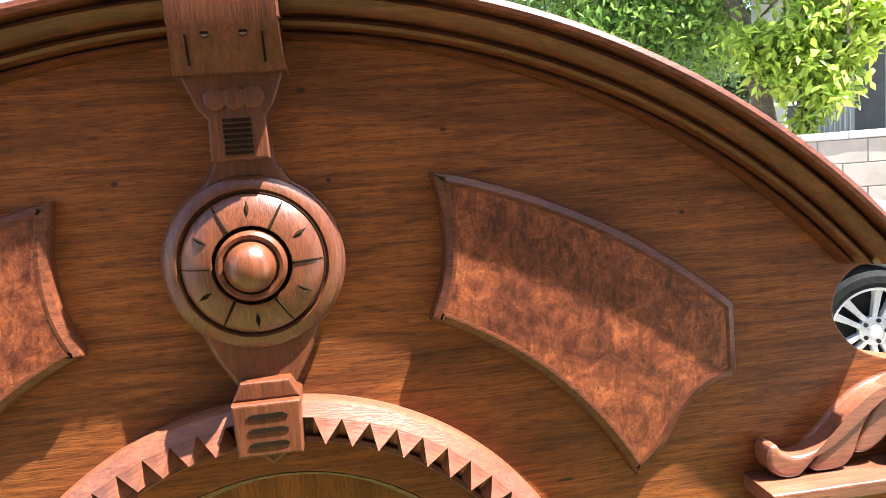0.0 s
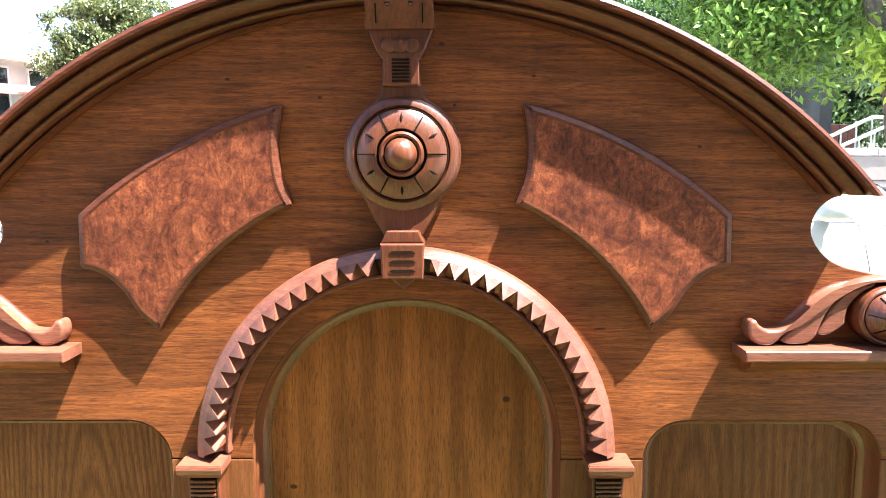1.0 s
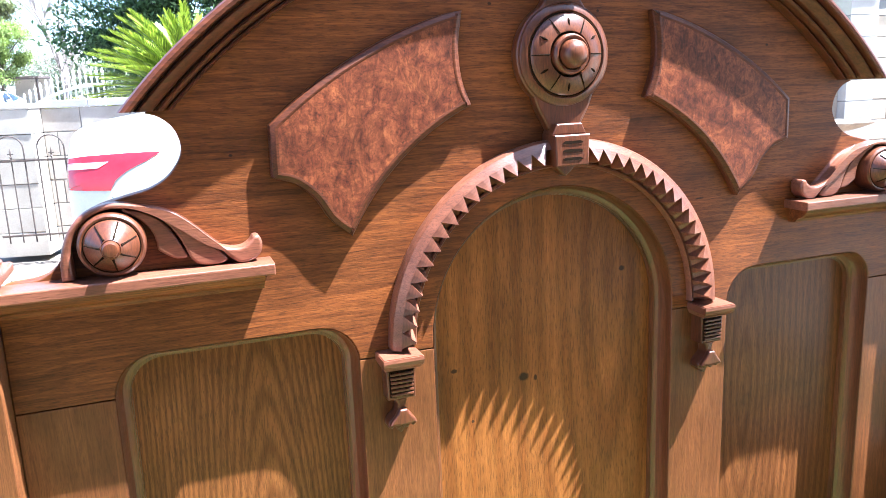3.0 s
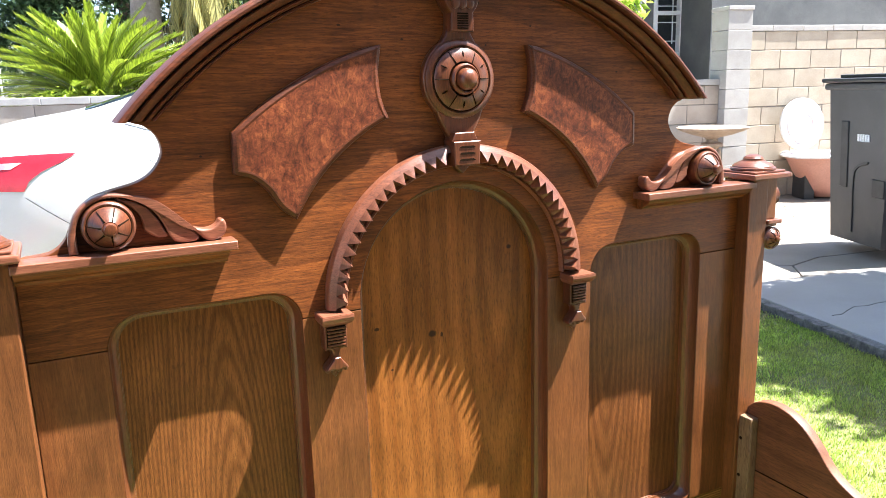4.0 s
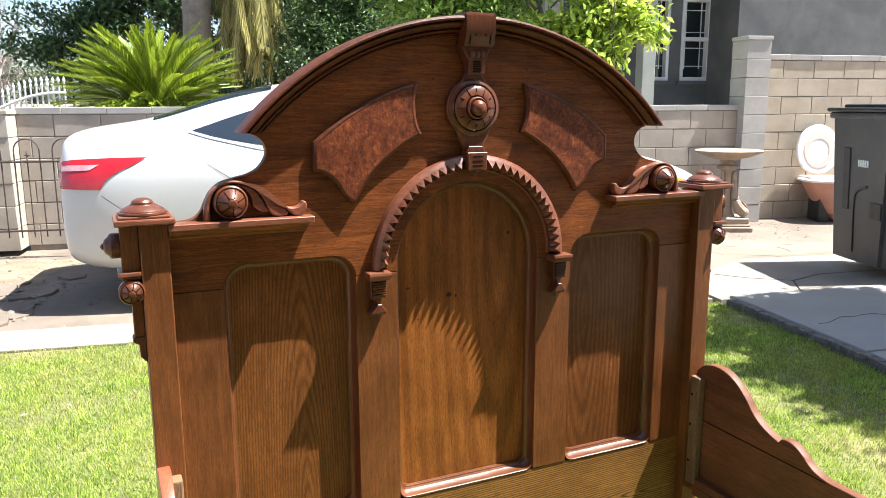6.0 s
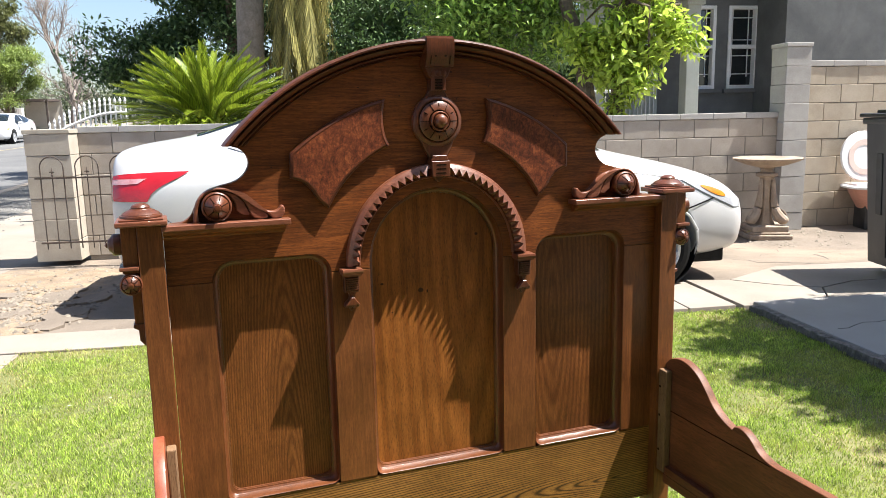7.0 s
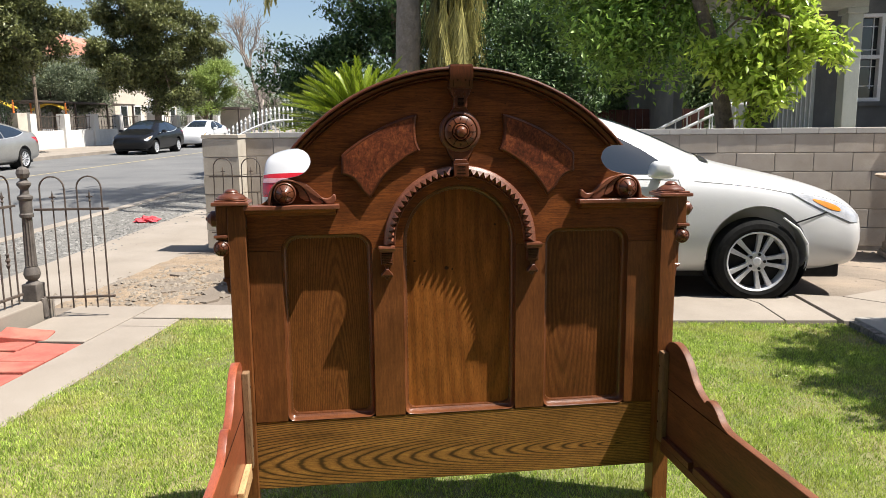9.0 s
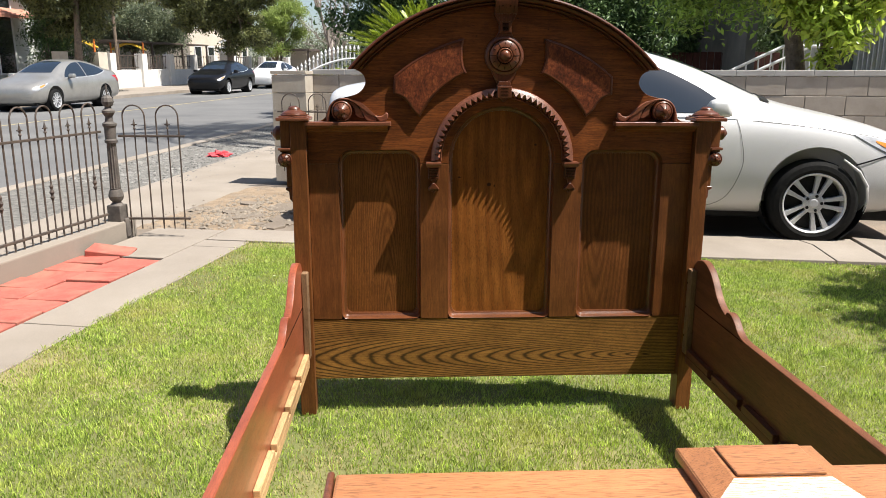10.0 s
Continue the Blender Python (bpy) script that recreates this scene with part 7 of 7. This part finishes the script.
for a0, b0, z0 in ((-3.79, 9.1, 2.95), (-3.34, 9.25, 2.75), (-3.25, 9.3, 2.9), (-3.0, 9.6, 3.1), (-3.9, 9.2, 3.1)):
    path = [Y3(-1.5, 12, 6.5), Y3(-2.1, 11.2, 7.0), Y3(-2.9, 10.0, 6.4), Y3(a0 + 0.1, b0 + 0.15, 4.9), Y3(a0, b0, z0 + 0.45)]
    v, f, P = frond(path, 0.5, 90, 0.026, hang=1.4, lift=0.0)
    frond_part(palm, v, f, P, DRY_FROND, 0.014, 4)

# cycad
cyc = thing("sago_palm", "large sago palm with arching bright green fronds", "sago palm")
bm = bmesh.new()
c0 = yard(-1.75, 8.25)
lathe(bm, [(0.22, -0.03), (0.26, 0.3), (0.25, 0.8), (0.20, 1.22), (0, 1.28)], 18, Matrix.Translation((c0.x, c0.y, 0)), lambda k, i, r, h: (r * (1 + 0.12 * ((i + k) % 2)), h))
part("trunk", bm, PALM_BARK, cyc)
for k in range(104):
    a = 2 * math.pi * (k * 0.381966) + prng.normal(0, 0.1)
    e = radians(84 - 74 * (k / 104) ** 1.1) + prng.normal(0, 0.05)
    L = prng.uniform(1.0, 1.25)
    pts, x, z, ang = [], 0.05, 1.20, e
    for i in range(6):
        pts.append((c0.x + x * math.cos(a), c0.y + x * math.sin(a), z))
        x += L / 5 * math.cos(ang)
        z += L / 5 * math.sin(ang)
        ang -= 0.12 + 0.05 * (1 - k / 104)
    v, f, P = frond(pts, 0.15, 140, 0.0085, hang=0.0, lift=0.55, ahead=1.5)
    frond_part(cyc, v, f, P, CYCAD, 0.008, 5)
V, F = leaves([(c0.x + prng.normal(0, 0.45), c0.y - 0.5 + prng.normal(0, 0.12), 1.24 + prng.normal(0, 0.03)) for k in range(60)], 30, (0.08, 0.06, 0.05), 0.09)
b = thing("low_shrub", "small round-leaved shrub along the wall top", "shrub")
bm = bmesh.new()
tube(bm, [(c0.x, c0.y - 0.5, -0.03), (c0.x, c0.y - 0.5, 1.2)], 0.03, 6)
part("stem", bm, BARK, b)
part("foliage", numpy_mesh("leaves", V, F, CYCAD), None, b, smooth=0)

# tree that shades the walkway and the lawn's far side
tree("shade_tree", "leafy tree shading the walkway and lawn edge", [(6.0, -0.9, 0.0), (5.9, -0.8, 1.4), (5.6, -0.5, 2.8), (5.2, -0.2, 4.0)],
     [(3.85, 0.32, 3.3, 0.22, 0.22, 0.10), (3.78, -0.15, 3.3, 0.22, 0.20, 0.10), (3.80, -0.55, 3.3, 0.26, 0.22, 0.10), (4.15, -0.65, 3.4, 0.45, 0.36, 0.2), (3.88, 0.78, 3.3, 0.28, 0.14, 0.1), (4.25, 1.15, 3.3, 0.45, 0.16, 0.1), (4.45, 0.5, 3.3, 0.5, 0.3, 0.2), (3.85, 0.0, 3.3, 0.2, 0.16, 0.1), (4.3, -0.3, 3.35, 0.5, 0.3, 0.2), (4.9, 0.1, 3.5, 0.85, 0.8, 0.4), (5.5, 0.3, 4.0, 1.1, 0.8, 0.5), (4.9, 0.85, 3.4, 0.5, 0.4, 0.3), (4.3, -1.2, 3.6, 0.8, 0.7, 0.4), (5.6, -1.0, 4.2, 1.0, 0.8, 0.5)], 860, 30, (0.10, 0.08, 0.06), 0.17, LEAF_MID, 14, r0=0.16)

# trees across the street
def S3(c, d, z):
    return tuple(STREET @ Vector((c, d, z)))


def sb(c, d, z, *r):
    return (*S3(c, d, z), *r)


tree("street_tree", "large dark-leaved magnolia tree across the street", [S3(-11.4, 35.6, 0.0), S3(-11.4, 35.6, 1.6), S3(-11.3, 35.5, 3.4), S3(-11.3, 35.6, 6.0)],
     ragged([sb(-11.4, 35.6, 4.3, 2.4, 2.2, 1.7), sb(-9.4, 36.0, 5.6, 1.7, 1.7, 1.5), sb(-13.3, 35.2, 5.0, 1.7, 1.8, 1.9), sb(-11.3, 35.6, 7.2, 2.4, 2.2, 1.6), sb(-13.0, 35, 7.6, 1.8, 1.8, 1.4), sb(-12.8, 35.4, 3.7, 1.5, 1.4, 0.9), sb(-8.6, 36.4, 6.8, 0.9, 0.9, 0.7), sb(-11.0, 35.8, 3.0, 1.8, 1.6, 1.0), sb(-11.2, 35.6, 9.0, 1.6, 1.6, 1.4)], 170, 0.55), 1700, 26, (0.16, 0.16, 0.12), 0.3, LEAF_BROWN, 14, r0=0.24)
tree("street_tree", "large dark-leaved magnolia tree across the street", [S3(-13.2, 23.0, 0.0), S3(-13.2, 23, 1.6), S3(-13.1, 23, 3.0), S3(-13.0, 23, 5.0)],
     ragged([sb(-12.2, 23.6, 5.0, 1.7, 1.7, 1.2), sb(-13.8, 23, 5.2, 2.0, 1.8, 1.5), sb(-12.4, 24, 6.5, 2.2, 2.0, 1.3), sb(-13.6, 25.2, 4.4, 1.5, 1.6, 1.2), sb(-10.9, 24.6, 5.6, 0.9, 1.0, 0.8), sb(-13.4, 24.0, 3.6, 1.8, 1.6, 1.0)], 130, 0.5), 1200, 26, (0.16, 0.16, 0.12), 0.3, LEAF_BROWN, 12, r0=0.2)
tree("feathery_tree", "grey-green feathery tree behind the white wall", [S3(-18.6, 38, 0.0), S3(-18.6, 38, 1.4), S3(-18.5, 38, 2.6)],
     [sb(-18.6, 38, 3.6, 2.6, 2.2, 1.6), sb(-20.8, 37, 3.8, 2.4, 2.0, 1.6), sb(-16.9, 39, 3.3, 1.5, 1.6, 1.3)], 420, 44, (0.3, 0.3, 0.24), 0.26, LEAF_GREY, 8, r0=0.2)
tree("lime_tree", "round light green tree beside the street", [S3(-12.2, 46.5, 0.0), S3(-12.2, 46.5, 1.2), S3(-12.2, 46.5, 2.6)],
     ragged([sb(-12.2, 46.5, 3.9, 1.9, 1.9, 1.6), sb(-11.2, 46.8, 4.2, 1.5, 1.5, 1.5), sb(-12.0, 46.5, 5.2, 1.4, 1.4, 0.9), sb(-13.4, 46, 3.4, 1.3, 1.3, 1.2)], 60, 0.5), 520, 28, (0.16, 0.16, 0.13), 0.24, LEAF_LIME, 8, r0=0.2)
tree("shrub", "dark shrub in front of the cottage across the street", [S3(-15.8, 24.8, 0.0), S3(-15.8, 24.8, 0.5), S3(-15.8, 24.8, 1.0)],
     [sb(-15.8, 24.8, 1.9, 0.9, 0.9, 1.5), sb(-15.6, 25.8, 1.7, 0.9, 0.9, 1.3), sb(-15.7, 25.3, 3.2, 1.0, 1.0, 1.0)], 200, 40, (0.2, 0.2, 0.2), 0.18, LEAF_DARK, 6, r0=0.08)


def bare_tree(name, label, base, h, seed, mat, spread=0.42):
    g = np.random.default_rng(seed)
    t = thing(name, label, "tree")
    bm = bmesh.new()

    def grow(p, d, L, r, depth):
        q = p + d * L
        tube(bm, [p, p.lerp(q, 0.5) + Vector(g.normal(0, 0.03 * L, 3)), q], [r, r * 0.8, r * 0.62], 5, False)
        if depth == 0:
            return
        for k in range(3 if depth > 1 else 4):
            e = (d + Vector(g.normal(0, spread, 3)) + Vector((0, 0, 0.22))).normalized()
            grow(p.lerp(q, g.uniform(0.55, 1.0)), e, L * g.uniform(0.6, 0.82), r * 0.58, depth - 1)

    grow(Vector(base), Vector((0, 0, 1)), h * 0.22, h * 0.0125, 6)
    part("branchwork", bm, mat, t, smooth=60)
    return t


TWIG = plain("bare_twigs", (0.20, 0.165, 0.14), (0.30, 0.255, 0.22), 8, 0.9)
bare_tree("bare_tree", "leafless grey tree with fine upright branches", S3(-9.0, 49, 0.0), 17.5, 3, TWIG)
bare_tree("bare_tree", "leafless grey tree with fine upright branches", S3(-7.0, 42, 0.0), 8.0, 8, TWIG, 0.62)

# ---- across the street ----
WHITE_WALL = plain("white_stucco_wall", (0.55, 0.53, 0.50), (0.66, 0.64, 0.61), 1.5, 0.9, 0.3, 60)
CREAM = plain("cream_stucco", (0.50, 0.44, 0.36), (0.60, 0.53, 0.44), 1.5, 0.9, 0.3, 60)
TILE_ROOF = plain("clay_tile_roof", (0.36, 0.15, 0.10), (0.50, 0.24, 0.17), 3, 0.85, 0.5, 20, distance=0.03)
PALE_HOUSE = plain("pale_green_stucco", (0.52, 0.55, 0.50), (0.62, 0.64, 0.59), 1.5, 0.9, 0.2, 60)
YELLOW = plain("yellow_play_bars", (0.62, 0.42, 0.03), (0.75, 0.52, 0.06), 6, 0.5)
ORANGE = plain("orange_play_bars", (0.60, 0.16, 0.03), (0.72, 0.22, 0.05), 6, 0.5)
WC = -14.8


def spart(name, x0, x1, y0, y1, z0, z1, mat, parent, bevel=0.01, label=""):
    return part(name, shift(block(x0, x1, y0, y1, z0, z1, bevel), STREET), mat, parent, label)


white_wall = thing("street_wall", "white stucco street wall with pillars and iron panels", "wall", kind="structure")
spart("wall_base", WC - 0.1, WC + 0.1, 28.0, 60.0, -0.1, 1.0, WHITE_WALL, white_wall)
d = 28.0
while d < 59:
    spart("wall_pillar", WC - 0.22, WC + 0.22, d, d + 0.55, -0.1, 1.83, WHITE_WALL, white_wall)
    bm = bmesh.new()
    for z in (1.12, 1.72):
        box(bm, WC - 0.02, WC + 0.02, d + 0.56, d + 3.2, z - 0.015, z + 0.015)
    for i in range(14):
        y = d + 0.7 + 0.18 * i
        tube(bm, [(WC, y, 1.0), (WC, y + 0.12 * (1 if i % 2 else -1), 1.76)], 0.012, 5)
    part("iron_panel", shift(bm, STREET), IRON, white_wall, "dark iron lattice panel")
    d += 3.22
side_wall = thing("corner_wall", "grey pillar and gate at the corner of the white wall", "wall", kind="structure")
spart("pillar", WC - 0.25, WC + 0.25, 26.9, 27.7, -0.1, 1.85, CREAM, side_wall)
spart("pillar", WC - 0.2, WC + 0.2, 23.9, 24.5, -0.1, 1.85, CREAM, side_wall)
bm = bmesh.new()
for i in range(16):
    y = 24.6 + 0.145 * i
    tube(bm, [(WC, y, 0.1), (WC, y, 1.7)], 0.014, 5)
box(bm, WC - 0.015, WC + 0.015, 24.5, 26.9, 0.18, 0.22)
box(bm, WC - 0.015, WC + 0.015, 24.5, 26.9, 1.58, 1.62)
part("iron_gate", shift(bm, STREET), IRON, side_wall)


def far_house(name, label, c0, c1, d0, d1, h, wall, roof, storeys, rise=1.3):
    t = thing(name, label, "house")
    spart("wall", c0, c1, d0, d1, -0.1, h, wall, t)
    bm = bmesh.new()
    o = 0.5
    v = [bm.verts.new(p) for p in ((c0 - o, d0 - o, h), (c1 + o, d0 - o, h), (c1 + o, d1 + o, h), (c0 - o, d1 + o, h), ((c0 + c1) / 2, d0 + 1.5, h + rise), ((c0 + c1) / 2, d1 - 1.5, h + rise))]
    for f in ((0, 1, 4), (1, 2, 5, 4), (2, 3, 5), (3, 0, 4, 5), (0, 3, 2, 1)):
        bm.faces.new([v[i] for i in f])
    part("roof", shift(bm, STREET), roof, t, smooth=0)
    spart("eaves", c0 - o, c1 + o, d0 - o, d1 + o, h - 0.18, h - 0.004, WHITE_WALL, t)
    sh = h / storeys
    for k in range(storeys):
        for j in range(int((d1 - d0) / 2.4)):
            y = d0 + 0.8 + 2.4 * j
            w = spart("window", c1 - 0.02, c1 + 0.03, y, y + 1.1, k * sh + 0.9, k * sh + sh - 0.5, PANE, t, 0.0)
            for p0, p1, q0, q1 in ((y - 0.08, y, 0.82, sh - 0.42), (y + 1.1, y + 1.18, 0.82, sh - 0.42), (y, y + 1.1, 0.82, 0.9), (y, y + 1.1, sh - 0.5, sh - 0.42)):
                spart("frame_bar", c1 + 0.005, c1 + 0.07, p0, p1, k * sh + q0, k * sh + q1, WHITE_P, w, 0.0)
        for j in range(int((c1 - c0) / 2.6)):
            x = c0 + 0.9 + 2.6 * j
            w = spart("window", x, x + 1.0, d0 - 0.03, d0 + 0.02, k * sh + 0.9, k * sh + sh - 0.5, PANE, t, 0.0)
            for p0, p1, q0, q1 in ((x - 0.08, x, 0.82, sh - 0.42), (x + 1.0, x + 1.08, 0.82, sh - 0.42), (x, x + 1.0, 0.82, 0.9), (x, x + 1.0, sh - 0.5, sh - 0.42)):
                spart("frame_bar", p0, p1, d0 - 0.07, d0 - 0.005, k * sh + q0, k * sh + q1, WHITE_P, w, 0.0)
    return t


far_house("apartment_house", "tall cream house with clay tile roof across the street", -30, -18.5, 46, 58, 6.0, CREAM, TILE_ROOF, 2, 2.0)
cottage = far_house("cottage", "pale stucco cottage with tile roofs across the street", -28, -17.5, 13.5, 26.6, 4.9, PALE_HOUSE, TILE_ROOF, 1, 1.8)
bm = bmesh.new()
v = [bm.verts.new(q) for q in ((-17.48, 13.4, 3.75), (-16.7, 13.4, 3.4), (-16.7, 26.0, 3.4), (-17.48, 26.0, 3.75), (-17.48, 13.4, 3.60), (-16.7, 13.4, 3.28), (-16.7, 26.0, 3.28), (-17.48, 26.0, 3.60))]
for f in ((0, 1, 2, 3), (4, 7, 6, 5), (0, 4, 5, 1), (1, 5, 6, 2), (2, 6, 7, 3)):
    bm.faces.new([v[i] for i in f])
part("porch_roof", shift(bm, STREET), TILE_ROOF, cottage, smooth=0)
# playground things behind the wall
for d0, c, z in ((33.2, -17.4, 2.05), (28.6, -17.6, 2.1)):
    pg = thing("climbing_frame", "yellow arched climbing frame behind the white wall", "climbing frame")
    for off in (0, 0.35):
        bm = bmesh.new()
        tube(bm, [S3(c + 1.9 * i / 10, d0 + off, z + 0.35 * math.sin(math.pi * i / 10)) for i in range(11)], 0.045, 6)
        part("arched_bar", bm, YELLOW, pg)
    for x in (0.0, 1.9):
        bm = bmesh.new()
        tube(bm, [S3(c + x, d0, 0), S3(c + x, d0, z + 0.4)], 0.05, 8)
        part("upright", bm, ORANGE, pg)
pergola = thing("pergola", "dark flat shade roof behind the wall", "pergola")
spart("roof", -19, -15.8, 31, 43, 2.45, 2.55, IRON, pergola)
for y in (31.2, 35, 39, 42.8):
    spart("pole", -15.95, -15.85, y, y + 0.1, 0, 2.46, IRON, pergola)
cup = thing("cupola", "white wooden cupola on a white gate post", "cupola")
spart("post", -13.9, -13.1, 40.1, 40.9, 0, 1.95, WHITE_WALL, cup)
spart("box", -13.95, -13.05, 40.05, 40.95, 1.95, 2.3, WHITE_P, cup)
for x in (-13.8, -13.53, -13.26):
    for y in (40.2, 40.72):
        spart("louvre_post", x, x + 0.08, y, y + 0.08, 2.3, 2.62, WHITE_P, cup)
bm = bmesh.new()
lathe(bm, [(0.60, 2.62), (0.35, 2.78), (0.08, 2.98), (0, 3.1)], 8, STREET @ Matrix.Translation((-13.5, 40.5, 0)))
part("cap", bm, WHITE_P, cup, smooth=0)
carport = thing("carport", "small dark-roofed shelter beside the street", "shelter")
spart("roof", -12.3, -9.6, 46, 49, 2.2, 2.35, IRON, carport)
for x in (-11.8, -9.8):
    spart("pole", x, x + 0.12, 46.1, 46.2, 0, 2.2, IRON, carport)
spart("back_wall", -11.9, -9.6, 49, 49.2, 0, 2.2, CREAM, carport)
pole = thing("utility_pole", "dark slender street pole", "pole")
bm = bmesh.new()
tube(bm, [S3(-15.6, 30.5, 0), S3(-15.6, 30.5, 8)], 0.09, 8)
part("pole", bm, BARK, pole)
# distant wood that closes the street
tree("far_trees", "distant hazy trees at the end of the street", [S3(-6, 95, 0), S3(-6, 95, 3), S3(-6, 95, 6)],
     [sb(-8 + 7 * i, 95 + 3 * (i % 2), 2.6, 4.5, 3, 2.6 + (i % 3)) for i in range(-3, 8)], 520, 34, (0.9, 0.9, 0.6), 0.8, LEAF_GREY, 4, r0=0.4)

# unseen house front, added behind the yard to hold sky light off the headboard
TAN_STUCCO = plain("tan_stucco", (0.20, 0.165, 0.13), (0.27, 0.225, 0.18), 1.5, 0.95, 0.4, 90)
own = thing("unseen_house", "plain tan stucco house front out of view, added to block sky light", "house")
ypart("wall", -2.4, 9.0, -3.7, -3.4, -0.1, 4.8, TAN_STUCCO, own, 0.0)
ypart("wall", -2.4, -2.1, -9.5, -3.71, -0.1, 4.8, TAN_STUCCO, own, 0.0)
ypart("roof", -2.7, 9.2, -9.5, -3.2, 4.8, 4.95, ROOF_T, own, 0.0)
